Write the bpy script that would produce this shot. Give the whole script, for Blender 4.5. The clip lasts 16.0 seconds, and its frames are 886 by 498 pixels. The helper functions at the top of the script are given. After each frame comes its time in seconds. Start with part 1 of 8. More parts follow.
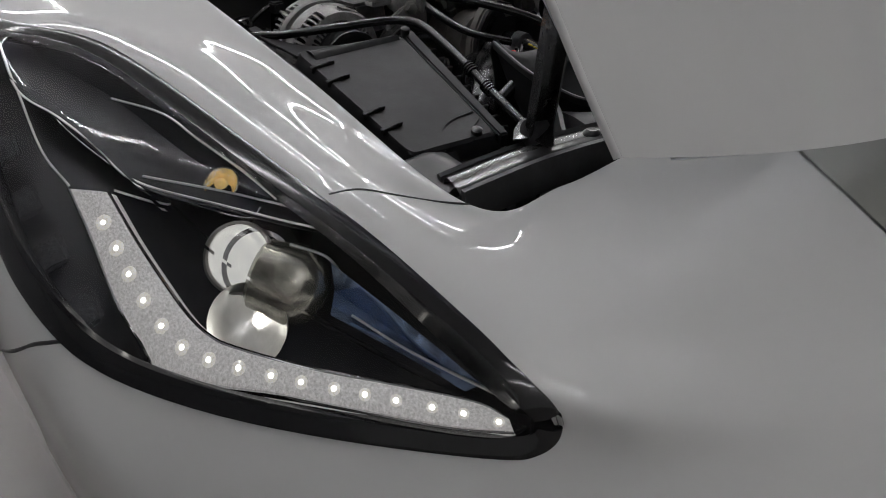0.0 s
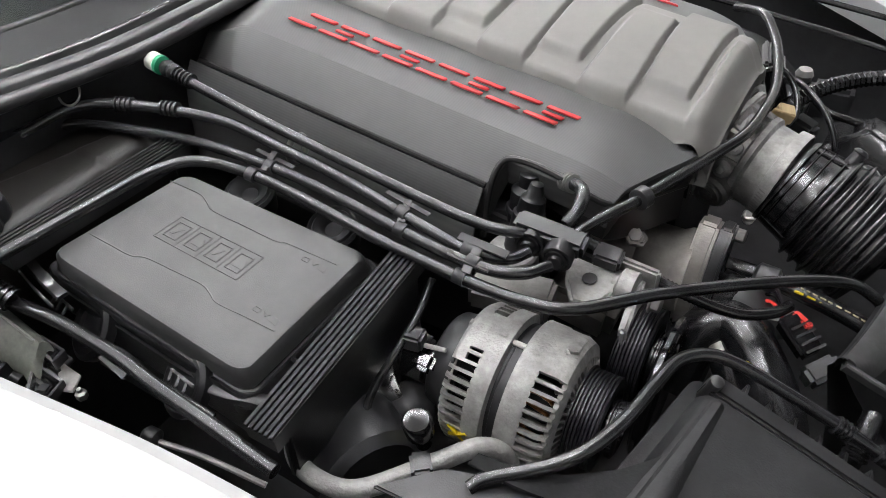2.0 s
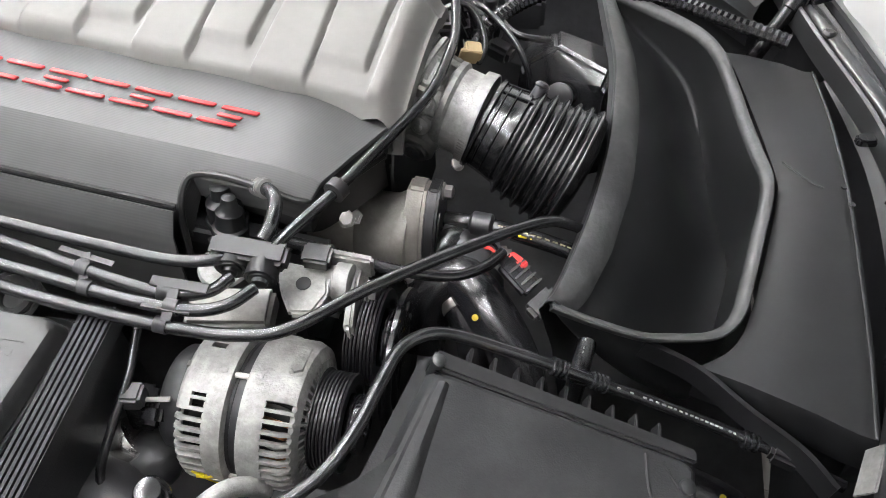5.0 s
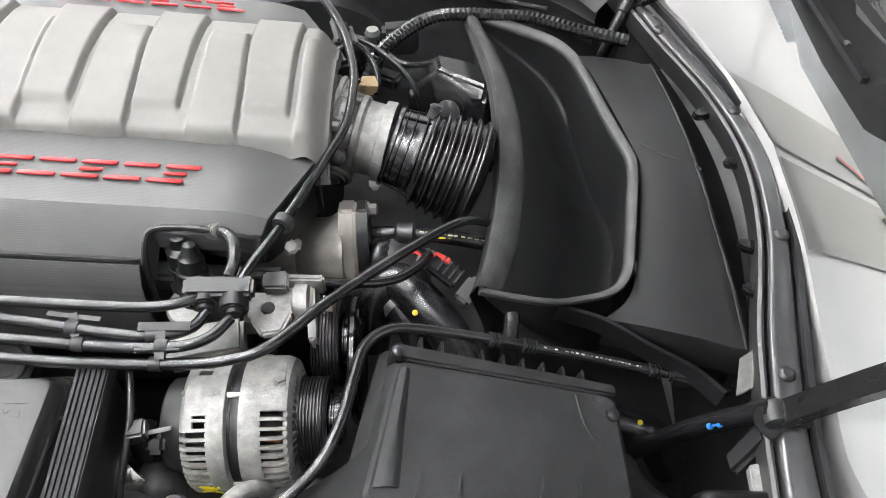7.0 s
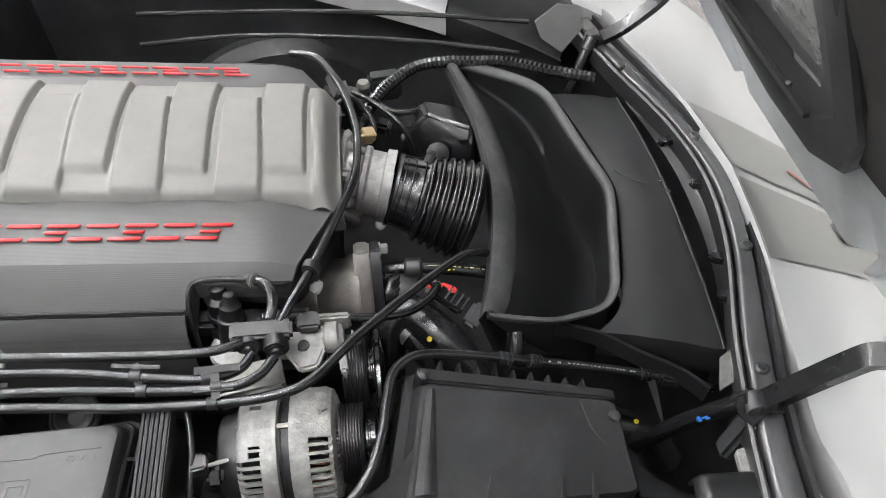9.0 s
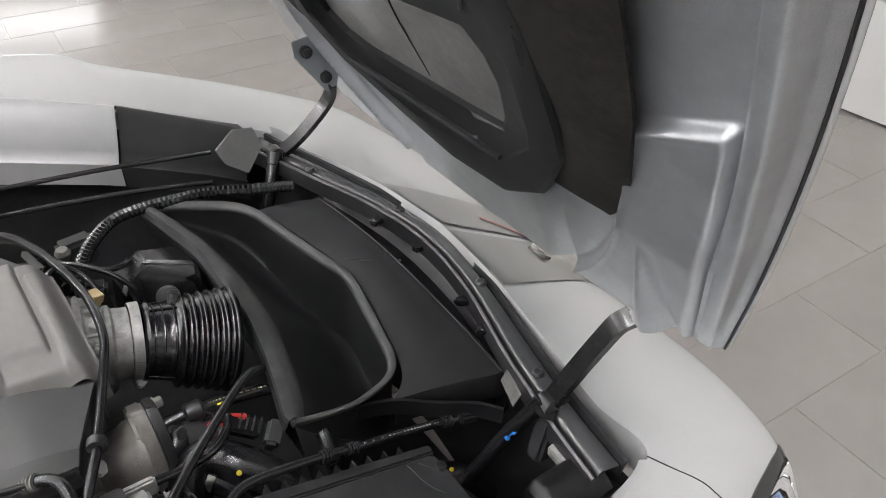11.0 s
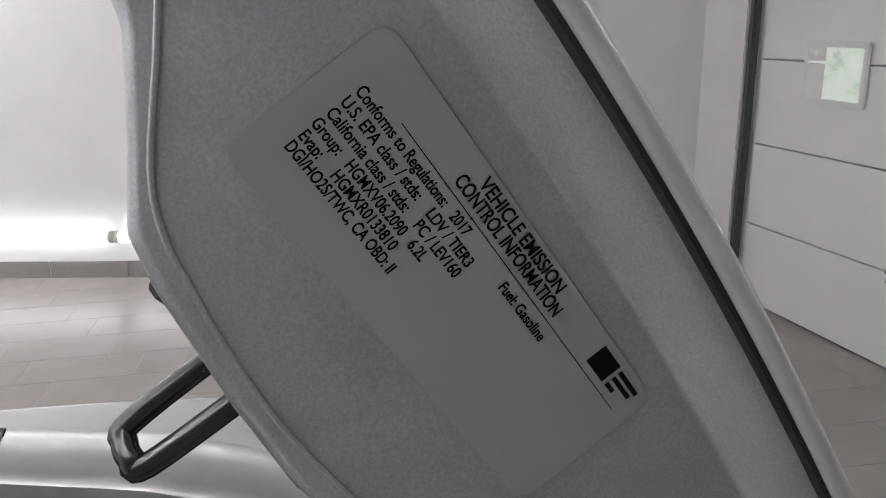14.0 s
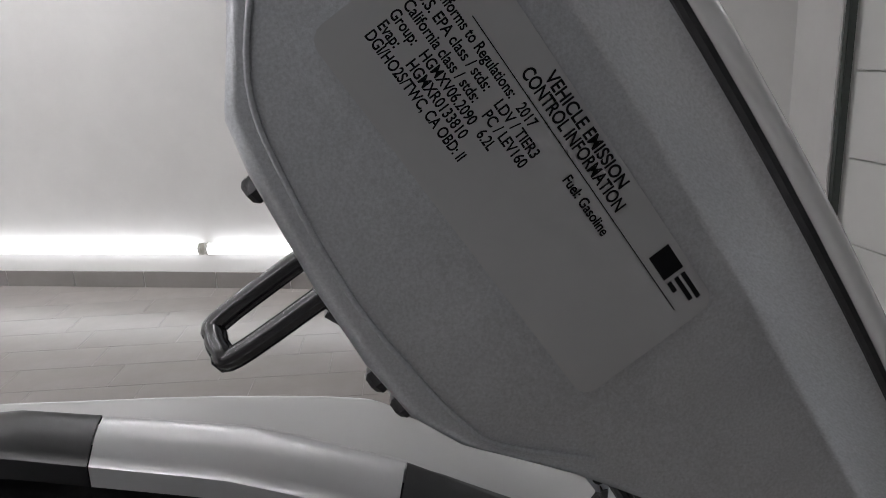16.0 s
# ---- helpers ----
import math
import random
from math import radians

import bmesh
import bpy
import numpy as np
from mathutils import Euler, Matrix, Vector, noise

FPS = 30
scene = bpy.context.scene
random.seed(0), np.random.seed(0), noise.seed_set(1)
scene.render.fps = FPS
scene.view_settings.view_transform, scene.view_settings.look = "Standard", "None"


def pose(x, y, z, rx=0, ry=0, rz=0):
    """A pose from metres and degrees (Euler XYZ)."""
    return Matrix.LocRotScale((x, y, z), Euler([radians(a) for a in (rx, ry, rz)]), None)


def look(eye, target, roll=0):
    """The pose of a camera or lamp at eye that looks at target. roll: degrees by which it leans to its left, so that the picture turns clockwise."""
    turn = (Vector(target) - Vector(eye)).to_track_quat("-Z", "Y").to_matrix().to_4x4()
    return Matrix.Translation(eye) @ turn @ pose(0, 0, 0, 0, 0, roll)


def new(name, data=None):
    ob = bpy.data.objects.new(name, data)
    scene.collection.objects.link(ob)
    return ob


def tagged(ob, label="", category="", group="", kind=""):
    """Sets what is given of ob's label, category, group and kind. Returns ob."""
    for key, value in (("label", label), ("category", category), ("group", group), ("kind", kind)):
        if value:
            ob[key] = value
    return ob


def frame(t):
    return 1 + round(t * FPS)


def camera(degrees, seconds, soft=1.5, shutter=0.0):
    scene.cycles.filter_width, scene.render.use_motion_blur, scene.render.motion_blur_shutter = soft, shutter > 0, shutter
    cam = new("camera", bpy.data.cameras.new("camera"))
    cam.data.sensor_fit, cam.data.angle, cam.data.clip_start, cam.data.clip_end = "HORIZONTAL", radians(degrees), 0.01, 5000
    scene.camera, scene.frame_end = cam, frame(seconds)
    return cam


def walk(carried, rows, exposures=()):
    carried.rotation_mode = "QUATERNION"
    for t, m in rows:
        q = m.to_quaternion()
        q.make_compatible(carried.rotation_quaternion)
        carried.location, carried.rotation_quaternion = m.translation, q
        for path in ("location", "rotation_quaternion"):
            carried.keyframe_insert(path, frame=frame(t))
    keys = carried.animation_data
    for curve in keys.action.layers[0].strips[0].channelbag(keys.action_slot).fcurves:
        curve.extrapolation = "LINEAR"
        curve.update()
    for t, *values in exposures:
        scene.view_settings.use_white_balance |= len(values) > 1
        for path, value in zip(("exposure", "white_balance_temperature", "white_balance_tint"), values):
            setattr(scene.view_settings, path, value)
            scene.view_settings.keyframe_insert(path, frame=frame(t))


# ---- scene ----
cam = camera(60.6, 16.0, soft=0.8)
PATH = [
    (0, (0.007, 0.052, 1.099), (-1.413, 1.025, 0.080), -0.2),
    (0.2, (-0.091, 0.058, 1.133), (-1.468, 1.078, 0.101), -0.8),
    (0.4, (-0.208, 0.058, 1.174), (-1.507, 1.166, 0.132), 0.2),
    (0.6, (-0.302, 0.066, 1.227), (-1.560, 1.202, 0.166), -2.0),
    (0.8, (-0.427, 0.062, 1.268), (-1.594, 1.280, 0.194), -1.9),
    (1, (-0.525, 0.055, 1.296), (-1.610, 1.334, 0.207), -1.8),
    (1.5, (-0.758, 0.112, 1.358), (-1.676, 1.424, 0.160), -2.1),
    (2, (-0.982, 0.157, 1.365), (-1.785, 1.433, 0.051), -1.7),
    (2.5, (-1.135, 0.201, 1.412), (-1.870, 1.429, 0.014), -1.9),
    (3, (-1.253, 0.200, 1.413), (-1.900, 1.422, -0.033), -0.8),
    (3.5, (-1.228, 0.236, 1.433), (-1.854, 1.426, -0.049), -1.5),
    (4, (-1.084, 0.291, 1.448), (-1.668, 1.484, -0.048), -2.4),
    (4.5, (-0.962, 0.292, 1.419), (-1.432, 1.554, -0.059), -2.7),
    (5, (-0.914, 0.288, 1.429), (-1.196, 1.556, -0.092), -1.3),
    (5.2, (-0.915, 0.275, 1.444), (-1.089, 1.547, -0.090), 1.0),
    (7.3, (-0.964, 0.157, 1.554), (-0.939, 1.487, 0.061), -0.8),
    (7.5, (-0.965, 0.137, 1.568), (-0.936, 1.481, 0.087), -0.8),
    (8, (-0.966, 0.128, 1.587), (-0.931, 1.452, 0.089), -0.8),
    (8.2, (-0.955, 0.135, 1.599), (-0.981, 1.434, 0.078), -3.2),
    (10.3, (-1.164, 0.101, 1.654), (-0.436, 1.442, 0.361), 1.6),
    (10.5, (-1.161, 0.099, 1.649), (-0.334, 1.407, 0.382), 1.9),
    (11, (-1.170, 0.109, 1.638), (-0.198, 1.346, 0.403), 1.9),
    (11.5, (-1.189, 0.102, 1.707), (-0.162, 1.331, 0.509), 1.7),
    (12, (-1.174, 0.094, 1.720), (-0.112, 1.347, 0.579), 1.8),
    (12.5, (-1.109, 0.131, 1.718), (-0.044, 1.426, 0.627), 1.6),
    (13, (-1.014, 0.130, 1.767), (-0.076, 1.575, 0.751), 0.7),
    (13.2, (-0.984, 0.110, 1.808), (-0.135, 1.669, 0.886), -0.5),
    (13.5, (-0.962, 0.121, 1.835), (-0.275, 1.846, 1.093), -0.5),
    (14, (-0.931, 0.130, 1.836), (-0.491, 1.991, 1.252), -1.5),
    (14.5, (-0.926, 0.128, 1.822), (-0.585, 2.028, 1.298), -1.9),
    (15, (-0.926, 0.127, 1.825), (-0.610, 2.036, 1.321), -2.1),
    (15.5, (-0.933, 0.122, 1.817), (-0.612, 2.035, 1.331), -2.4),
    (16, (-0.934, 0.104, 1.800), (-0.692, 2.019, 1.276), -2.4),
]
walk(cam, [(t, look(eye, target, roll)) for t, eye, target, roll in PATH],
     [(0, -0.58, 6450, 12), (0.5, -0.50, 6450, 12), (1, -0.24, 6480, 12), (2, 0.60, 6480, 11), (3.5, 0.96, 6480, 10), (5, 1.28, 6480, 10), (8, 1.15, 6480, 9), (10.5, 0.45, 6550, 11), (12.5, 0.34, 6550, 12), (13, 0.40, 6500, 13), (13.4, 0.05, 6500, 13), (14, -0.60, 6480, 14), (15.5, -0.94, 6480, 13), (16, -1.02, 6480, 13)])

# ---------------------------------------------------------------- light
FLOOR = 0.04
YC = 1.017            # the car's middle line

world = bpy.data.worlds.new("world")
scene.world = world
world.use_nodes = True
world.node_tree.nodes["Background"].inputs[0].default_value = (0.9, 0.95, 1.0, 1)
world.node_tree.nodes["Background"].inputs[1].default_value = 0.05

# ---------------------------------------------------------------- materials


def material(name, colour, rough=0.5, metal=0.0, coat=0.0, vary=0.12, scale=30.0, bump=0.0, bump_scale=200.0,
             stain=0.0, stain_scale=4.0, sheen=0.0, random_obj=0.0, emit=None, strength=0.0, rough_vary=0.07, spec=0.5):
    m = bpy.data.materials.new(name)
    m.use_nodes = True
    n, l = m.node_tree.nodes, m.node_tree.links
    b = n["Principled BSDF"]
    b.inputs["Metallic"].default_value = metal
    b.inputs["Coat Weight"].default_value = coat
    b.inputs["Coat Roughness"].default_value = 0.015
    b.inputs["Specular IOR Level"].default_value = spec
    if sheen:
        b.inputs["Sheen Weight"].default_value = sheen
    tc = n.new("ShaderNodeTexCoord")
    no = n.new("ShaderNodeTexNoise")
    no.inputs["Scale"].default_value = scale
    no.inputs["Detail"].default_value = 6
    no.inputs["Roughness"].default_value = 0.65
    l.new(tc.outputs["Object"], no.inputs["Vector"])
    ra = n.new("ShaderNodeMapRange")
    ra.inputs["From Min"].default_value, ra.inputs["From Max"].default_value = 0.3, 0.7
    ra.inputs["To Min"].default_value, ra.inputs["To Max"].default_value = 1 - vary, 1 + vary
    l.new(no.outputs["Fac"], ra.inputs["Value"])
    val = ra.outputs["Result"]
    if stain:
        st = n.new("ShaderNodeTexNoise")
        st.inputs["Scale"].default_value = stain_scale
        st.inputs["Detail"].default_value = 8
        st.inputs["Roughness"].default_value = 0.7
        l.new(tc.outputs["Object"], st.inputs["Vector"])
        sr = n.new("ShaderNodeMapRange")
        sr.inputs["From Min"].default_value, sr.inputs["From Max"].default_value = 0.42, 0.62
        sr.inputs["To Min"].default_value, sr.inputs["To Max"].default_value = 1 - stain, 1 + stain * 0.4
        l.new(st.outputs["Fac"], sr.inputs["Value"])
        mu = n.new("ShaderNodeMath")
        mu.operation = "MULTIPLY"
        l.new(val, mu.inputs[0])
        l.new(sr.outputs["Result"], mu.inputs[1])
        val = mu.outputs[0]
    if random_obj:
        oi = n.new("ShaderNodeObjectInfo")
        rr = n.new("ShaderNodeMapRange")
        rr.inputs["To Min"].default_value, rr.inputs["To Max"].default_value = 1 - random_obj, 1 + random_obj
        l.new(oi.outputs["Random"], rr.inputs["Value"])
        mu = n.new("ShaderNodeMath")
        mu.operation = "MULTIPLY"
        l.new(val, mu.inputs[0])
        l.new(rr.outputs["Result"], mu.inputs[1])
        val = mu.outputs[0]
    mx = n.new("ShaderNodeVectorMath")
    mx.operation = "SCALE"
    mx.inputs[0].default_value = colour
    l.new(val, mx.inputs["Scale"])
    l.new(mx.outputs[0], b.inputs["Base Color"])
    rg = n.new("ShaderNodeMapRange")
    rg.inputs["To Min"].default_value, rg.inputs["To Max"].default_value = max(0.02, rough - rough_vary), min(1, rough + rough_vary)
    l.new(no.outputs["Fac"], rg.inputs["Value"])
    l.new(rg.outputs["Result"], b.inputs["Roughness"])
    if bump:
        bn = n.new("ShaderNodeTexNoise")
        bn.inputs["Scale"].default_value = bump_scale
        bn.inputs["Detail"].default_value = 3
        l.new(tc.outputs["Object"], bn.inputs["Vector"])
        bp = n.new("ShaderNodeBump")
        bp.inputs["Strength"].default_value = bump
        bp.inputs["Distance"].default_value = 0.001
        l.new(bn.outputs["Fac"], bp.inputs["Height"])
        l.new(bp.outputs[0], b.inputs["Normal"])
    if emit:
        b.inputs["Emission Color"].default_value = (*emit, 1)
        b.inputs["Emission Strength"].default_value = strength
    return m


def glass(name, colour=(1, 1, 1), rough=0.0, ior=1.45):
    m = bpy.data.materials.new(name)
    m.use_nodes = True
    b = m.node_tree.nodes["Principled BSDF"]
    b.inputs["Base Color"].default_value = (*colour, 1)
    b.inputs["Roughness"].default_value = rough
    b.inputs["IOR"].default_value = ior
    b.inputs["Transmission Weight"].default_value = 1
    return m


WHITE = material("white_paint", (0.555, 0.56, 0.555), 0.6, coat=1.0, vary=0.012, scale=6, rough_vary=0.03, spec=0.15)
WHITE.node_tree.nodes["Principled BSDF"].inputs["Coat Roughness"].default_value = 0.03
STRIPE = material("grey_stripe", (0.27, 0.27, 0.255), 0.34, metal=0.4, coat=0.5, vary=0.02, scale=40, rough_vary=0.02)
REDLINE = material("red_line", (0.55, 0.03, 0.03), 0.35, coat=0.8, vary=0.05)
SILVER = material("silver_undercoat", (0.58, 0.60, 0.625), 0.34, metal=0.75, vary=0.16, scale=900, bump=0.10, bump_scale=1700, stain=0.12, stain_scale=5, rough_vary=0.07)
SILVERBRIGHT = material("silver_paint", (0.62, 0.62, 0.62), 0.34, metal=0.35, vary=0.02, coat=0.3)
BLACKPL = material("black_plastic", (0.019, 0.019, 0.0205), 0.36, vary=0.25, scale=25, bump=0.3, bump_scale=600, stain=0.25, stain_scale=9, spec=0.75)
BLACKGLOSS = material("black_gloss", (0.0112, 0.0112, 0.0126), 0.15, vary=0.2, scale=20, stain=0.2, stain_scale=12, spec=0.7)
BOXPL = material("air_box_plastic", (0.034, 0.034, 0.0355), 0.52, vary=0.2, scale=18, bump=0.22, bump_scale=500, stain=0.3, stain_scale=7, spec=0.22)
BLACKSATIN = material("black_satin", (0.022, 0.022, 0.023), 0.38, vary=0.2, scale=18, bump=0.18, bump_scale=600, stain=0.22, stain_scale=7, spec=0.9, rough_vary=0.05)
DUCTPL = material("duct_plastic", (0.0165, 0.017, 0.018), 0.50, vary=0.15, scale=10, bump=0.06, bump_scale=400, stain=0.18, stain_scale=5, spec=0.6, rough_vary=0.04)
COVERPL = material("cover_plastic", (0.0125, 0.0125, 0.0135), 0.36, vary=0.2, scale=14, bump=0.08, bump_scale=500, stain=0.25, stain_scale=6, spec=0.45, rough_vary=0.05)
GLOSSRUB = material("glossy_rubber", (0.0125, 0.0125, 0.0135), 0.22, vary=0.15, scale=25, stain=0.2, stain_scale=14, spec=0.8, rough_vary=0.05)
RIBPL = material("rib_plastic", (0.0125, 0.0125, 0.0145), 0.55, vary=0.15, scale=30, spec=0.3)
RUBBER = material("rubber", (0.0345, 0.0345, 0.0356), 0.40, vary=0.2, scale=35, bump=0.2, bump_scale=400, stain=0.25, stain_scale=14)
HOSE = material("hose_black", (0.0156, 0.0156, 0.0169), 0.25, vary=0.12, scale=30, stain=0.12, stain_scale=20, spec=0.8, rough_vary=0.04)
PIPE = material("pipe_coated", (0.019, 0.0195, 0.021), 0.23, vary=0.05, scale=60, spec=0.75, rough_vary=0.0)
RAILPL = material("rail_grey", (0.052, 0.052, 0.054), 0.22, vary=0.10, scale=30, bump=0.08, bump_scale=400, stain=0.12, stain_scale=9, spec=0.9)
SEALLIP = material("seal_lip_rubber", (0.055, 0.056, 0.056), 0.42, vary=0.22, scale=45, bump=0.35, bump_scale=160, stain=0.3, stain_scale=18)
FUSEPL = material("fuse_lid_plastic", (0.080, 0.080, 0.080), 0.5, vary=0.08, scale=35, bump=0.18, bump_scale=900, stain=0.12, stain_scale=12)
GREYCOV = material("grey_cover", (0.185, 0.179, 0.170), 0.58, vary=0.05, scale=50, bump=0.2, bump_scale=900, stain=0.05, stain_scale=8)
DARKCOV = material("dark_cover_grain", (0.076, 0.076, 0.076), 0.44, vary=0.05, scale=40, bump=0.35, bump_scale=900)


def weave(m, period):
    """Fine ribbed grain over a material, running along the car."""
    n, l = m.node_tree.nodes, m.node_tree.links
    tc = n.new("ShaderNodeTexCoord")
    w = n.new("ShaderNodeTexWave")
    w.bands_direction = "Y"
    w.inputs["Scale"].default_value = 0.314 / period
    w.inputs["Distortion"].default_value = 0.3
    l.new(tc.outputs["Object"], w.inputs["Vector"])
    for b in [b for b in n if b.bl_idname == "ShaderNodeBump"]:
        l.new(w.outputs["Fac"], b.inputs["Height"])
        b.inputs["Distance"].default_value = 0.0006
        b.inputs["Strength"].default_value = 0.05
    bsdf = next(b for b in n if b.bl_idname == "ShaderNodeBsdfPrincipled")
    old = bsdf.inputs["Base Color"].links[0].from_socket
    ramp = n.new("ShaderNodeMapRange")
    ramp.inputs["To Min"].default_value = 0.89
    ramp.inputs["To Max"].default_value = 1.09
    l.new(w.outputs["Fac"], ramp.inputs["Value"])
    mul = n.new("ShaderNodeVectorMath")
    mul.operation = "SCALE"
    l.new(old, mul.inputs[0])
    l.new(ramp.outputs["Result"], mul.inputs["Scale"])
    l.new(mul.outputs["Vector"], bsdf.inputs["Base Color"])


weave(DARKCOV, 0.0019)
DARKEDGE = material("dark_cover_edge", (0.0126, 0.0126, 0.0131), 0.4, vary=0.12)
RED = material("red_letters", (0.60, 0.035, 0.04), 0.32, vary=0.06, coat=0.4)
REDPL = material("red_clip", (0.65, 0.04, 0.03), 0.4, vary=0.1)
YELLOW = material("yellow_print", (0.80, 0.62, 0.02), 0.5, vary=0.08)
BLUE = material("blue_band", (0.03, 0.22, 0.68), 0.4, vary=0.08)
GREEN = material("green_band", (0.03, 0.42, 0.20), 0.4, vary=0.08)
ORANGE = material("orange_sticker", (0.75, 0.22, 0.03), 0.5, vary=0.06)
WHITEPL = material("white_plastic", (0.72, 0.71, 0.66), 0.45, vary=0.08)
TAN = material("tan_plastic", (0.48, 0.36, 0.20), 0.45, vary=0.1)
ALU = material("cast_aluminium", (0.36, 0.355, 0.342), 0.52, metal=0.35, vary=0.22, scale=60, bump=0.7, bump_scale=350, stain=0.3, stain_scale=22)
ALUDARK = material("dull_aluminium", (0.25, 0.245, 0.235), 0.48, metal=0.6, vary=0.2, scale=50, bump=0.4, bump_scale=300, stain=0.25, stain_scale=15)
STEEL = material("steel", (0.42, 0.41, 0.39), 0.34, metal=1.0, vary=0.12, scale=80)
FOIL = material("foil_sleeve", (0.75, 0.74, 0.72), 0.25, metal=1.0, vary=0.2, scale=60, bump=1.0, bump_scale=90)
COPPER = material("copper_windings", (0.30, 0.13, 0.055), 0.4, metal=0.8, vary=0.5, scale=180)
STATOR = material("laminated_core", (0.028, 0.028, 0.030), 0.40, metal=0.3, vary=0.25, scale=90)
# near-black mottled tone: the shade of bay, gaps and holes put into the colour
SHADEDARK = material("bay_shadow_metal", (0.0273, 0.0273, 0.0292), 0.55, vary=0.4, scale=12, stain=0.4, stain_scale=7, bump=0.3, bump_scale=120)
FELT = material("hood_felt", (0.019, 0.0168, 0.0150), 0.95, vary=0.35, scale=90, bump=0.8, bump_scale=600, stain=0.4, stain_scale=7, sheen=0.03, spec=0.10)
PADPL = material("hood_duct_plastic", (0.011, 0.011, 0.012), 0.42, vary=0.15, scale=30, bump=0.2, bump_scale=700, spec=0.35)
GREYMESH = material("vent_grey", (0.17, 0.167, 0.163), 0.24, vary=0.1, scale=60, stain=0.1, stain_scale=8, spec=0.8)
LABEL = material("label_film", (0.61, 0.615, 0.62), 0.35, metal=0.72, vary=0.02, scale=30)
INK = material("label_ink", (0.008, 0.008, 0.009), 0.6, vary=0.05, spec=0.1)
TILE = material("floor_tile", (0.33, 0.305, 0.29), 0.26, vary=0.03, scale=3, stain=0.03, stain_scale=1.6, random_obj=0.03, bump=0.03, bump_scale=60, rough_vary=0.025)
GROUT = material("grout", (0.36, 0.335, 0.315), 0.6, vary=0.08, scale=25)
WALLP = material("wall_paint", (0.76, 0.755, 0.74), 0.35, vary=0.02, scale=3, stain=0.03, stain_scale=1.0, bump=0.05, bump_scale=90)
# darker than the other walls only to cut the light thrown back from the south
GREYWALL = material("bounce_dimming_grey", (0.28, 0.28, 0.285), 0.5, vary=0.03, scale=3, stain=0.04, stain_scale=1.0)
DOORP = material("garage_door_paint", (0.80, 0.80, 0.78), 0.4, vary=0.02, scale=4, bump=0.06, bump_scale=150)
CEILP = material("ceiling_paint", (0.55, 0.55, 0.54), 0.7, vary=0.03, scale=2)
BASEB = material("baseboard_tile", (0.24, 0.225, 0.215), 0.35, vary=0.08, scale=6, random_obj=0.05)
TUBE = material("led_tube", (0.9, 0.9, 0.9), 0.3, emit=(0.985, 0.985, 1.0), strength=84)
TUBEW = material("led_wall_tube", (0.9, 0.9, 0.9), 0.3, emit=(0.97, 0.985, 1.0), strength=7)
DRL = material("drl_diffuser", (0.36, 0.36, 0.37), 0.3, vary=0.65, scale=420, bump=1.0, bump_scale=700, emit=(1.0, 0.98, 0.92), strength=0.30)
HALO = material("led_halo", (0.6, 0.6, 0.58), 0.3, vary=0.5, scale=500, emit=(1.0, 0.97, 0.86), strength=0.42)
LEDS = material("drl_led", (0.9, 0.9, 0.8), 0.3, emit=(1.0, 0.97, 0.88), strength=7.0)
LENS = glass("projector_lens")
PUMP = material("pump_casting", (0.33, 0.31, 0.285), 0.42, metal=0.35, vary=0.12, scale=40, bump=0.4, bump_scale=300, stain=0.2, stain_scale=15)
# weak emission for the added south tubes, set by the silver's brightness
TUBES = material("unseen_wall_tube_dim", (0.9, 0.9, 0.9), 0.3, emit=(0.97, 0.985, 1.0), strength=0.6)
CHROME = material("chrome", (0.85, 0.85, 0.86), 0.08, metal=1.0, vary=0.03)
AMBERC = material("amber_reflector", (0.90, 0.82, 0.60), 0.12, metal=0.9, vary=0.3, scale=90, bump=1.0, bump_scale=250)
HLDARK = material("headlamp_dark", (0.0070, 0.0070, 0.0100), 0.34, vary=0.25, scale=25, stain=0.2, spec=0.25)
FROST = material("frosted_reflector", (0.80, 0.80, 0.78), 0.32, metal=0.9, vary=0.1, scale=60)
HLTRIM = material("headlamp_border", (0.008, 0.008, 0.009), 0.12, vary=0.1)
CLEAR = glass("headlamp_cover", ior=1.3)
WIND = glass("windscreen", (0.55, 0.62, 0.60))
COWLP = material("cowl_plastic", (0.015, 0.016, 0.0165), 0.44, spec=0.3, vary=0.15, scale=40, bump=0.2, bump_scale=900, stain=0.15, stain_scale=10)

# ---------------------------------------------------------------- builders


def link(name, bm, mat, parent=None, label="", smooth=True, angle=40):
    me = bpy.data.meshes.new(name)
    bmesh.ops.recalc_face_normals(bm, faces=bm.faces)
    bm.to_mesh(me)
    bm.free()
    me.materials.append(mat)
    if smooth:
        me.shade_smooth()
        me.set_sharp_from_angle(angle=radians(angle))
    ob = new(name, me)
    if parent is not None:
        ob.parent = parent
    if label:
        ob["label"] = label
    return ob


def part(name, bm, mat, parent, label="", smooth=True, angle=40):
    return link(name, bm, mat, parent, label, smooth, angle)


def thing(name, label, category, place=(0, 0, 0), group="", kind=""):
    ob = new(name)
    ob.empty_display_size = 0.02
    return tagged(ob, label, category, group, kind)


def V(*a):
    return Vector(a)


def spline(pts, n=6):
    """Catmull-Rom through the points."""
    p = [Vector(q) for q in pts]
    p = [2 * p[0] - p[1]] + p + [2 * p[-1] - p[-2]]
    out = []
    for i in range(1, len(p) - 2):
        for k in range(n):
            t = k / n
            a, b, c, d = p[i - 1], p[i], p[i + 1], p[i + 2]
            out.append(0.5 * (2 * b + (c - a) * t + (2 * a - 5 * b + 4 * c - d) * t * t + (3 * b - a - 3 * c + d) * t ** 3))
    out.append(p[-2])
    return out


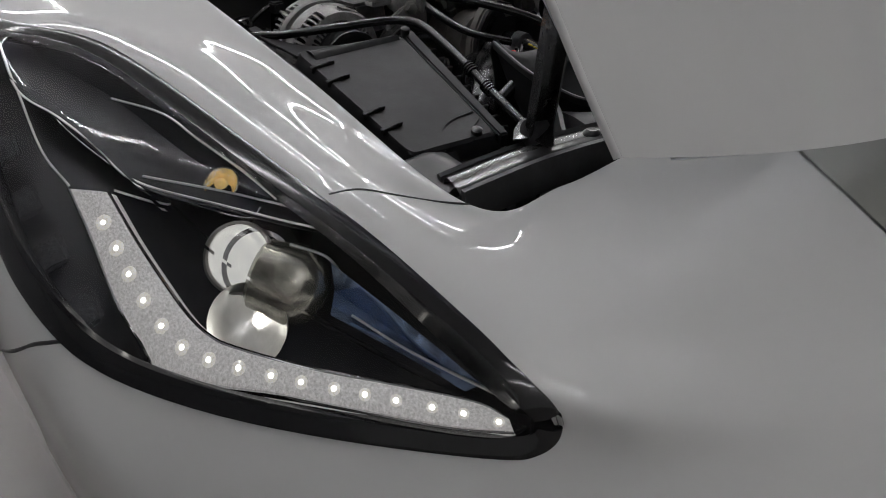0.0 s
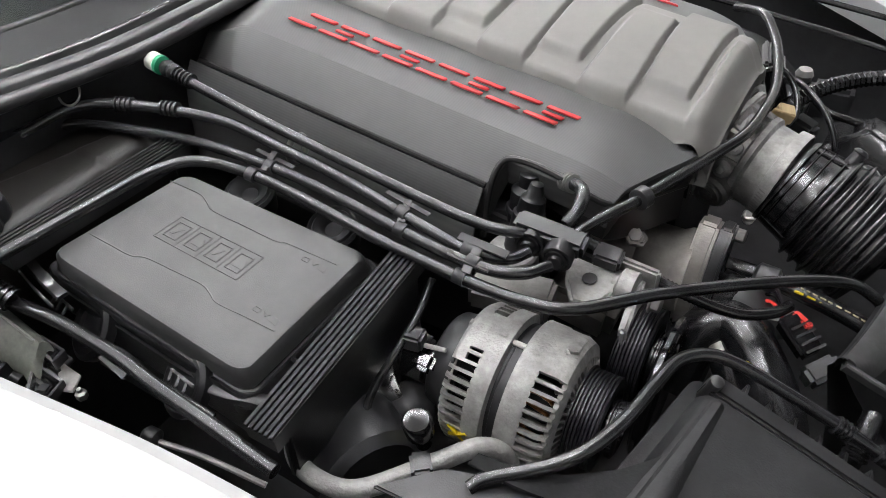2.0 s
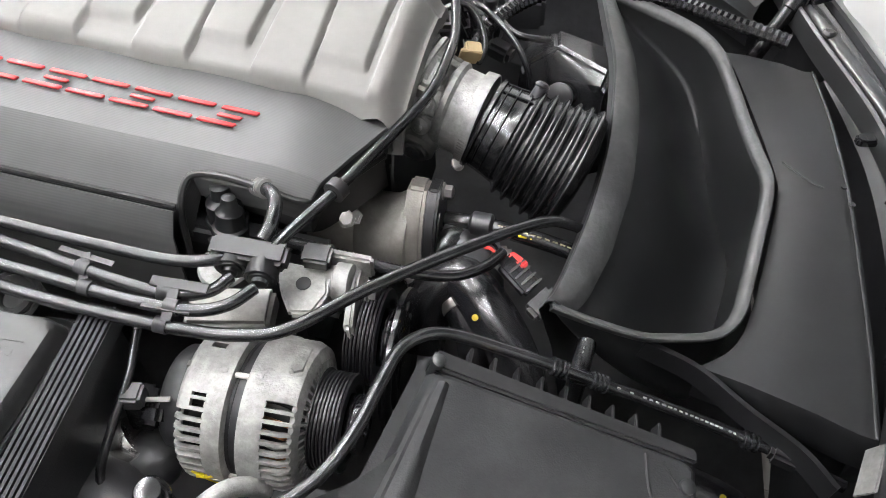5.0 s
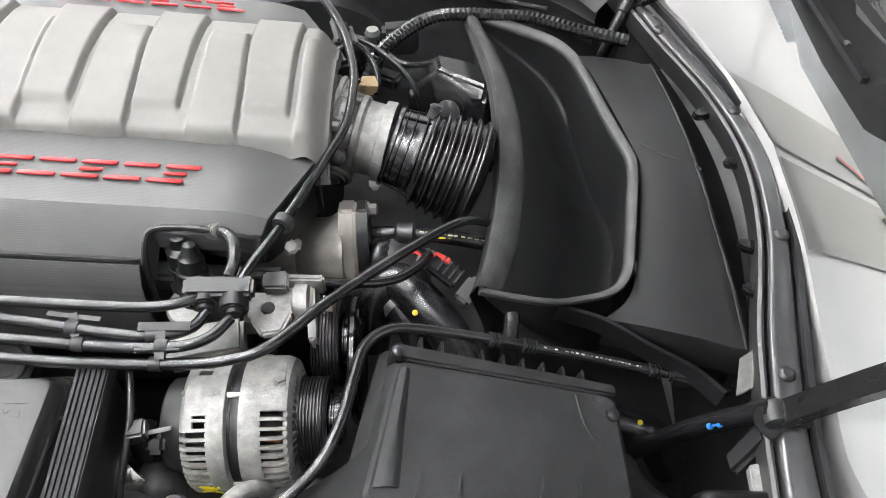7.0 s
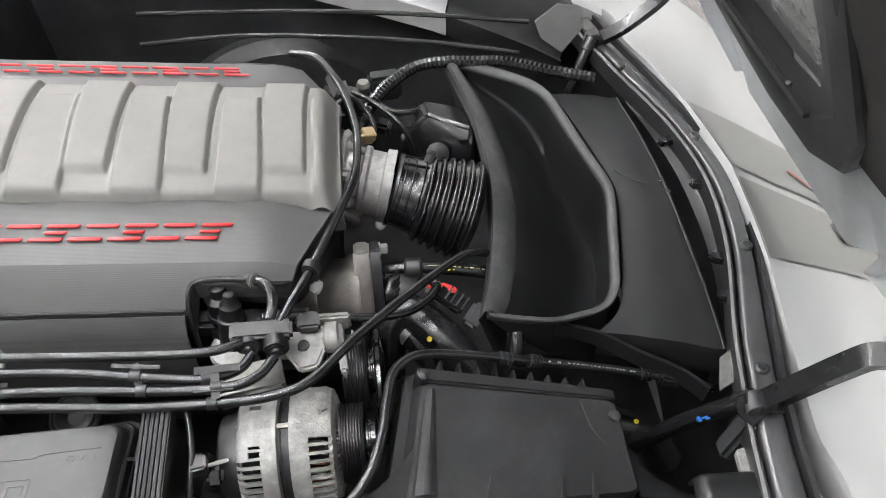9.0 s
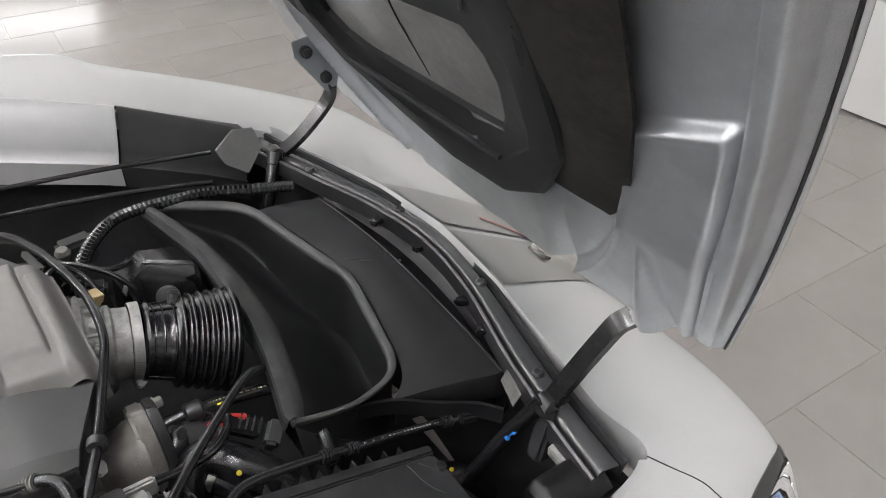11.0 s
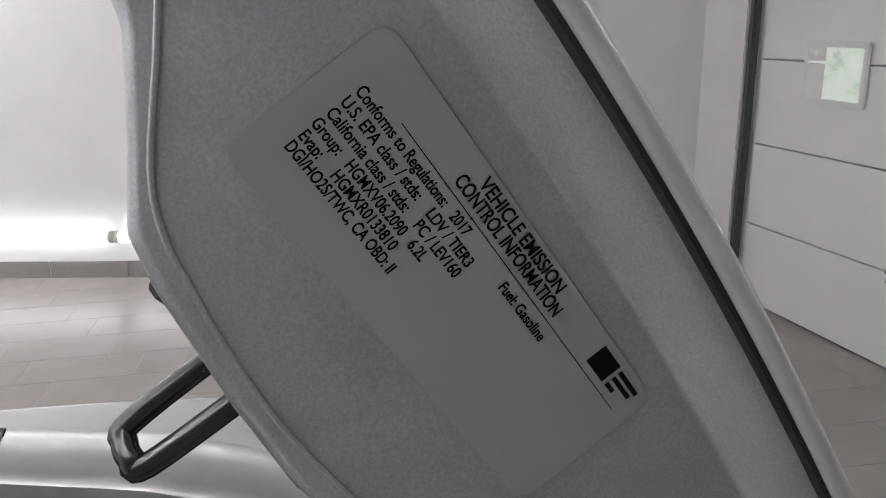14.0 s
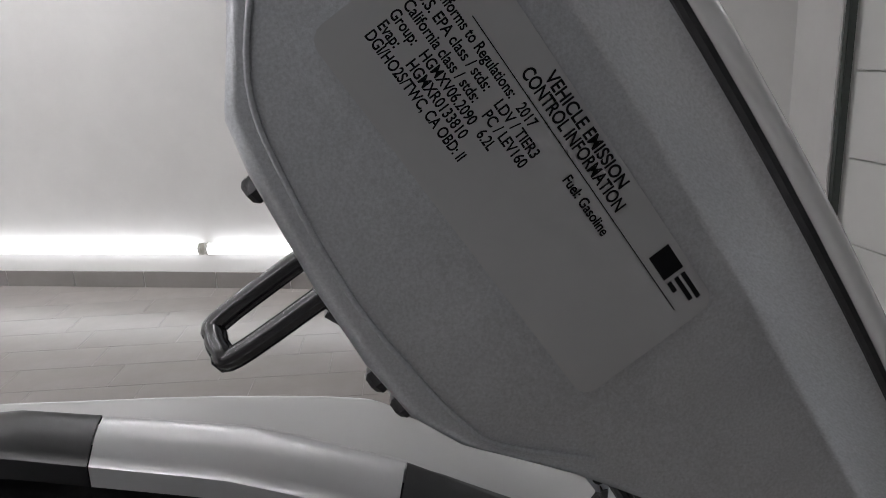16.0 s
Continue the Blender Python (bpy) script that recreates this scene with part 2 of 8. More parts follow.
def sweep(bm, pts, section, closed_ends=True, up=(0, 0, 1)):
    """Carries a closed section (list of (a, b)) along the points; section may be a function of the index share."""
    rings, up = [], Vector(up)
    n = len(pts)
    side = None
    for i, p in enumerate(pts):
        d = (pts[min(i + 1, n - 1)] - pts[max(i - 1, 0)]).normalized()
        if side is None:
            side = d.cross(up)
            if side.length < 1e-3:
                side = d.cross(V(1, 0, 0))
        side = (side - d * side.dot(d)).normalized()
        nrm = side.cross(d)
        sec = section(i / (n - 1)) if callable(section) else section
        rings.append([bm.verts.new(p + side * a + nrm * b) for a, b in sec])
    for r, s in zip(rings, rings[1:]):
        m = len(r)
        for k in range(m):
            bm.faces.new((r[k], r[(k + 1) % m], s[(k + 1) % m], s[k]))
    if closed_ends:
        bm.faces.new(rings[0])
        bm.faces.new(rings[-1][::-1])
    return bm


def circle(r, n=10):
    return [(r * math.cos(2 * math.pi * k / n), r * math.sin(2 * math.pi * k / n)) for k in range(n)]


def tube(pts, r, n=10, sub=6, bm=None):
    bm = bm or bmesh.new()
    path = spline(pts, sub) if sub else [Vector(p) for p in pts]
    if callable(r):
        return sweep(bm, path, lambda s: circle(r(s), n))
    return sweep(bm, path, circle(r, n))


def lathe(profile, origin, axis, n=24, bm=None, caps=True):
    """Turns (along, radius) pairs round an axis."""
    bm = bm or bmesh.new()
    o, a = Vector(origin), Vector(axis).normalized()
    s = a.cross(V(0, 0, 1))
    if s.length < 1e-3:
        s = V(1, 0, 0)
    s.normalize()
    u = s.cross(a)
    rings = []
    for d, r in profile:
        rings.append([bm.verts.new(o + a * d + (s * math.cos(2 * math.pi * k / n) + u * math.sin(2 * math.pi * k / n)) * r) for k in range(n)])
    for p, q in zip(rings, rings[1:]):
        for k in range(n):
            bm.faces.new((p[k], p[(k + 1) % n], q[(k + 1) % n], q[k]))
    if caps:
        if profile[0][1] > 1e-5:
            bm.faces.new(rings[0][::-1])
        if profile[-1][1] > 1e-5:
            bm.faces.new(rings[-1])
    return bm


def grid(rows, bm=None, close_u=False):
    """A sheet from rows of points."""
    bm = bm or bmesh.new()
    vs = [[bm.verts.new(p) for p in r] for r in rows]
    for a, b in zip(vs, vs[1:]):
        m = len(a)
        for k in range(m if close_u else m - 1):
            bm.faces.new((a[k], a[(k + 1) % m], b[(k + 1) % m], b[k]))
    return bm


def thicken(bm, d):
    """Gives a sheet a thickness against its normals."""
    bmesh.ops.recalc_face_normals(bm, faces=bm.faces)
    bmesh.ops.solidify(bm, geom=bm.faces[:], thickness=d)
    return bm


def slab(outline, height, bevel=0.0, bm=None, seg=2):
    """Prism from a 3D outline pushed by the vector height; its edges rounded."""
    own = bm is None
    b = bmesh.new()
    lo = [b.verts.new(p) for p in outline]
    hi = [b.verts.new(Vector(p) + Vector(height)) for p in outline]
    b.faces.new(lo[::-1])
    b.faces.new(hi)
    m = len(lo)
    for k in range(m):
        b.faces.new((lo[k], lo[(k + 1) % m], hi[(k + 1) % m], hi[k]))
    bmesh.ops.recalc_face_normals(b, faces=b.faces)
    if bevel:
        bmesh.ops.bevel(b, geom=b.edges[:], offset=bevel, segments=seg, affect="EDGES", clamp_overlap=True)
    if own:
        return b
    me = bpy.data.meshes.new("tmp")
    b.to_mesh(me)
    b.free()
    bm.from_mesh(me)
    bpy.data.meshes.remove(me)
    return bm


def block(centre, size, rot=(0, 0, 0), bevel=0.003, bm=None, seg=2, taper=1.0):
    """Rounded block; rot in degrees."""
    m = pose(*centre, *rot)
    x, y, z = (s / 2 for s in size)
    base = [m @ V(*p) for p in ((-x, -y, -z), (x, -y, -z), (x, y, -z), (-x, y, -z))]
    if taper == 1.0:
        h = m.to_3x3() @ V(0, 0, 2 * z)
        return slab(base, h, bevel, bm, seg)
    b = bmesh.new()
    lo = [b.verts.new(p) for p in base]
    hi = [b.verts.new(m @ V(p[0] * taper, p[1] * taper, z)) for p in ((-x, -y), (x, -y), (x, y), (-x, y))]
    b.faces.new(lo[::-1])
    b.faces.new(hi)
    for k in range(4):
        b.faces.new((lo[k], lo[(k + 1) % 4], hi[(k + 1) % 4], hi[k]))
    if bevel:
        bmesh.ops.bevel(b, geom=b.edges[:], offset=bevel, segments=seg, affect="EDGES", clamp_overlap=True)
    if bm is None:
        return b
    me = bpy.data.meshes.new("tmp")
    b.to_mesh(me)
    b.free()
    bm.from_mesh(me)
    bpy.data.meshes.remove(me)
    return bm


def rounded(w, h, r, n=5):
    """Outline of a rounded rectangle in two dimensions."""
    out = []
    for cx, cy, a in ((w / 2 - r, h / 2 - r, 0), (-w / 2 + r, h / 2 - r, 90), (-w / 2 + r, -h / 2 + r, 180), (w / 2 - r, -h / 2 + r, 270)):
        for k in range(n):
            t = radians(a + 90 * k / (n - 1))
            out.append((cx + r * math.cos(t), cy + r * math.sin(t)))
    return out


def mix(a, b, t):
    return Vector(a).lerp(Vector(b), t)


def curve_at(pts, t):
    """Point on the Catmull-Rom line at the share t."""
    n = len(pts) - 1
    k = min(int(t * n), n - 1)
    f = t * n - k
    p = [Vector(pts[max(0, min(n, i))]) for i in (k - 1, k, k + 1, k + 2)]
    if k == 0:
        p[0] = 2 * p[1] - p[2]
    if k == n - 1:
        p[3] = 2 * p[2] - p[1]
    a, b, c, d = p
    return 0.5 * (2 * b + (c - a) * f + (2 * a - 5 * b + 4 * c - d) * f * f + (3 * b - a - 3 * c + d) * f ** 3)


def writing(name, text, size, m, mat, parent, width=1.0, depth=0.0, fit=0.0):
    """Lettering in the built-in font as a mesh, at the pose m (x along the line, y up the letters)."""
    c = bpy.data.curves.new(name, "FONT")
    c.body, c.size, c.extrude = text, size, depth
    c.offset = size * 0.020
    o = bpy.data.objects.new(name, c)
    scene.collection.objects.link(o)
    bpy.context.view_layer.update()
    me = bpy.data.meshes.new_from_object(o.evaluated_get(bpy.context.evaluated_depsgraph_get()))
    bpy.data.objects.remove(o)
    bpy.data.curves.remove(c)
    if fit:
        xs = [w.co.x for w in me.vertices]
        width = fit / (max(xs) - min(xs))
    me.transform(Matrix.Diagonal((width, 1, 1, 1)))
    me.transform(m)
    me.materials.clear()
    me.materials.append(mat)
    ob = new(name, me)
    ob.parent = parent
    return ob

# ---------------------------------------------------------------- the room
ROOM_W, ROOM_S = -6.0, -3.2
CEIL = 3.0


def wall(name, a, b, label, z0=FLOOR - 0.05, z1=CEIL, out=(0, 1, 0), mat=WALLP):
    bm = slab([V(a[0], a[1], z0), V(b[0], b[1], z0), V(b[0], b[1], z1), V(a[0], a[1], z1)], Vector(out) * 0.15)
    return tagged(link(name, bm, mat, smooth=False), label, "wall", kind="structure")


FAR_A, FAR_B = V(ROOM_W, 7.1, 0), V(1.97, 4.72, 0)
wall("wall_north", FAR_A, FAR_B + V(0.3, -0.09, 0), "plain white painted garage wall")
# the south wall is never in view; its grey dims reflections on the hood frame
wall("wall_south", (ROOM_W, ROOM_S), (2.9, ROOM_S), "unseen garage wall behind, greyed to throw back less light", out=(0, -1, 0), mat=GREYWALL)
wall("wall_west", (ROOM_W, ROOM_S), (ROOM_W, 7.3), "plain white painted garage wall", out=(-1, 0, 0))


def east(y):
    """The face of the wall with the garage door."""
    return 2.27 - 0.068 * y


DOOR_Y0, DOOR_Y1, DOOR_TOP = -0.3, 4.19, 2.55
wall("wall_east", (east(4.27), 4.27), (east(4.95), 4.95), "white painted wall beside the garage door", out=(1, 0, 0))
wall("wall_east", (east(ROOM_S), ROOM_S), (east(DOOR_Y0), DOOR_Y0), "white painted wall beside the garage door", out=(1, 0, 0))
wall("wall_east", (east(DOOR_Y0), DOOR_Y0), (east(4.27), 4.27), "white painted wall above the garage door", z0=DOOR_TOP, out=(1, 0, 0))

ceiling = link("ceiling", slab([V(ROOM_W, ROOM_S, CEIL), V(2.9, ROOM_S, CEIL), V(2.9, 7.3, CEIL), V(ROOM_W, 7.3, CEIL)], (0, 0, 0.1)), CEILP, smooth=False)
tagged(ceiling, "plain pale garage ceiling", "ceiling", kind="structure")

# garage door of four sections with hinges and a small window
door = thing("door_1", "white sectional garage door with steel hinges", "garage door", kind="structure")
sec_h = (DOOR_TOP - FLOOR) / 5
for k in range(5):
    z0 = FLOOR + 0.012 + k * sec_h
    bm = slab([V(east(DOOR_Y0) + 0.02, DOOR_Y0, z0), V(east(DOOR_Y1) + 0.02, DOOR_Y1, z0), V(east(DOOR_Y1) + 0.02, DOOR_Y1, z0 + sec_h - 0.008), V(east(DOOR_Y0) + 0.02, DOOR_Y0, z0 + sec_h - 0.008)], (0.045, 0, 0), 0.004, seg=1)
    sec = part("panel", bm, DOORP, door, smooth=False)
for y in (3.1, 2.1, 1.1, 0.1):
    for k in range(1, 5):
        z = FLOOR + 0.012 + k * sec_h - 0.004
        x = east(y) + 0.02
        bm = block((x - 0.004, y, z + 0.035), (0.006, 0.035, 0.05), bevel=0.001)
        block((x - 0.004, y, z - 0.035), (0.006, 0.05, 0.04), bevel=0.001, bm=bm)
        lathe([(-0.03, 0.007), (0.03, 0.007)], (x - 0.010, y, z), (0, 1, 0), 8, bm)
        part("hinge", bm, ALUDARK, door, "small galvanised door hinge")
part("backing", block((east(1.95) + 0.075, 1.95, (DOOR_TOP + FLOOR) / 2), (0.02, 4.7, DOOR_TOP - FLOOR), (0, 0, 3.9), 0), DOORP, door, smooth=False)
SKYPANE = material("window_daylight", (0.5, 0.6, 0.5), 0.2, vary=0.5, scale=9, emit=(0.80, 0.88, 0.80), strength=0.6)
win_y, win_z = 3.62, 1.50
fr = bmesh.new()
for dy, dz, sy, sz in ((0, 0.15, 0.46, 0.03), (0, -0.15, 0.46, 0.03), (0.215, 0, 0.03, 0.27), (-0.215, 0, 0.03, 0.27)):
    block((east(win_y) + 0.014, win_y + dy, win_z + dz), (0.02, sy, sz), bevel=0.003, bm=fr)
part("window_frame", fr, DOORP, door)
part("pane", block((east(win_y) + 0.017, win_y, win_z), (0.004, 0.40, 0.27), bevel=0), SKYPANE, door, "small window pane with daylight behind it", smooth=False)
SEAL = material("door_seal", (0.05, 0.06, 0.055), 0.5, vary=0.2)
tagged(link("trim", block((east(4.23) - 0.015, 4.23, (DOOR_TOP + FLOOR) / 2), (0.05, 0.045, DOOR_TOP - FLOOR), bevel=0.006), SEAL), "dark grey door jamb seal", "trim", kind="structure")
tagged(link("trim", block((east(4.36) - 0.012, 4.36, (DOOR_TOP + FLOOR) / 2), (0.03, 0.16, DOOR_TOP - FLOOR), bevel=0.006), WALLP), "white door casing board", "trim", kind="structure")
tagged(link("trim", block((1.30, 4.93, 1.5), (0.05, 0.03, 2.9), bevel=0.006), WALLP), "white wall joint strip", "trim", kind="structure")
tagged(link("trim", block((1.62, 4.885, 1.5), (0.05, 0.03, 2.9), bevel=0.006), WALLP), "white wall joint strip", "trim", kind="structure")

# baseboard of tiles along the far wall
base = thing("baseboard", "grey tile baseboard along the white wall", "baseboard", kind="structure")
along = (FAR_B - FAR_A).normalized()
length = (FAR_B - FAR_A).length
k = 0.0
while k < length - 0.05:
    e = min(k + 0.596, length)
    a, b = FAR_A + along * k, FAR_A + along * e
    bm = slab([V(a.x, a.y - 0.002, FLOOR), V(b.x, b.y - 0.002, FLOOR), V(b.x, b.y - 0.002, FLOOR + 0.13), V(a.x, a.y - 0.002, FLOOR + 0.13)], (0, -0.012, 0), 0.002, seg=1)
    part("tile", bm, BASEB, base, smooth=False)
    k += 0.60

# wall tubes


def wall_tube(a, b, z, r=0.03, mat=TUBEW):
    t = thing("wall_light", "long glowing white tube lamp on the wall", "wall lamp", group="wall tube lamps")
    p, q = V(a[0], a[1], z), V(b[0], b[1], z)
    d = (q - p).normalized()
    part("tube", lathe([(0, r * 0.7), (0.006, r), ((q - p).length - 0.006, r), ((q - p).length, r * 0.7)], p, d, 12), mat, t, "glowing diffuser")
    for e in (p, q):
        part("end_cap", lathe([(-0.012, r * 1.1), (0.012, r * 1.1)], e, d, 12), WHITEPL, t)
    back = bmesh.new()
    sweep(back, [p + V(0, 0.03, 0), q + V(0, 0.03, 0)], [(-0.012, -0.02), (0.012, -0.02), (0.012, 0.02), (-0.012, 0.02)])
    part("bracket", back, WHITEPL, t)
    return t


def on_far(x, off):
    f = (x - FAR_A.x) / (FAR_B.x - FAR_A.x)
    return FAR_A.y + f * (FAR_B.y - FAR_A.y) - off


for x0, x1 in ((-5.6, -4.1), (-4.0, -2.05), (-2.0, -0.02)):
    wall_tube((x0, on_far(x0, 0.07)), (x1, on_far(x1, 0.07)), 0.372, 0.043)

# unseen tubes added on the south wall, kept weak to balance the hood's silver
for x0, x1 in ((-5.2, -3.3), (-3.2, -1.3), (-1.2, 0.7)):
    wall_tube((x1, ROOM_S + 0.07), (x0, ROOM_S + 0.07), 0.36, 0.05, TUBES)

# unseen tubes added on the west wall as light for the hood's underside
for y0, y1 in ((-2.6, -0.6), (-0.5, 1.6), (1.7, 3.8), (3.9, 6.0)):
    wall_tube((ROOM_W + 0.07, y0), (ROOM_W + 0.07, y1), 0.36, 0.05)

# ceiling lamps: hexagons of tubes


def hexagon(cx, cy, r=0.95, turn=15, sides=range(6)):
    t = thing("ceiling_light", "hexagon of glowing white tubes under the ceiling", "ceiling lamp", group="hexagon ceiling lamps")
    z = CEIL - 0.05
    ps = [V(cx + r * math.cos(radians(60 * k + turn)), cy + r * math.sin(radians(60 * k + turn)), z) for k in range(6)]
    for k in sides:
        a, b = ps[k], ps[(k + 1) % 6]
        d = (b - a).normalized()
        part("tube", lathe([(0.02, 0.011), ((b - a).length - 0.02, 0.011)], a, d, 8), TUBE, t, "glowing tube")
        for e in (a, b):
            part("joint", block(e, (0.05, 0.05, 0.04), (0, 0, 60 * k + turn), 0.006), WHITEPL, t)
    return t


# the hexagon at (-3.30, 4.70) is an unseen extra that makes up lost light
for cx, cy in ((-4.93, 0.10), (-4.93, 3.72), (-1.93, 0.45), (-3.30, 4.70)):
    hexagon(cx, cy)
# unseen half hexagon added to light the nose and the hood's front
hexagon(1.20, 0.30, sides=(0, 1, 5))
hexagon(-2.10, 2.62, 1.15, sides=(4,))

# ---------------------------------------------------------------- car body
car = thing("car_body", "white sports car body with twin grey stripes and raised hood", "car")


def far_side(p):
    return V(p[0], 2 * YC - p[1], p[2])


# lines along the body from the rear of the near wing, round the corner, to the middle of the nose
RING_EDGE = [(-2.10, 0.150, 1.000), (-1.70, 0.215, 0.990), (-1.30, 0.275, 0.965), (-1.00, 0.331, 0.914), (-0.76, 0.384, 0.843), (-0.527, 0.447, 0.758), (-0.512, 0.560, 0.752), (-0.500, 0.690, 0.778), (-0.478, 0.850, 0.793), (-0.464, 1.017, 0.797)]
RING_SHOULDER = [(-2.10, 0.010, 0.960), (-1.70, 0.045, 0.955), (-1.30, 0.075, 0.945), (-0.93, 0.105, 0.912), (-0.79, 0.205, 0.884), (-0.52, 0.300, 0.799), (-0.325, 0.385, 0.722), (-0.262, 0.560, 0.690), (-0.240, 0.780, 0.668), (-0.232, 1.017, 0.660)]
RING_LAMP = [(-2.10, -0.030, 0.760), (-1.70, -0.030, 0.780), (-1.30, -0.010, 0.800), (-0.90, 0.035, 0.810), (-0.62, 0.060, 0.745), (-0.50, 0.145, 0.680), (-0.275, 0.398, 0.646), (-0.185, 0.580, 0.620), (-0.155, 0.780, 0.595), (-0.145, 1.017, 0.585)]
RING_LOW = [(-2.10, -0.020, 0.520), (-1.70, -0.020, 0.540), (-1.30, 0.000, 0.580), (-0.90, 0.010, 0.600), (-0.58, 0.050, 0.560), (-0.43, 0.130, 0.520), (-0.215, 0.360, 0.500), (-0.120, 0.570, 0.490), (-0.090, 0.780, 0.480), (-0.080, 1.017, 0.480)]
RING_SILL = [(-2.10, 0.020, 0.220), (-1.70, 0.030, 0.230), (-1.30, 0.040, 0.240), (-0.90, 0.060, 0.240), (-0.60, 0.090, 0.230), (-0.47, 0.170, 0.210), (-0.270, 0.390, 0.200), (-0.180, 0.590, 0.200), (-0.150, 0.790, 0.200), (-0.140, 1.017, 0.200)]


def raw_skin(u, v):
    cols = [curve_at(r, u) for r in (RING_EDGE, RING_SHOULDER, RING_LAMP, RING_LOW, RING_SILL)]
    return curve_at(cols, v)


# table of the skin, evened out over the nose so that its gloss runs clean
TU, TV = 200, 100
TAB = [[raw_skin(i / TU, j / TV) for j in range(TV + 1)] for i in range(TU + 1)]
for _ in range(120):
    NEXT = [row[:] for row in TAB]
    for i in range(int(TU * 0.655), TU + 1):
        wgt = 0.5 * min(1, (i / TU - 0.655) / 0.06)
        for j in range(1, TV):
            p = TAB[i + 1][j] if i < TU else far_side(TAB[i - 1][j])
            NEXT[i][j] = TAB[i][j].lerp((TAB[i - 1][j] + p + TAB[i][j - 1] + TAB[i][j + 1]) / 4, wgt * min(1, j / 8))
    TAB = NEXT


def skin_point(u, v):
    """Body skin: u from the wing's rear to the nose's middle, v from the opening's edge down to the sill."""
    a, b = min(max(u, 0), 1) * TU, min(max(v, 0), 1) * TV
    i, j = min(int(a), TU - 1), min(int(b), TV - 1)
    return TAB[i][j].lerp(TAB[i + 1][j], a - i).lerp(TAB[i][j + 1].lerp(TAB[i + 1][j + 1], a - i), b - j)


LAMP_UV = [(0.345, 0.248), (0.372, 0.246), (0.407, 0.245), (0.443, 0.246), (0.4765, 0.2485), (0.518, 0.2495), (0.548, 0.249), (0.587, 0.2515), (0.615, 0.258), (0.634, 0.270), (0.6485, 0.296), (0.6560, 0.330), (0.6585, 0.366), (0.6575, 0.413), (0.6535, 0.462), (0.6475, 0.492), (0.639, 0.505), (0.613, 0.510), (0.585, 0.510), (0.549, 0.507), (0.511, 0.505), (0.478, 0.504), (0.447, 0.4975), (0.420, 0.482), (0.390, 0.448), (0.362, 0.402), (0.343, 0.345), (0.336, 0.290)]
LAMP_OUT = [V(u, v, 0) for u, v in LAMP_UV]


def inside(x, y, poly, grow=1.0):
    c = sum(poly, V(0, 0, 0)) / len(poly)
    pts = [c + (p - c) * grow for p in poly]
    hit = False
    for a, b in zip(pts, pts[1:] + pts[:1]):
        if (a.y > y) != (b.y > y) and x < (b.x - a.x) * (y - a.y) / (b.y - a.y) + a.x:
            hit = not hit
    return hit


def body_skin(mirror, nu=400, nv=180, stripe=False):
    bm = bmesh.new()
    vs = [[bm.verts.new(skin_point(i / nu, j / nv)) for j in range(nv + 1)] for i in range(nu + 1)]
    for i in range(nu):
        for j in range(nv):
            q = (vs[i][j], vs[i + 1][j], vs[i + 1][j + 1], vs[i][j + 1])
            if 0.3 < i / nu < 0.7 and inside((i + 0.5) / nu, (j + 0.5) / nv, LAMP_OUT, 0.988):
                continue
            bm.faces.new(q)
    # turned-in flange at the opening's edge
    lip = [bm.verts.new(vs[i][0].co + V(0.0, 0.012 if i < nu * 0.55 else 0.0, -0.012) + (V(-0.002, 0, -0.006) if i >= nu * 0.55 else V(0, 0, 0))) for i in range(nu + 1)]
    low = [bm.verts.new(w.co + V(0, 0, -0.045)) for w in lip]
    for i in range(nu):
        bm.faces.new((vs[i][0], vs[i + 1][0], lip[i + 1], lip[i]))
        bm.faces.new((lip[i], lip[i + 1], low[i + 1], low[i]))
    if not mirror:
        # the near wing's edge leans in a little towards the cabin
        for i in range(nu + 1):
            for k, w in [(j / (nv * 0.22), vs[i][j]) for j in range(int(nv * 0.22))] + [(0, lip[i]), (0, low[i])]:
                t = min(1, max(0, (-1.08 - w.co.x) / 0.26))
                w.co += V(0, 0.019, -0.011) * (t * t * (3 - 2 * t) * (1 - k) ** 1.5)
    loose = [w for w in bm.verts if not w.link_faces]
    bmesh.ops.delete(bm, geom=loose, context="VERTS")
    if mirror:
        for w in bm.verts:
            w.co.y = 2 * YC - w.co.y
    return bm


part("wing", body_skin(False), WHITE, car, "glossy white front wing and bumper skin")
part("wing", body_skin(True), WHITE, car, "glossy white front wing and bumper skin")


# grey stripes, white gap and red line on the nose
def nose_at(y, v, lift):
    """The nose's skin at a distance y across the car."""
    far = y > YC
    yy = 2 * YC - y if far else y
    lo, hi = 0.62, 1.0
    for _ in range(18):
        m = (lo + hi) / 2
        if skin_point(m, v).y < yy:
            lo = m
        else:
            hi = m
    p, e = skin_point(lo, v), 0.008
    n = (skin_point(lo + e, v) - skin_point(lo - e, v)).cross(skin_point(lo, v + e) - skin_point(lo, max(0, v - e))).normalized()
    if n.z < 0:
        n = -n
    p = p + n * lift
    return far_side(p) if far else p


def nose_patch(y0, y1, v0, v1, lift=0.0030, ny=16, nv=36):
    vs = [v0 + (v1 - v0) * (j / nv) ** 2 for j in range(nv + 1)]
    return grid([[nose_at(y0(v) * (1 - i / ny) + y1(v) * i / ny, v, lift) for v in vs] for i in range(ny + 1)])


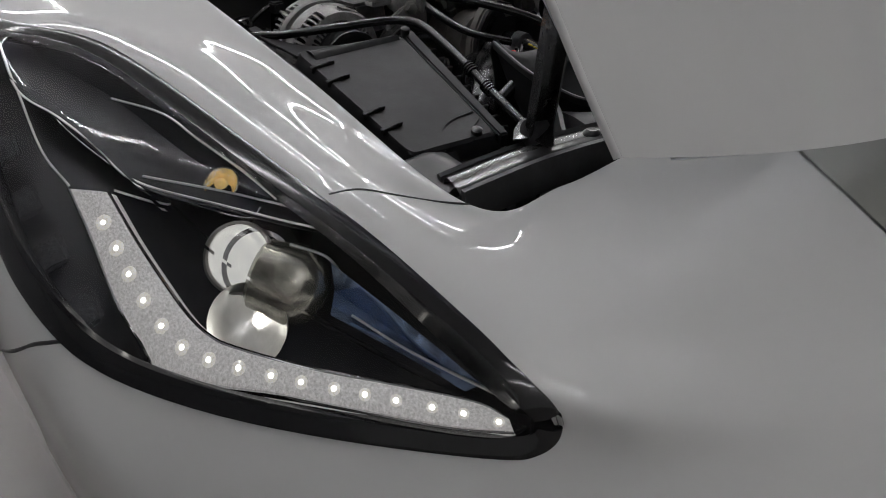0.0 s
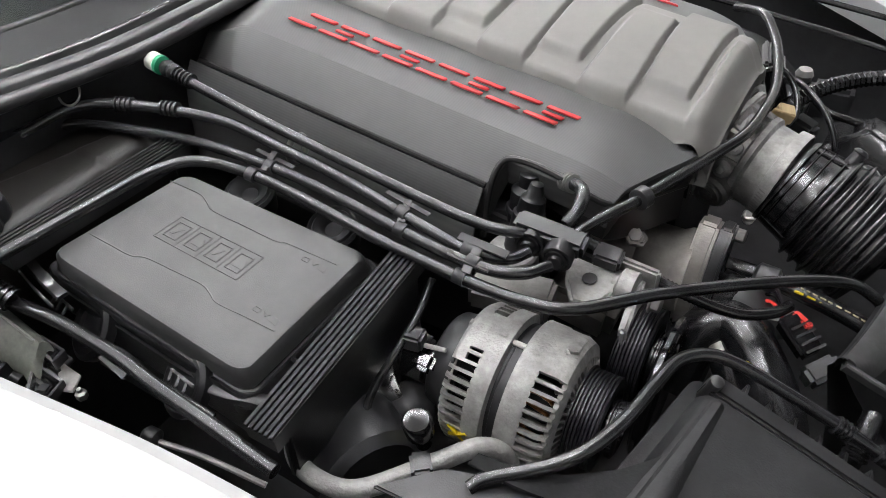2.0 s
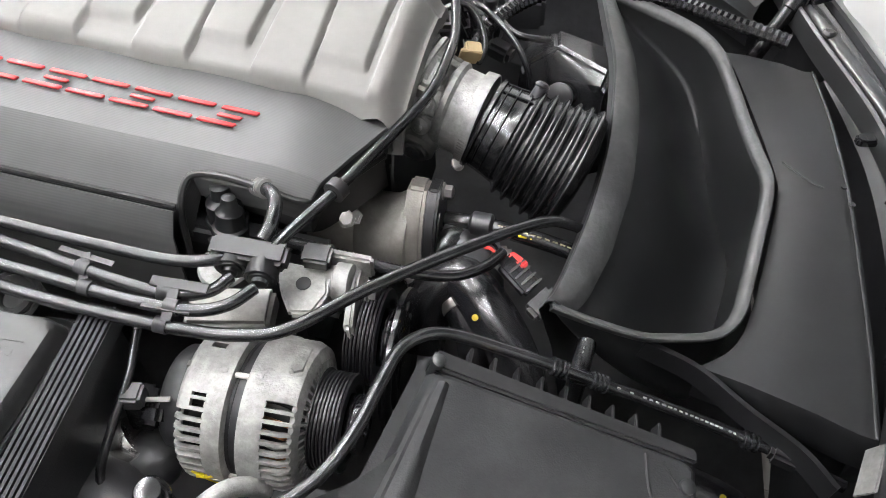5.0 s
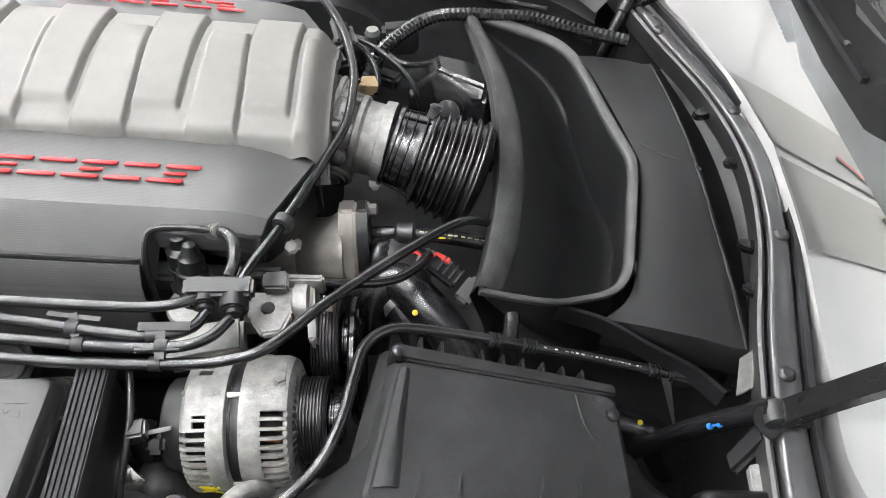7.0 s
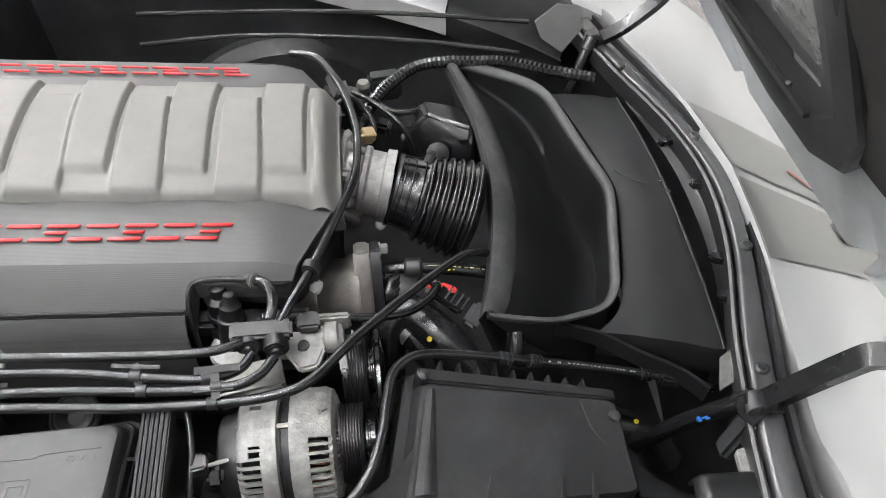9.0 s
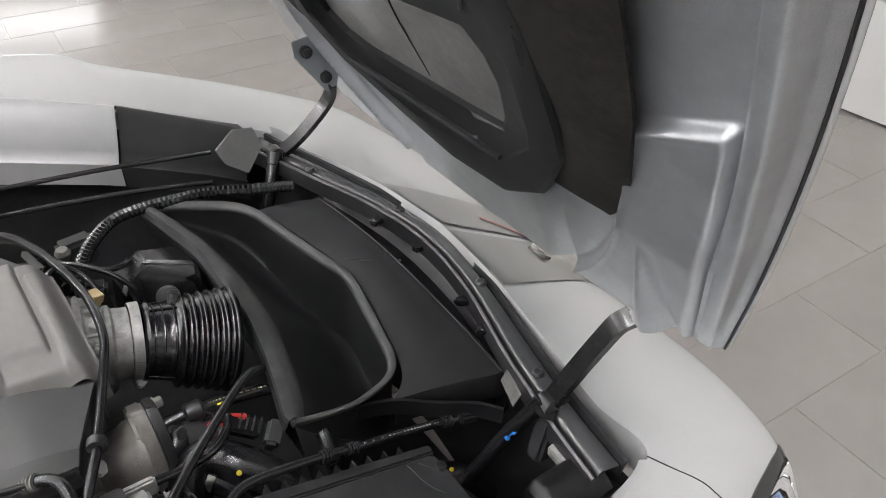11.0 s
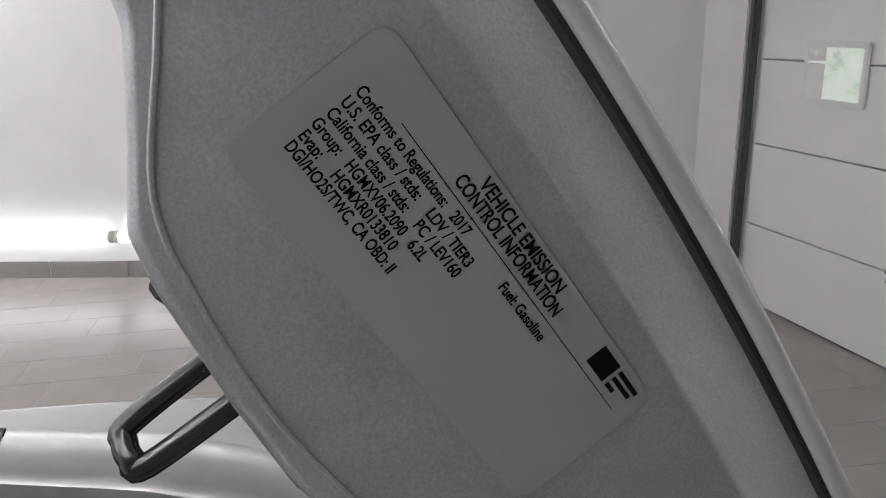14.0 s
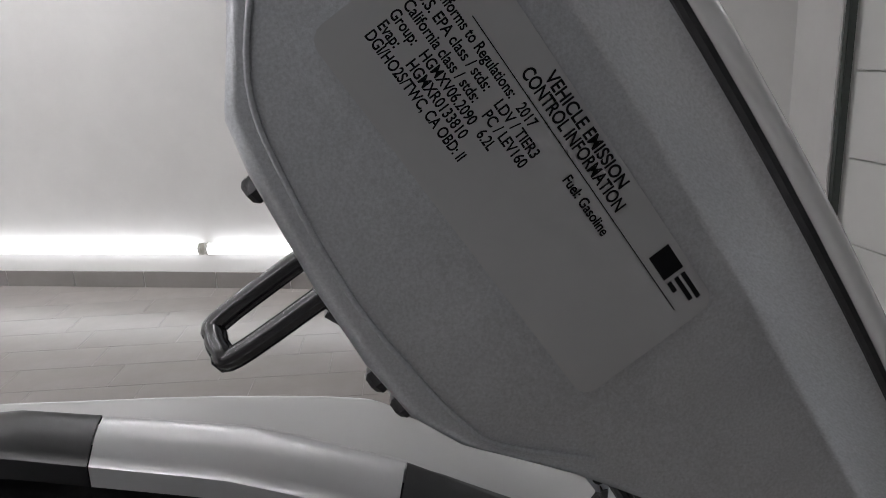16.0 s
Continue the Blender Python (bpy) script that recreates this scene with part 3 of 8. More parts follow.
part("stripe", nose_patch(lambda v: 0.817 + 0.09 * v, lambda v: 0.990 - 0.03 * v, 0.001, 0.62, nv=70), STRIPE, car, "grey racing stripe on the nose")
part("stripe", nose_patch(lambda v: 1.016 - 0.03 * v, lambda v: 1.198 - 0.22 * v, 0.001, 0.62, nv=70), STRIPE, car, "grey racing stripe on the nose")
part("red_line", nose_patch(lambda v: 1.070 - 0.55 * (v - 0.15), lambda v: 1.080 - 0.55 * (v - 0.15), 0.15, 0.28, 0.0042, 3, 16), REDLINE, car, "thin red line across the stripe")
part("black_line", nose_patch(lambda v: 1.061 - 0.55 * (v - 0.15), lambda v: 1.070 - 0.55 * (v - 0.15), 0.145, 0.28, 0.0042, 3, 16), BLACKGLOSS, car, "thin black line beside the red one")
for y in (0.235, 2 * YC - 0.235):
    ty = part("tyre", lathe([(-0.11, 0.24), (-0.115, 0.29), (-0.09, 0.318), (0.09, 0.318), (0.115, 0.29), (0.11, 0.24)], (-1.25, y, FLOOR + 0.318), (0, 1, 0), 40), RUBBER, car, "black tyre inside the wing")
    part("rim", lathe([(-0.09, 0.24), (-0.06, 0.20), (-0.05, 0.06), (0.05, 0.06), (0.09, 0.24)], (-1.25, y, FLOOR + 0.318), (0, 1, 0), 30), ALUDARK, ty)

# seam between bumper and wing, behind the lamp's corner
bm = bmesh.new()
tube([skin_point(u, v) for u, v in ((0.478, 0.504), (0.465, 0.520), (0.453, 0.538), (0.43, 0.59), (0.401, 0.663))], 0.0018, 6, 5, bm)
part("panel_gap", bm, SHADEDARK, car, "dark panel gap")
# seam from the lamp's tick up to the opening
bm = bmesh.new()
tube([skin_point(0.549, 0.235), skin_point(0.551, 0.19), skin_point(0.556, 0.14), skin_point(0.557, 0.07), skin_point(0.557, 0.0)], 0.0012, 6, 5, bm)
part("panel_gap", bm, SHADEDARK, car)

# bay sides and floor below, coloured near-black so that the gaps look into darkness
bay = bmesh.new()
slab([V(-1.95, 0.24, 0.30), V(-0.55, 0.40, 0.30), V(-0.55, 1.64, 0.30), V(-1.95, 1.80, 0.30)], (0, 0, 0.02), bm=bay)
part("bay_floor", bay, SHADEDARK, car, "dark underside of the engine bay")
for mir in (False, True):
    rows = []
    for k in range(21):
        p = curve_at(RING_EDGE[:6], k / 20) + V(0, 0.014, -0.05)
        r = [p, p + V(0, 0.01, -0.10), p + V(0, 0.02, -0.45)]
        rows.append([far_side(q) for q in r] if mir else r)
    part("inner_wall", grid(rows), SHADEDARK, car, "dark inner wing wall")
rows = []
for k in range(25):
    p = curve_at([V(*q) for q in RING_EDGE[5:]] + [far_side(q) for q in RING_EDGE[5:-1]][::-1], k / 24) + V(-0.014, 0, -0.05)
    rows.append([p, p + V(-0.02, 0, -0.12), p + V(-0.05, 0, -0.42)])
part("front_wall", grid(rows), SHADEDARK, car, "dark wall behind the bumper")
part("firewall", slab([V(-1.80, 0.24, 0.30), V(-1.80, 1.80, 0.30), V(-1.80, 1.80, 0.90), V(-1.80, 0.24, 0.90)], (-0.02, 0, 0)), SHADEDARK, car, "dark firewall", smooth=False)

# silver and black inner flange of the far wing
def along(x, table):
    for (a, p), (b, q) in zip(table, table[1:]):
        if x <= b:
            return p + (q - p) * (x - a) / (b - a)
    return table[-1][1]


F_TOP = [(-2.0, 1.010), (-1.70, 1.030), (-1.177, 0.974), (-1.016, 0.932), (-0.837, 0.879), (-0.708, 0.825), (-0.564, 0.763)]
F_LOW = [(-2.0, 0.950), (-1.70, 0.945), (-1.213, 0.875), (-1.049, 0.833), (-0.881, 0.788), (-0.769, 0.748), (-0.674, 0.713), (-0.56, 0.66)]
E_Y = [(p[0], p[1]) for p in RING_EDGE[:6]]
E_Z = [(p[0], p[2]) for p in RING_EDGE[:6]]


def flange(x0, x1, mat, label):
    rows = []
    for k in range(25):
        x = x0 + (x1 - x0) * k / 24
        y, zt, zl = 2 * YC - along(x, E_Y), along(x, F_TOP), along(x, F_LOW)
        d = -0.03
        rows.append([V(x, y + 0.004, along(x, E_Z) - 0.006), V(x, y - 0.022, zt + 0.001), V(x, y - 0.030, zt), V(x + d * 0.2, y - 0.044, zt - 0.012), V(x + d * 0.5, y - 0.062, zt * 0.6 + zl * 0.4), V(x + d * 0.8, y - 0.072, zt * 0.25 + zl * 0.75), V(x + d, y - 0.076, zl + 0.004), V(x + d, y - 0.084, zl), V(x + d, y - 0.084, zl - 0.05)])
    part("inner_flange", thicken(grid(rows), 0.002), mat, car, label, angle=60)


flange(-1.95, -1.524, BLACKSATIN, "black inner wing flange")
flange(-1.520, -0.846, SILVERBRIGHT, "silver painted inner wing flange")
flange(-0.842, -0.60, BLACKSATIN, "black inner wing flange")

# dark seal rail along the nose's edge, with push pins
rail_l = [V(-0.600, 0.470, 0.752), V(-0.590, 0.560, 0.766), V(-0.575, 0.638, 0.774), V(-0.559, 0.707, 0.777), V(-0.512, 0.868, 0.778), V(-0.494, 1.017, 0.779)]
rail_r = [V(-0.560, 0.462, 0.752), V(-0.552, 0.560, 0.766), V(-0.539, 0.636, 0.774), V(-0.523, 0.705, 0.777), V(-0.484, 0.867, 0.778), V(-0.465, 1.017, 0.779)]
rail_l = spline(rail_l + [far_side(p) for p in rail_l[:-1]][::-1], 8)
rail_r = spline(rail_r + [far_side(p) for p in rail_r[:-1]][::-1], 8)
rows = []
for a, b in zip(rail_l, rail_r):
    rows.append([a + V(0, 0, -0.030), a + V(-0.001, 0, -0.004), a + V(0.003, 0, 0.001)] + [a.lerp(b, f) + V(0, 0, h) for f, h in ((0.22, 0.0025), (0.5, 0.002), (0.78, 0.0015), (0.92, -0.001))] + [b + V(0, 0, -0.005), b + V(0, 0, -0.030)])
part("front_rail", grid(rows), RAILPL, car, "grey plastic sealing rail at the hood opening", angle=50)
bm = bmesh.new()
sweep(bm, [p + V(-0.010, 0, -0.006) for p in rail_l], [(-0.004, -0.03), (0.004, -0.03), (0.004, 0.004), (0.0, 0.007), (-0.004, 0.004)])
part("rail_edge", bm, BLACKSATIN, car)
# solid near-black strip drawn where the gap beside the rail lies in shade
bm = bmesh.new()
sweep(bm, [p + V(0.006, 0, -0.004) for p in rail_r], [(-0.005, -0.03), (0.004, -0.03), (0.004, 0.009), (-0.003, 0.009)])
part("gap_strip", bm, SHADEDARK, car, "near-black strip standing for the shaded gap beside the rail")
part("end_plate", slab([V(-0.700, 1.500, 0.795), V(-0.655, 1.505, 0.828), V(-0.610, 1.500, 0.822), V(-0.602, 1.480, 0.785), V(-0.645, 1.470, 0.735), V(-0.690, 1.480, 0.768)], (0.0, 0.004, 0.001), 0.001), material("frosted_grey", (0.16, 0.16, 0.155), 0.35, vary=0.1), car, "frosted grey end plate")

# ---------------------------------------------------------------- raised hood
hood = thing("hood", "raised white hood with bare silver underside and black felt pad", "hood")
SIDE = [(-0.360, 0.467, 0.862), (-0.398, 0.445, 0.940), (-0.446, 0.417, 1.048), (-0.510, 0.384, 1.195), (-0.586, 0.352, 1.361), (-0.672, 0.326, 1.534), (-0.764, 0.312, 1.699), (-0.858, 0.314, 1.845), (-0.955, 0.335, 1.970)]


def hood_at(w, v, off=0.0):
    """Hood: w from -1 (near side) to 1 (far side), v from the front edge to the rear, off: inward from the skin."""
    ext = 0.072 * (1 - w * w) * max(0.0, 1 - v * 3)
    p = curve_at(SIDE, min(max(v, 0), 1))
    d = (curve_at(SIDE, min(v + 0.02, 1)) - curve_at(SIDE, max(v - 0.02, 0)))
    d = V(d.x, 0, d.z).normalized()
    n = V(d.z, 0, -d.x)          # outward, to the front and up
    if n.x < 0:
        n = -n
    half = YC - p.y
    crown = 0.055 * (1 - abs(w) ** 2.6) * (0.55 + 0.45 * min(1, v * 2.5))
    q = V(p.x, YC + w * half, p.z) - d * ext + n * (crown - off)
    return q


def hood_sheet(w0, w1, v0, v1, off, nw=24, nv=30, profile=None):
    rows = []
    for i in range(nv + 1):
        v = v0 + (v1 - v0) * i / nv
        rows.append([hood_at(w0 + (w1 - w0) * k / nw, v, off if not callable(off) else off(w0 + (w1 - w0) * k / nw, v)) for k in range(nw + 1)])
    return grid(rows)


bm = hood_sheet(-1, 1, 0, 1, 0.0, 60, 60)
part("outer_skin", thicken(bm, 0.003), WHITE, hood, "glossy white outer skin")


# silver inner panel: rim, side wall, raised frame and recess, given by metres from the side edge
DEEP = [(0.0, 0.016), (0.06, 0.022), (0.20, 0.034), (0.30, 0.043), (0.42, 0.051), (0.55, 0.058), (0.63, 0.063), (0.67, 0.064), (0.69, 0.068), (0.715, 0.080), (0.75, 0.111), (0.775, 0.137), (0.79, 0.145), (0.81, 0.146), (0.835, 0.143), (0.87, 0.135), (0.885, 0.129), (0.90, 0.112), (0.92, 0.090), (1.0, 0.05)]


def frame_depth(v):
    for (a, p), (b, q) in zip(DEEP, DEEP[1:]):
        if v <= b:
            t = (v - a) / (b - a)
            return p + (q - p) * t
    return DEEP[-1][1]


def wall_at(v):
    """Metres from the side edge to the frame's upright wall."""
    y = curve_at(SIDE, v).y
    t = min(1, max(0, (v - 0.58) / 0.08))
    return 0.018 * (1 - t) + max(0.012, 0.345 - y) * t


def hood_s(s, v, off, sgn=-1):
    half = YC - curve_at(SIDE, min(max(v, 0), 1)).y
    return hood_at(sgn * (1 - s / half), v, off)


def crown_at(s, v):
    half = YC - curve_at(SIDE, min(max(v, 0), 1)).y
    w = 1 - s / half
    return 0.055 * (1 - abs(w) ** 2.6) * (0.55 + 0.45 * min(1, v * 2.5))


def frame_profile(v, boss=True):
    """(metres from the edge, depth below the side edge's level) across the frame to the middle."""
    d, s0 = frame_depth(v), wall_at(v)
    k = min(1, max(0, (0.38 - v) / 0.12))
    rec = 0.034 + 0.006 * k * k * (3 - 2 * k)
    wide = 0.028 if v < 0.6 else 0.028 - 0.008 * min(1, (v - 0.6) / 0.1)
    lo = min(d - 0.004, rec)
    t = min(1, max(0, (v - 0.58) / 0.08))
    pts = [(0.003, 0.004), (s0 * 0.55 * (1 - t) + 0.005 * t, 0.010 + 0.001 * t), (s0 - 0.004 + 0.001 * t, 0.013 + 0.0075 * t), (s0 - 0.001, 0.017 + 0.0065 * t), (s0 + 0.0005 * t, max(d - 0.006, 0.020)), (s0 + 0.002, d - 0.002), (s0 + 0.006, d), (s0 + wide - 0.008, d), (s0 + wide - 0.003, d - 0.002), (s0 + wide + 0.002, lo + 0.006), (s0 + wide + 0.006, lo)]
    edge = s0 + wide + 0.006
    for k in range(1, 69):
        s = edge + k * 0.0040
        o = lo
        # raised box below the cross step, with a rounded crest along it
        step = 0.447 + (0.165 - s) * 0.38
        up = min(1, max(0, (step - v) / 0.011))
        up = up * up * (3 - 2 * up)
        crest = math.exp(-((v - step + 0.012) / 0.0055) ** 2)
        side = min(1, max(0, (s - edge) / 0.010))
        rim_s = 0.168 + 0.10 * max(0, 0.44 - v) ** 1.0 + 0.55 * max(0, 0.30 - v) ** 1.5
        fall = min(1, max(0, (s - rim_s) / 0.018))
        o += (0.016 * up + 0.0025 * crest) * side * (1 - fall) - 0.012 * fall * up
        o += 0.004 * up * math.exp(-((s - rim_s) / 0.006) ** 2)
        # wedge-shaped boss and the valley beside it towards the front
        if v < 0.285 and boss:
            kk = (0.285 - v) / 0.285
            sa, sb = 0.147 - 0.052 * kk, 0.147 + 0.002 * kk
            mid = (sa + sb) / 2
            rise = max(0, 1 - abs(s - mid) / max(0.004, (sb - sa) / 2 + 0.004)) ** 0.45
            o += 0.026 * kk ** 0.7 * rise
            o -= 0.014 * kk ** 0.5 * math.exp(-((s - sa + 0.016) / 0.016) ** 2)
        pts.append((s, o))
    return pts


for sgn in (-1, 1):
    rows = []
    for i in range(401):
        v = 0.004 + 0.992 * i / 400
        rows.append([hood_s(s, v, o + crown_at(s, v), sgn) for s, o in frame_profile(v, sgn < 0)])
    rows.insert(0, [hood_s(s, 0.001, 0.003 + crown_at(s, 0.001), sgn) for s, o in frame_profile(0.004, sgn < 0)])
    part("inner_panel", grid(rows), SILVER, hood, "bare silver inner panel", angle=55)
rows = []
for i in range(61):
    v = 0.004 + 0.992 * i / 60
    half = YC - curve_at(SIDE, v).y
    s_end, o_end = frame_profile(v)[-1]
    s_end -= 0.002
    rows.append([hood_at((1 - s_end / half) * (-1 + 2 * k / 24), v, o_end + (0.03 - o_end) * min(1, 6 * (1 - abs(-1 + 2 * k / 24))) + crown_at(s_end, v)) for k in range(25)])
part("middle_panel", grid(rows), SILVER, hood)

# near-black bead that stands for the dark gap between skin and inner panel at the side
for sgn in (-1, 1):
    bm = bmesh.new()
    sweep(bm, [hood_at(sgn * 0.997, k / 60, 0.005) for k in range(61)], circle(0.0021, 8))
    roll = bmesh.new()
    sweep(roll, [hood_at(sgn * 1.001, k / 60, 0.0) for k in range(61)], circle(0.0036, 10))
    part("hem_roll", roll, WHITE, hood, "rounded white hem")
    part("hem_bead", bm, SHADEDARK, hood, "dark bead filling the gap along the hem")

# felt pad
PAD = [(0.285, 0.330), (0.32, 0.365), (0.37, 0.392), (0.42, 0.412), (0.47, 0.425), (0.56, 0.440), (0.64, 0.44), (0.74, 0.42), (0.84, 0.38), (0.93, 0.30)]
V_OUT = [(1.241, 0.514), (1.153, 0.545), (1.03, 0.536), (0.900, 0.532), (0.80, 0.545), (0.696, 0.558), (0.641, 0.555), (0.623, 0.521), (0.620, 0.42), (0.635, 0.375), (0.73, 0.270), (0.855, 0.196), (1.002, 0.185), (1.12, 0.225), (1.265, 0.275), (1.340, 0.340), (1.320, 0.400), (1.260, 0.470)]
V_IN = [(1.215, 0.440), (1.120, 0.452), (1.023, 0.461), (0.919, 0.457), (0.850, 0.463), (0.789, 0.467), (0.760, 0.445), (0.751, 0.415), (0.775, 0.360), (0.802, 0.327), (0.880, 0.322), (0.960, 0.320), (1.060, 0.317), (1.169, 0.315), (1.230, 0.322), (1.265, 0.345), (1.262, 0.395), (1.245, 0.425)]
rows = []
for i in range(111):
    t = i / 110
    q = curve_at([V(a, b, 0) for a, b in PAD], t)
    r = []
    for k in range(97):
        f = -1 + 2 * k / 96
        y = f * (q.y + 0.07)
        half = YC - curve_at(SIDE, q.x).y
        o = 0.010 + 0.050 * min(1, max(0, (q.x - 0.16) / 0.28)) + 0.020 * (1 - abs(f) ** 10) * (1 - abs(2 * t - 1) ** 12)
        o += 0.006 * math.sin(7 * f + 4 * t) * (1 - abs(f)) + 0.003 * math.sin(23 * t + 5 * f)
        if inside(y + YC, q.x, [V(c, d, 0) for c, d in V_OUT], 0.93):
            o = max(o - 0.062, 0.002)
        r.append(hood_at(y / half, q.x, o + crown_at(half - abs(y) if abs(y) < half else 0, q.x) * 0.8))
    rows.append(r)
part("felt_pad", thicken(grid(rows), 0.010), FELT, hood, "black felt insulation pad with dust")


# black vent duct in the pad: frame, recess, grey louvre panel
def hp(y, v, off):
    half = YC - curve_at(SIDE, v).y
    rise = 0.045 * (1 - min(1, max(0, (v - 0.14) / 0.28)))
    return hood_at((y - YC) / half, v, off - rise + crown_at(half - abs(y - YC), v) * 0.9)


def vent_ring(rings):
    rows = []
    for poly, off in rings:
        r = [hp(y, v, off) for y, v in poly]
        rows.append(r + r[:1])
    return grid(rows)


def between(f):
    return [(a[0] + (b[0] - a[0]) * f, a[1] + (b[1] - a[1]) * f) for a, b in zip(V_OUT, V_IN)]


vent = part("vent_frame", vent_ring([(V_OUT, 0.055), (V_OUT, 0.084), (between(0.04), 0.088), (between(0.45), 0.086), (between(0.50), 0.082), (between(0.93), 0.070), (V_IN, 0.066), (V_IN, 0.050)]), PADPL, hood, "black plastic vent frame", angle=28)
bm = bmesh.new()
cv = bm.verts.new(hp(1.0, 0.385, 0.056))
vs = [bm.verts.new(hp(y, v, 0.056)) for y, v in V_IN]
for k in range(len(vs)):
    bm.faces.new((cv, vs[k], vs[(k + 1) % len(vs)]))
part("vent_panel", bm, GREYMESH, vent, "smoky grey vent panel")
bm = bmesh.new()
sweep(bm, [hp(0.985, 0.330 + 0.12 * k / 6, 0.0565) for k in range(7)], [(-0.001, -0.001), (0.001, -0.001), (0.001, 0.001), (-0.001, 0.001)])
part("louvre", bm, PADPL, vent)
LIPA = [(1.200, 0.505), (1.153, 0.535), (1.026, 0.527), (0.910, 0.517), (0.802, 0.534), (0.712, 0.544), (0.731, 0.510)]
bm = bmesh.new()
sweep(bm, [hp(y, v, 0.0885) for y, v in LIPA], circle(0.0028, 6))
part("vent_lip", bm, RAILPL, vent, "pale edged lip")
bm = bmesh.new()
sweep(bm, [hp(0.80 + 0.40 * k / 12, 0.300, 0.090) for k in range(13)], [(-0.004, -0.004), (0.004, -0.004), (0.004, 0.003), (-0.004, 0.003)])
part("vent_slit", bm, SHADEDARK, vent)
for y, v in ((0.975, 0.510), (0.83, 0.512), (0.86, 0.300)):
    part("clip", block(hp(y, v, 0.088), (0.012, 0.010, 0.006), (0, -40, 20), 0.002), PADPL, vent)

# hinge bracket plates on the hood and hinge arms
ARMPL = material("black_steel_paint", (0.014, 0.014, 0.0145), 0.26, vary=0.15, scale=40, stain=0.2, stain_scale=30, coat=0.2)


def hinge(mir):
    f = far_side if mir else (lambda p: V(*p))
    t = thing("support_arm", "black steel hinge arm with gas strut beside the bay", "hinge", group="hood hinges")
    if mir:
        plate = [f(p) for p in ((-0.530, 0.598, 1.020), (-0.490, 0.604, 1.028), (-0.440, 0.620, 0.935), (-0.455, 0.634, 0.905), (-0.480, 0.634, 0.915), (-0.535, 0.612, 0.995))]
        n = (plate[1] - plate[0]).cross(plate[3] - plate[0]).normalized()
        part("bracket", slab(plate, n * 0.005, 0.0015), SILVER, t, "silver bracket plate")
        for q in ((-0.506, 0.610, 0.998), (-0.472, 0.622, 0.940)):
            p = f(q)
            for sd in (-1, 1):
                part("bolt", lathe([(0, 0.013), (0.004, 0.013), (0.005, 0.009), (0.012, 0.008), (0.013, 0.004)], p + n * 0.002 * sd, n * sd, 12), BLACKPL, t, "black bolt")
    # arm of flat steel, cranked
    arm = [f(p) for p in ((-0.470, 0.628, 0.925), (-0.470, 0.620, 0.895), (-0.490, 0.612, 0.862), (-0.540, 0.600, 0.810), (-0.590, 0.589, 0.775))] if mir else [V(*p) for p in ((-0.512, 0.538, 0.952), (-0.526, 0.548, 0.938), (-0.540, 0.557, 0.908), (-0.562, 0.571, 0.855), (-0.590, 0.588, 0.785))]
    bm = bmesh.new()
    sweep(bm, spline(arm, 5), [(-0.0015, -0.014), (0.012, -0.014), (0.012, -0.0115), (0.0015, -0.0115), (0.0015, 0.0115), (0.012, 0.0115), (0.012, 0.014), (-0.0015, 0.014)], up=(0, 1, 0))
    part("arm", bm, ARMPL, t, "cranked black steel channel")
    part("pivot", lathe([(-0.016, 0.010), (-0.012, 0.016), (0.012, 0.016), (0.016, 0.010)], f((-0.590, 0.589, 0.780)), (0, 1, 0), 16), BLACKPL, t)
    st = [f(p) for p in ((-0.592, 0.594, 0.782), (-0.610, 0.608, 0.745), (-0.645, 0.634, 0.668), (-0.695, 0.660, 0.555))]
    part("strut", tube(st, 0.0125, 14, 3), GLOSSRUB, t, "black gas strut")
    part("collar", lathe([(-0.006, 0.010), (-0.004, 0.0150), (0.022, 0.0155), (0.024, 0.0135)], st[0], st[1] - st[0], 18), GLOSSRUB, t, "rounded strut end")
    part("rod", tube([st[0], mix(st[0], st[1], 0.7)], 0.006, 8, 0), STEEL, t)
    if not mir:
        for k, (a, b) in enumerate(((0.36, 0.50), (0.52, 0.58), (0.34, 0.42))):
            p, q = st[1].lerp(st[2], a), st[1].lerp(st[2], b)
            up = V(-0.55, -0.55 - 0.3 * (k == 2), 0.45).normalized() * 0.0127
            part("print", tube([p + up, q + up], 0.0016 if k != 1 else 0.004, 6, 0), BLUE, t, "blue print on the strut")
        cv_n = V(0.05, -0.45, 0.88).normalized()
        plate = [V(-0.618, 0.588, 0.783), V(-0.612, 0.596, 0.786), V(-0.599, 0.600, 0.788), V(-0.576, 0.600, 0.788), V(-0.550, 0.580, 0.778), V(-0.556, 0.574, 0.775), V(-0.580, 0.576, 0.776), V(-0.600, 0.564, 0.770), V(-0.614, 0.576, 0.776)]
        part("clevis", slab(plate, cv_n * 0.003, 0.001), ARMPL, t, "black steel clevis plate")
        part("nut", lathe([(0.0, 0.010), (0.004, 0.0095), (0.007, 0.007), (0.008, 0.003)], V(-0.594, 0.585, 0.783), cv_n, 18), BLACKPL, t)
    part("base", block(f((-0.596, 0.580, 0.720)), (0.03, 0.030, 0.09), (0, 10, 0), 0.006), SHADEDARK, t)
    return t


hinge(False)
hinge(True)

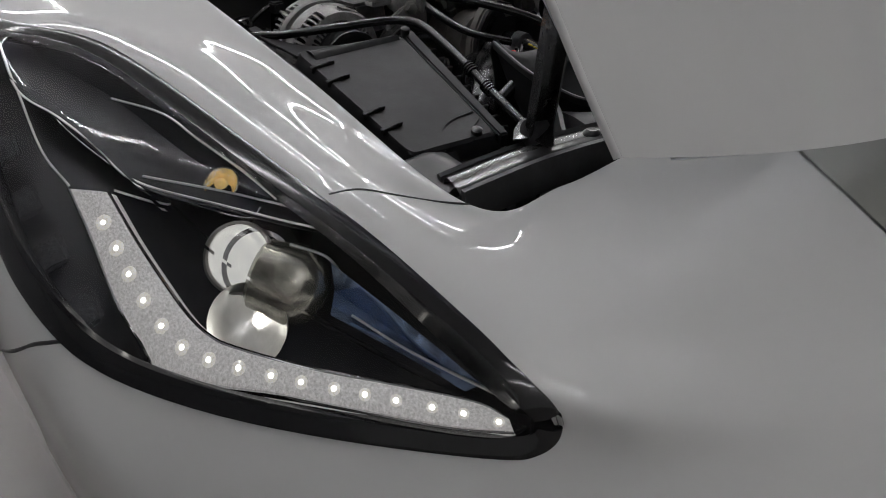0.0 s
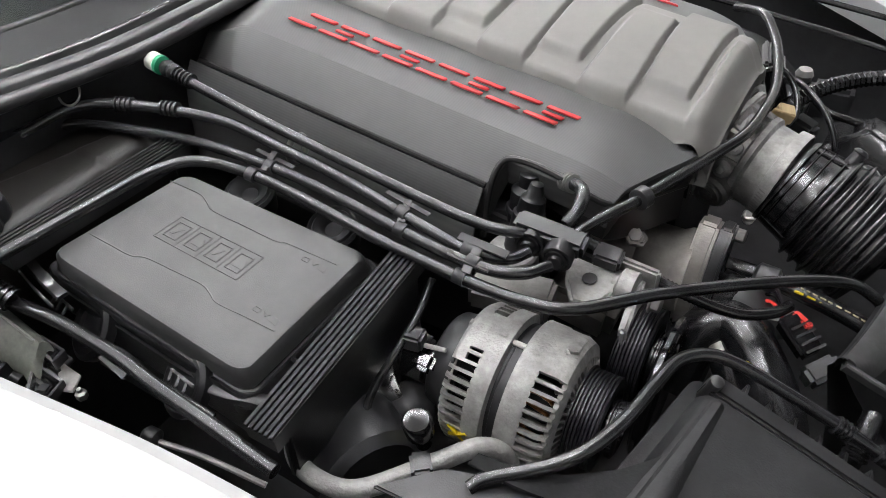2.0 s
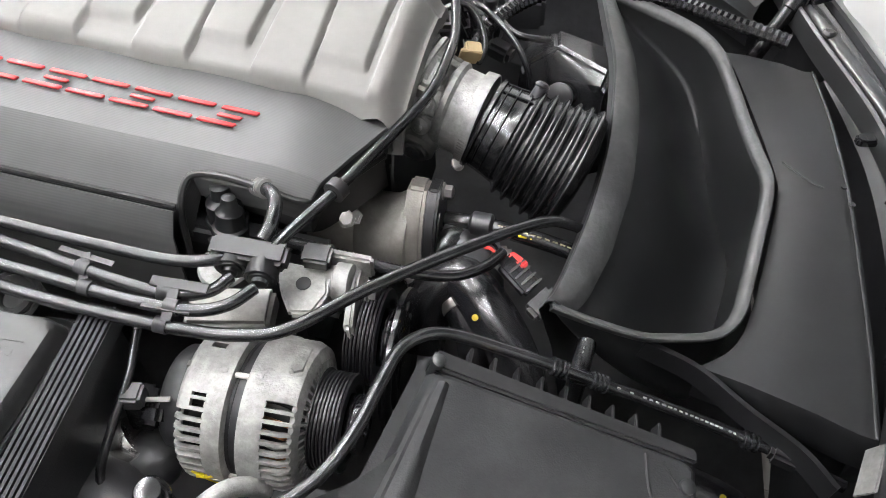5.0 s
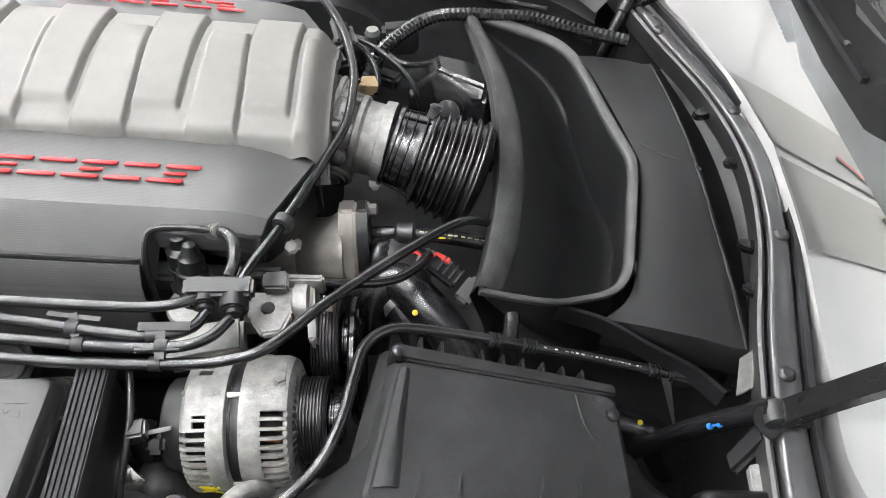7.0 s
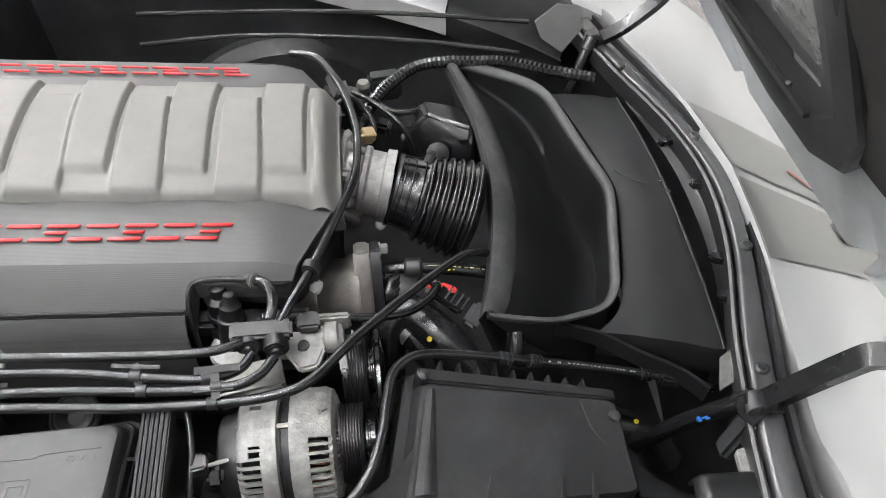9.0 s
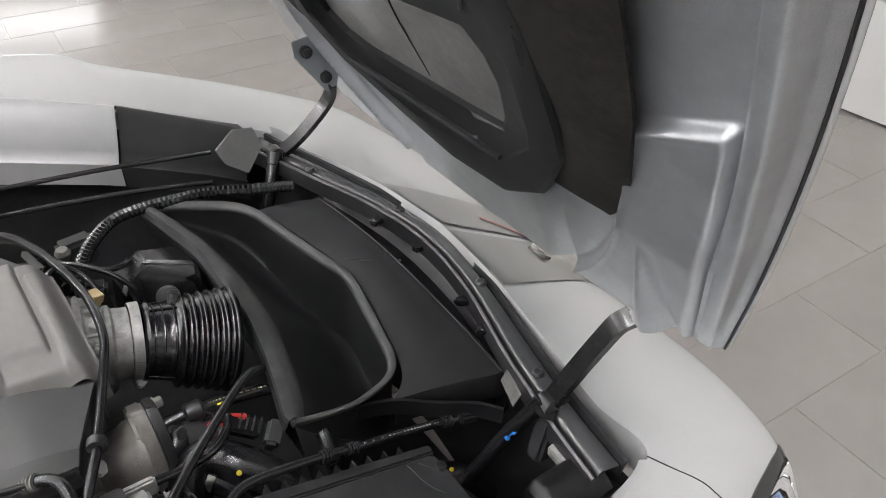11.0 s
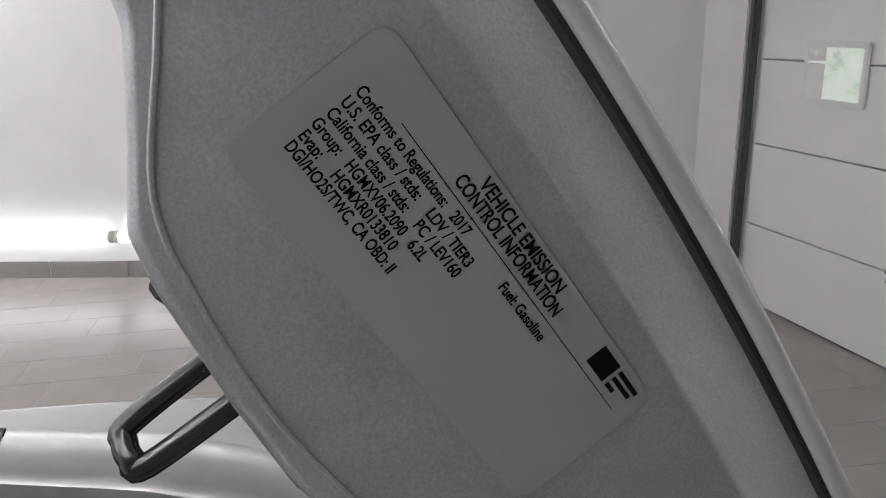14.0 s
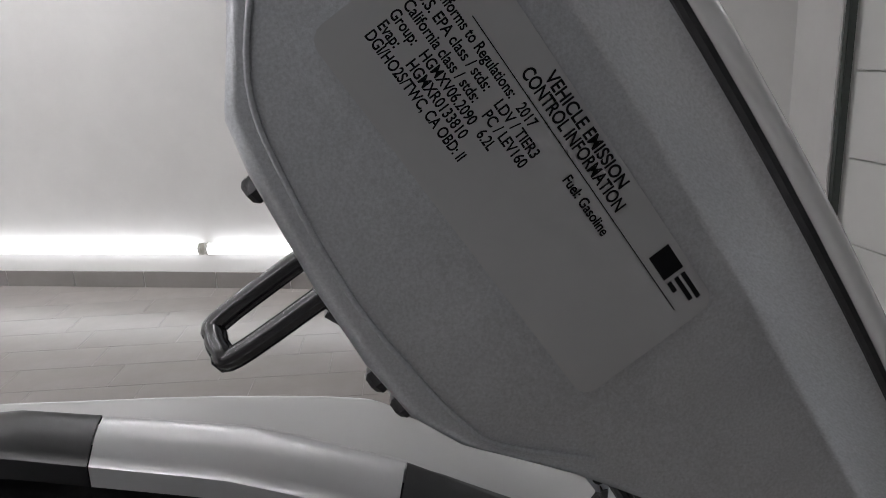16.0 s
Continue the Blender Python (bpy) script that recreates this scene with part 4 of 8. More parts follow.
# striker loop, bolts and label at the rear corner
stk = thing("hood_striker", "black steel striker loop on the hood's rear corner", "striker")
LOOP = [(-0.940, 0.384, 1.712), (-0.9805, 0.3835, 1.6870), (-0.9860, 0.386, 1.6885), (-0.9885, 0.391, 1.6930), (-0.9860, 0.396, 1.6985), (-0.945, 0.402, 1.7245)]
part("loop", tube([V(*p) for p in LOOP], 0.0047, 14, 6), GLOSSRUB, stk, "bent black wire loop")
part("base_plate", block((-0.925, 0.400, 1.722), (0.014, 0.040, 0.060), (0, 36, 0), 0.003), BLACKPL, stk)
for x, z in ((-0.966, 1.752), (-0.926, 1.672), (-0.917, 1.660)):
    part("bolt", lathe([(0, 0.006), (0.010, 0.006), (0.012, 0.004)], (x + 0.006, 0.386, z + 0.004), (-0.82, 0, -0.57), 6), BLACKPL, stk)

# thin half-buried bead added to draw the highlight of the panel's rounded edge
roll = bmesh.new()
sweep(roll, spline([V(x + 0.008, 0.3452, z + 0.001) for x, z in ((-0.954, 1.900), (-0.962, 1.836), (-0.969, 1.790), (-0.960, 1.757), (-0.944, 1.721), (-0.929, 1.697), (-0.906, 1.667), (-0.890, 1.657), (-0.858, 1.648))], 5), circle(0.0011, 10))
part("rolled_edge", roll, SILVER, hood, "rolled edge of the silver panel")

# emission label on the frame's wall
lab = thing("emission_label", "grey vehicle emission label stuck on the silver frame", "label")
# label axes: along the hood's edge (downwards) and across, on the upright wall
LO = V(-0.9425, 0.3432, 1.8035)                     # upper rear corner
LA = (V(-0.8555, 0.3432, 1.6755) - LO)              # long side
LLEN = LA.length
LA.normalize()
LB = V(-LA.z, 0, LA.x)                              # short side, away from the engine
if LB.x < 0:
    LB = -LB
LWID = 0.0580
LN = V(0, -1, 0)


def lp(a, b, lift=0.0):
    """Point on the label: a along the long side, b across, both in metres."""
    return LO + LA * a + LB * b + LN * lift


out = [lp(LLEN / 2 + x, LWID / 2 + y) for x, y in rounded(LLEN, LWID, 0.006, 5)]
part("film", slab(out, LN * 0.0004), LABEL, lab, "dull silver label film", smooth=False)


def lab_m(a, b):
    """Pose of lettering that runs along the label: lines read downwards along the hood's edge."""
    x, y = LA, LB
    n = x.cross(y)
    o = lp(a, b, 0.0008)
    return Matrix(((x.x, y.x, n.x, o.x), (x.y, y.y, n.y, o.y), (x.z, y.z, n.z, o.z), (0, 0, 0, 1)))


def rule(a0, a1, b0, b1):
    part("rule", slab([lp(a0, b0, 0.0006), lp(a1, b0, 0.0006), lp(a1, b1, 0.0006), lp(a0, b1, 0.0006)], LN * 0.0003), INK, lab, smooth=False)


# each line: text, start and end along the label, middle across it, letter height
LINES = [("Conforms to Regulations:   2017", 0.0100, 0.0640, 0.0408, 0.0037), ("U.S. EPA class / stds:    LDV / TIER3", 0.0098, 0.0724, 0.0357, 0.0037), ("California class / stds:    PC / LEV160", 0.0098, 0.0726, 0.0307, 0.0037), ("Group:   HGMXV06.2090   6.2L", 0.0095, 0.0616, 0.0257, 0.0037), ("Evap:     HGMXR0133810", 0.0100, 0.0530, 0.0208, 0.0037), ("DGI/HO2S/TWC, CA OBD: II", 0.0100, 0.0582, 0.0160, 0.0037),
         ("VEHICLE EMISSION", 0.0537, 0.0993, 0.0540, 0.0045), ("CONTROL INFORMATION", 0.0480, 0.1048, 0.0487, 0.0045), ("Fuel: Gasoline", 0.0843, 0.1086, 0.0398, 0.0036)]
for text, a0, a1, b, cap_h in LINES:
    size = cap_h / 0.70
    wide = writing("lettering", text, size, lab_m(a0, b - cap_h / 2), INK, lab, 1.0, fit=a1 - a0)
rule(0.0250, 0.1475, 0.0441, 0.0444)
# maker's mark as a plain dark square and grey bars
rule(0.1258, 0.1360, 0.0470, 0.0552)
for b, e in ((0.0530, 0.1490), (0.0502, 0.1480), (0.0472, 0.1420)):
    rule(0.1378, e, b, b + 0.0017)

# ---------------------------------------------------------------- near headlamp
lamp = thing("headlamp", "lit headlamp with dark housing and white daytime strip", "headlamp")


def skin_n(u, v):
    p = skin_point(u, v)
    n = (skin_point(u + 0.004, v) - skin_point(u - 0.004, v)).cross(skin_point(u, v + 0.004) - skin_point(u, v - 0.004)).normalized()
    return p, (n if n.z > 0 else -n)


outline = spline(LAMP_OUT + [LAMP_OUT[0]], 4)[:-1]
rim = [skin_n(p.x, p.y) for p in outline]
rim_p = [p for p, n in rim]
UVC = sum(outline, V(0, 0, 0)) / len(outline)

# black border band
LN_ = len(rim_p)
LAMP_AXIS = V(0.50, -0.52, 0.69).normalized()


def rings(shares, lifts):
    rows = []
    centre = sum(rim_p, V(0, 0, 0)) / LN_
    for s, h in zip(shares, lifts):
        row = []
        for k in range(LN_):
            p, n = rim[k]
            tangent = (rim_p[(k + 1) % LN_] - rim_p[k - 1]).normalized()
            into = n.cross(tangent).normalized()
            if into.dot(centre - p) < 0:
                into = -into
            row.append(p + into * s + n * h)
        row.append(row[0])
        rows.append(row)
    return rows


part("border", grid(rings((-0.003, -0.001, 0.006, 0.018, 0.023), (-0.003, 0.003, 0.005, 0.003, -0.012))), HLTRIM, lamp, "glossy black border")

# housing bowl: rings drawn to the middle line and sunk below the skin
def sunk(share, depth):
    row = []
    for q in outline:
        m = V(UVC.x + (q.x - UVC.x) * 0.72, 0.36 + (q.x - UVC.x) * 0.12, 0)
        t = q.lerp(m, share)
        p, n = skin_n(t.x, t.y)
        row.append(p - LAMP_AXIS * depth - n * 0.004)
    return row + row[:1]


part("housing", grid([sunk(0.01, 0.002), sunk(0.06, 0.020), sunk(0.16, 0.042), sunk(0.5, 0.056), sunk(0.99, 0.060)]), HLDARK, lamp, "dark inner housing")

# clear cover, bulged with the body's skin
rows = []
for share, h in ((0.20, 0.001), (0.24, 0.006), (0.32, 0.009), (0.45, 0.011), (0.7, 0.012), (0.99, 0.0125)):
    row = []
    for q in outline:
        m = V(UVC.x + (q.x - UVC.x) * 0.72, 0.36 + (q.x - UVC.x) * 0.12, 0)
        t = q.lerp(m, share)
        p, n = skin_n(t.x, t.y)
        row.append(p + n * h)
    rows.append(row + row[:1])
cover = part("cover", grid(rows), CLEAR, lamp, "clear bulged cover")
cover.visible_shadow = False

# inside the lamp
D_OUT = [(-0.704, 0.129, 0.782), (-0.663, 0.131, 0.753), (-0.614, 0.131, 0.718), (-0.576, 0.138, 0.695), (-0.545, 0.150, 0.682), (-0.507, 0.180, 0.677), (-0.468, 0.215, 0.675), (-0.413, 0.264, 0.672), (-0.360, 0.312, 0.670), (-0.326, 0.347, 0.672)]
D_IN = [(-0.678, 0.156, 0.783), (-0.635, 0.162, 0.756), (-0.594, 0.170, 0.732), (-0.559, 0.178, 0.713), (-0.535, 0.187, 0.703), (-0.514, 0.201, 0.698), (-0.461, 0.244, 0.692), (-0.410, 0.290, 0.690), (-0.360, 0.336, 0.687), (-0.335, 0.349, 0.680)]
rows = []
for k in range(55):
    a, b = curve_at(D_OUT, k / 54), curve_at(D_IN, k / 54)
    rows.append([a - LAMP_AXIS * 0.014, a, a.lerp(b, 0.08) + LAMP_AXIS * 0.004, a.lerp(b, 0.5) + LAMP_AXIS * 0.006, a.lerp(b, 0.92) + LAMP_AXIS * 0.004, b, b - LAMP_AXIS * 0.014])
strip = part("daytime_strip", grid(rows), DRL, lamp, "white textured daytime light strip")
mids = [curve_at(D_OUT, 0.08 + 0.89 * k / 200).lerp(curve_at(D_IN, 0.08 + 0.89 * k / 200), 0.50) for k in range(201)]
reach = [0.0]
for a, b in zip(mids, mids[1:]):
    reach.append(reach[-1] + (b - a).length)
for k in range(16):
    p = mids[min(range(201), key=lambda i: abs(reach[i] - reach[-1] * k / 15))] + LAMP_AXIS * 0.0062
    part("led_halo", lathe([(-0.0004, 0.0075 - 0.0002 * k), (0.0002, 0.0062 - 0.0002 * k), (0.0006, 0.0005)], p, LAMP_AXIS, 14), HALO, strip, "soft glow round a diode")
    part("led", lathe([(-0.003, 0.0020), (0.0006, 0.0024), (0.0014, 0.0016), (0.0018, 0.0004)], p, LAMP_AXIS, 10), LEDS, strip, "small lit diode")
bm = bmesh.new()
for line in (D_OUT, D_IN):
    sweep(bm, [curve_at(line, k / 40) + LAMP_AXIS * 0.002 for k in range(41)], circle(0.0016, 6))
part("strip_edge", bm, CHROME, lamp)

# projector: barrel, glass ball front, lower reflector
PC = V(-0.560, 0.228, 0.752)
PDIR = V(0.62, -0.60, 0.50).normalized()
proj = part("projector", lathe([(-0.055, 0.050), (-0.020, 0.048), (-0.006, 0.036), (0.002, 0.030), (0.002, 0.026)], PC - PDIR * 0.004 + V(0.012, 0.012, -0.006), PDIR, 28, caps=False), CHROME, lamp, "bright projector barrel")
part("lens", lathe([(-0.006, 0.0285), (0.0, 0.0285), (0.006, 0.025), (0.011, 0.018), (0.0135, 0.009), (0.0142, 0.001)], PC, PDIR, 28), LENS, proj, "thick glass lens")
BACKL = material("projector_glow", (0.75, 0.72, 0.6), 0.15, metal=0.6, vary=0.3, scale=60, emit=(0.93, 0.95, 0.92), strength=0.65)
part("reflector", lathe([(-0.014, 0.002), (-0.012, 0.018), (-0.005, 0.026)], PC, PDIR, 24), BACKL, proj, "glowing reflector behind the lens")
LOWC = V(-0.520, 0.215, 0.712)
part("lower_reflector", lathe([(-0.030, 0.004), (-0.024, 0.022), (-0.006, 0.034), (0.004, 0.036)], LOWC, PDIR, 24, caps=False), FROST, lamp, "bright lower reflector")
part("lower_lamp", lathe([(-0.029, 0.0045), (-0.026, 0.0040), (-0.024, 0.001)], LOWC, PDIR, 16), LEDS, lamp, "small lit bulb")
bm = bmesh.new()
rowsb = []
for k in range(13):
    t = k / 12
    a = V(-0.500, 0.285, 0.756).lerp(V(-0.365, 0.345, 0.694), t)
    b = V(-0.478, 0.272, 0.722).lerp(V(-0.372, 0.335, 0.690), t)
    rowsb.append([a, a.lerp(b, 0.5) - LAMP_AXIS * 0.016 * (1 - t), b])
BLUEC = material("blue_tinted_reflector", (0.22, 0.30, 0.46), 0.14, metal=0.8, vary=0.4, scale=40)
part("side_reflector", grid(rowsb), BLUEC, lamp, "blue tinted reflector")
# amber indicator and its surround
AC = V(-0.616, 0.238, 0.795)
part("indicator", lathe([(-0.014, 0.003), (-0.010, 0.011), (-0.001, 0.016), (0.0, 0.0145), (-0.006, 0.008), (-0.008, 0.001)], AC, V(0.60, -0.45, 0.66).normalized(), 20, caps=False), AMBERC, lamp, "amber indicator reflector")
part("indicator_bulb", lathe([(-0.008, 0.005), (0.001, 0.0055), (0.004, 0.002)], AC, V(0.60, -0.45, 0.66).normalized(), 14), material("amber_bulb", (0.8, 0.5, 0.1), 0.2, emit=(1, 0.80, 0.45), strength=0.25), lamp)
# trim edges of the inner panels
for pts in ([(-0.858, 0.115, 0.897), (-0.800, 0.116, 0.856), (-0.754, 0.138, 0.839), (-0.706, 0.158, 0.820), (-0.660, 0.175, 0.799), (-0.591, 0.229, 0.789), (-0.504, 0.297, 0.778)],
            [(-0.660, 0.183, 0.801), (-0.600, 0.236, 0.796), (-0.520, 0.293, 0.790)],
            [(-0.732, 0.183, 0.856), (-0.687, 0.215, 0.849), (-0.649, 0.231, 0.833), (-0.599, 0.252, 0.813), (-0.562, 0.266, 0.796)],
            [(-0.800, 0.116, 0.856), (-0.740, 0.118, 0.812), (-0.704, 0.129, 0.786)],
            [(-0.675, 0.160, 0.786), (-0.640, 0.190, 0.779), (-0.632, 0.196, 0.780)],
            [(-0.465, 0.285, 0.724), (-0.420, 0.312, 0.706), (-0.352, 0.350, 0.692)],
            [(-0.535, 0.265, 0.764), (-0.510, 0.285, 0.757), (-0.497, 0.292, 0.745)]):
    part("trim_edge", tube(pts, 0.0011, 6, 5), FROST, lamp)
# raised dark panels between them
P1 = [(-0.86, 0.118, 0.888), (-0.80, 0.120, 0.850), (-0.750, 0.142, 0.832), (-0.66, 0.178, 0.793), (-0.59, 0.232, 0.783), (-0.51, 0.295, 0.772)]
P2 = [(-0.87, 0.135, 0.885), (-0.81, 0.180, 0.868), (-0.752, 0.210, 0.850), (-0.66, 0.245, 0.820), (-0.60, 0.262, 0.802), (-0.53, 0.295, 0.780)]
rows = []
for k in range(31):
    a, b = curve_at(P1, k / 30), curve_at(P2, k / 30)
    rows.append([a - LAMP_AXIS * 0.012, a, a.lerp(b, 0.33) - LAMP_AXIS * 0.004, a.lerp(b, 0.66) - LAMP_AXIS * 0.012, b])
part("inner_shelf", grid(rows), HLDARK, lamp)
# side marker of dark square lenses along the low edge
for k, q in enumerate(((-0.763, 0.094, 0.812), (-0.712, 0.096, 0.777), (-0.666, 0.101, 0.747), (-0.615, 0.109, 0.717))):
    bm = block(q, (0.030, 0.020, 0.008), (25, 35, 0), 0.003)
    part("marker_lens", bm, material("marker_grey", (0.05, 0.05, 0.055), 0.15, vary=0.4, scale=120, bump=1.0, bump_scale=300) if k == 0 else bpy.data.materials["marker_grey"], lamp, "dark square marker lens")

# chrome bezel running on from the lens towards the lamp's point
BEZ = V(0.74, 0.63, -0.24).normalized()
part("bezel", lathe([(0.0, 0.026), (0.004, 0.031), (0.040, 0.034), (0.058, 0.026), (0.066, 0.012)], (-0.552, 0.240, 0.738), BEZ, 28), material("bezel_metal", (0.42, 0.41, 0.36), 0.22, metal=0.9, vary=0.3, scale=50), proj, "bright curved bezel")
part("bezel_ring", lathe([(-0.002, 0.0290), (0.0, 0.0315), (0.004, 0.0315), (0.005, 0.0290)], PC, PDIR, 28, caps=False), STEEL, proj)
# bright trim line below the indicator
bm = bmesh.new()
tube([V(-0.814, 0.127, 0.849), V(-0.736, 0.150, 0.816), V(-0.670, 0.179, 0.794), V(-0.617, 0.213, 0.782), V(-0.575, 0.245, 0.778), V(-0.572, 0.256, 0.786)], 0.0013, 6, 6, bm)
part("trim_line", bm, CHROME, lamp, "thin bright trim line")

# ---------------------------------------------------------------- engine cover
EC = 1.048


def ez(x):
    """Height of the cover's shoulder along the engine."""
    return 0.905 - 0.118 * (x + 1.244)


cov = thing("engine_cover", "grey ribbed engine cover with dark side covers and red lettering bars", "engine cover")
BANDS = [(-1.675, -1.608), (-1.542, -1.475), (-1.410, -1.346), (-1.273, -1.212)]
PADS = [(-1.744, -1.684), (-1.610, -1.551), (-1.476, -1.418), (-1.342, -1.286), (-1.207, -1.150)]


def smooth(a, b, t):
    t = min(1, max(0, (t - a) / (b - a)))
    return t * t * (3 - 2 * t)


def grey_z(x, y):
    f = (y - EC) / 0.135
    xs = x + 0.004 * math.sin(f * 2.2)
    z = ez(x) + 0.012 + 0.016 * (1 - f * f)
    edge = 1 - smooth(0.86, 1.0, abs(f))
    # raised fingers from the near edge, and between them others from the far edge
    for a, b in BANDS + [(-1.141, -1.06)]:
        a += 0.006 * (f + 1)
        k = (smooth(a - 0.003, a + 0.003, xs) - smooth(b - 0.003, b + 0.003, xs)) * (1 - smooth(0.54, 0.66, f)) * edge
        z += 0.0075 * k
        z -= 0.0018 * math.exp(-((xs - b - 0.002) / 0.0025) ** 2) * (1 - smooth(0.54, 0.66, f)) * edge
    for a, b in PADS:
        b += 0.006 * (f + 0.6)
        k = (smooth(a - 0.003, a + 0.003, xs) - smooth(b - 0.003, b + 0.003, xs)) * smooth(-0.72, -0.61, f)
        z += 0.0085 * k
        z -= 0.0018 * math.exp(-((xs - b - 0.002) / 0.0025) ** 2) * smooth(-0.72, -0.61, f)
    z -= (0.030 - 0.018 * smooth(-1.17, -1.11, x)) * smooth(0.88, 1.02, abs(f)) ** 2
    if x > -1.140:
        z -= 0.034 * smooth(-1.132, -1.098, x) ** 1.8
    if x < -1.70:
        z -= 0.03 * smooth(-1.70, -1.76, x)
    return z


rows = []
nx, ny = 360, 80
for i in range(nx + 1):
    x = -1.76 + 0.662 * i / nx
    rows.append([V(x, EC - 0.137 + 0.274 * j / ny, grey_z(x, EC - 0.137 + 0.274 * j / ny)) for j in range(ny + 1)])
rows.append([p + V(0.001, 0, -0.016) for p in rows[-1]])
rows.append([p + V(-0.030, 0, -0.002) for p in rows[-1]])
part("centre_cover", grid(rows), GREYCOV, cov, "warm grey ribbed plastic cover", angle=50)


def cz(x):
    """Height of the side cover, which dips at its front end."""
    return ez(x) - 0.017 * smooth(-1.215, -1.115, x)


def scallop(x):
    return 0.0045 * math.sin((x + 1.2) * 44)


COVER_Z = [(0.772, -0.062), (0.7745, -0.0560), (0.8125, -0.0185), (0.8185, -0.0140), (0.8614, -0.0040), (0.909, 0.0035), (0.930, 0.0045)]


def cover_z(y):
    """Height across the side cover, from its low edge to the grey cover."""
    for (a, p), (b, q) in zip(COVER_Z, COVER_Z[1:]):
        if y <= b:
            return p + (q - p) * (y - a) / (b - a)
    return COVER_Z[-1][1]


def side_cover(mir):
    g = (lambda p: V(p[0], 2 * EC - p[1], p[2])) if mir else (lambda p: p)
    rows = []
    n = 140
    for i in range(n + 1):
        x = -1.752 + 0.640 * i / n
        z = cz(x)
        # the front end has a notch cut for the pipes, and a slanting cut before it
        cut = smooth(-1.302, -1.297, x)
        y_in = 0.921 + scallop(x)
        low = 0.772 + 0.026 * cut
        if x > -1.172:
            low += (y_in - 0.004 - low) * ((x + 1.172) / 0.060) ** 1.05
        low = min(low, y_in - 0.004)
        rear = 0.0 if x > -1.68 else smooth(-1.68, -1.752, x)
        wall = cover_z(low)
        ys = [low + 0.0005] + [max(low + 0.001 + 0.0002 * k, y) for k, y in enumerate((0.7745, 0.793, 0.8125, 0.8185, 0.840, 0.8614, 0.885, y_in - 0.012))] + [y_in]
        sec = [(low + 0.002, z + wall - 0.045 + 0.012 * cut), (low - 0.001, z + wall - 0.010), (low - 0.001, z + wall - 0.002)]
        sec += [(y, z + cover_z(y) - (0.002 if k == len(ys) - 1 else 0)) for k, y in enumerate(ys)] + [(y_in + 0.004, z - 0.012)]
        rows.append([g(V(x - 0.01 * rear, y, zz - 0.030 * rear)) for y, zz in sec])
    rows.append([p + V(0.003, 0, -0.012) for p in rows[-1]])
    rows.append([p + V(-0.004, 0, -0.045) for p in rows[-1]])
    side = part("side_cover", grid(rows), DARKCOV, cov, "dark woven-grain side cover", angle=22)
    # shadow line groove along the lower third
    gr = [g(V(x, 0.7725, ez(x) - 0.060)) for x in (-1.74, -1.6, -1.45, -1.31)]
    part("groove", tube(gr, 0.0036, 6, 4), DARKEDGE, cov)
    lowr = []
    for x in (-1.75, -1.6, -1.45, -1.31):
        lowr.append([g(V(x, 0.768, ez(x) - 0.062)), g(V(x, 0.752, ez(x) - 0.085)), g(V(x, 0.746, ez(x) - 0.125)), g(V(x, 0.742, ez(x) - 0.20))])
    part("skirt", thicken(grid(lowr), 0.003), DARKCOV, cov)
    # thick black edge round the notch
    ed = [g(V(*p)) for p in ((-1.304, 0.758, ez(-1.30) - 0.120), (-1.304, 0.770, ez(-1.30) - 0.065), (-1.302, 0.786, ez(-1.30) - 0.040), (-1.292, 0.797, ez(-1.29) - 0.030), (-1.262, 0.801, ez(-1.26) - 0.028), (-1.220, 0.799, ez(-1.22) - 0.030), (-1.176, 0.800, cz(-1.18) - 0.034), (-1.150, 0.842, cz(-1.15) - 0.034), (-1.118, 0.905, cz(-1.12) - 0.034))]
    part("notch_edge", tube(ed, 0.0040, 8, 5), DARKEDGE, cov, "thick black moulded edge")
    part("notch_wall", grid([[p, p + V(0.0, 0.006 if not mir else -0.006, -0.055)] for p in spline(ed[3:], 4)]), DARKEDGE, cov)
    front_cut = []
    for k in range(13):
        x = -1.172 + 0.058 * k / 12
        low = min(0.798 + (0.917 + scallop(x) - 0.798) * ((x + 1.172) / 0.060) ** 1.05, 0.913)
        p = V(x + 0.0005, low - 0.002, cz(x) + cover_z(low) - 0.004)
        front_cut.append([g(p), g(p + V(0.002, -0.001, -0.014)), g(p + V(-0.004, 0.006, -0.046))])
    part("front_wall", grid(front_cut), DARKEDGE, cov, "black moulded wall at the front cut")
    # eight plain red slanted bars in place of the maker's lettering
    wid = 0.0415
    for k in range(8):
        x0 = -1.634 + 0.0485 * k
        yy = 0.861
        def q(a, b, x0=x0, yy=yy):
            x, y = x0 + a + 0.016 * (b - 0.5), yy - 0.012 + 0.026 * b
            f = (y - 0.772) / 0.149
            z = ez(x) - 0.003 + 0.007 * (f - 0.6) / 0.32
            return g(V(x, y, z + 0.0012))
        bars = [((0.005, wid + 0.003), (0.82, 1.0)), ((-0.002, wid - 0.003), (0.0, 0.18))]
        if k % 2:
            bars.append(((0.010, wid - 0.006), (0.42, 0.57)))
        bm = bmesh.new()
        for (a0, a1), (b0, b1) in bars:
            slab([q(a0, b0), q(a1, b0), q(a1, b1), q(a0, b1)], (0, 0, 0.0032), 0.0006, bm, 1)
        part("letter_bar", bm, RED, cov, "red slanted bar")


side_cover(False)
side_cover(True)

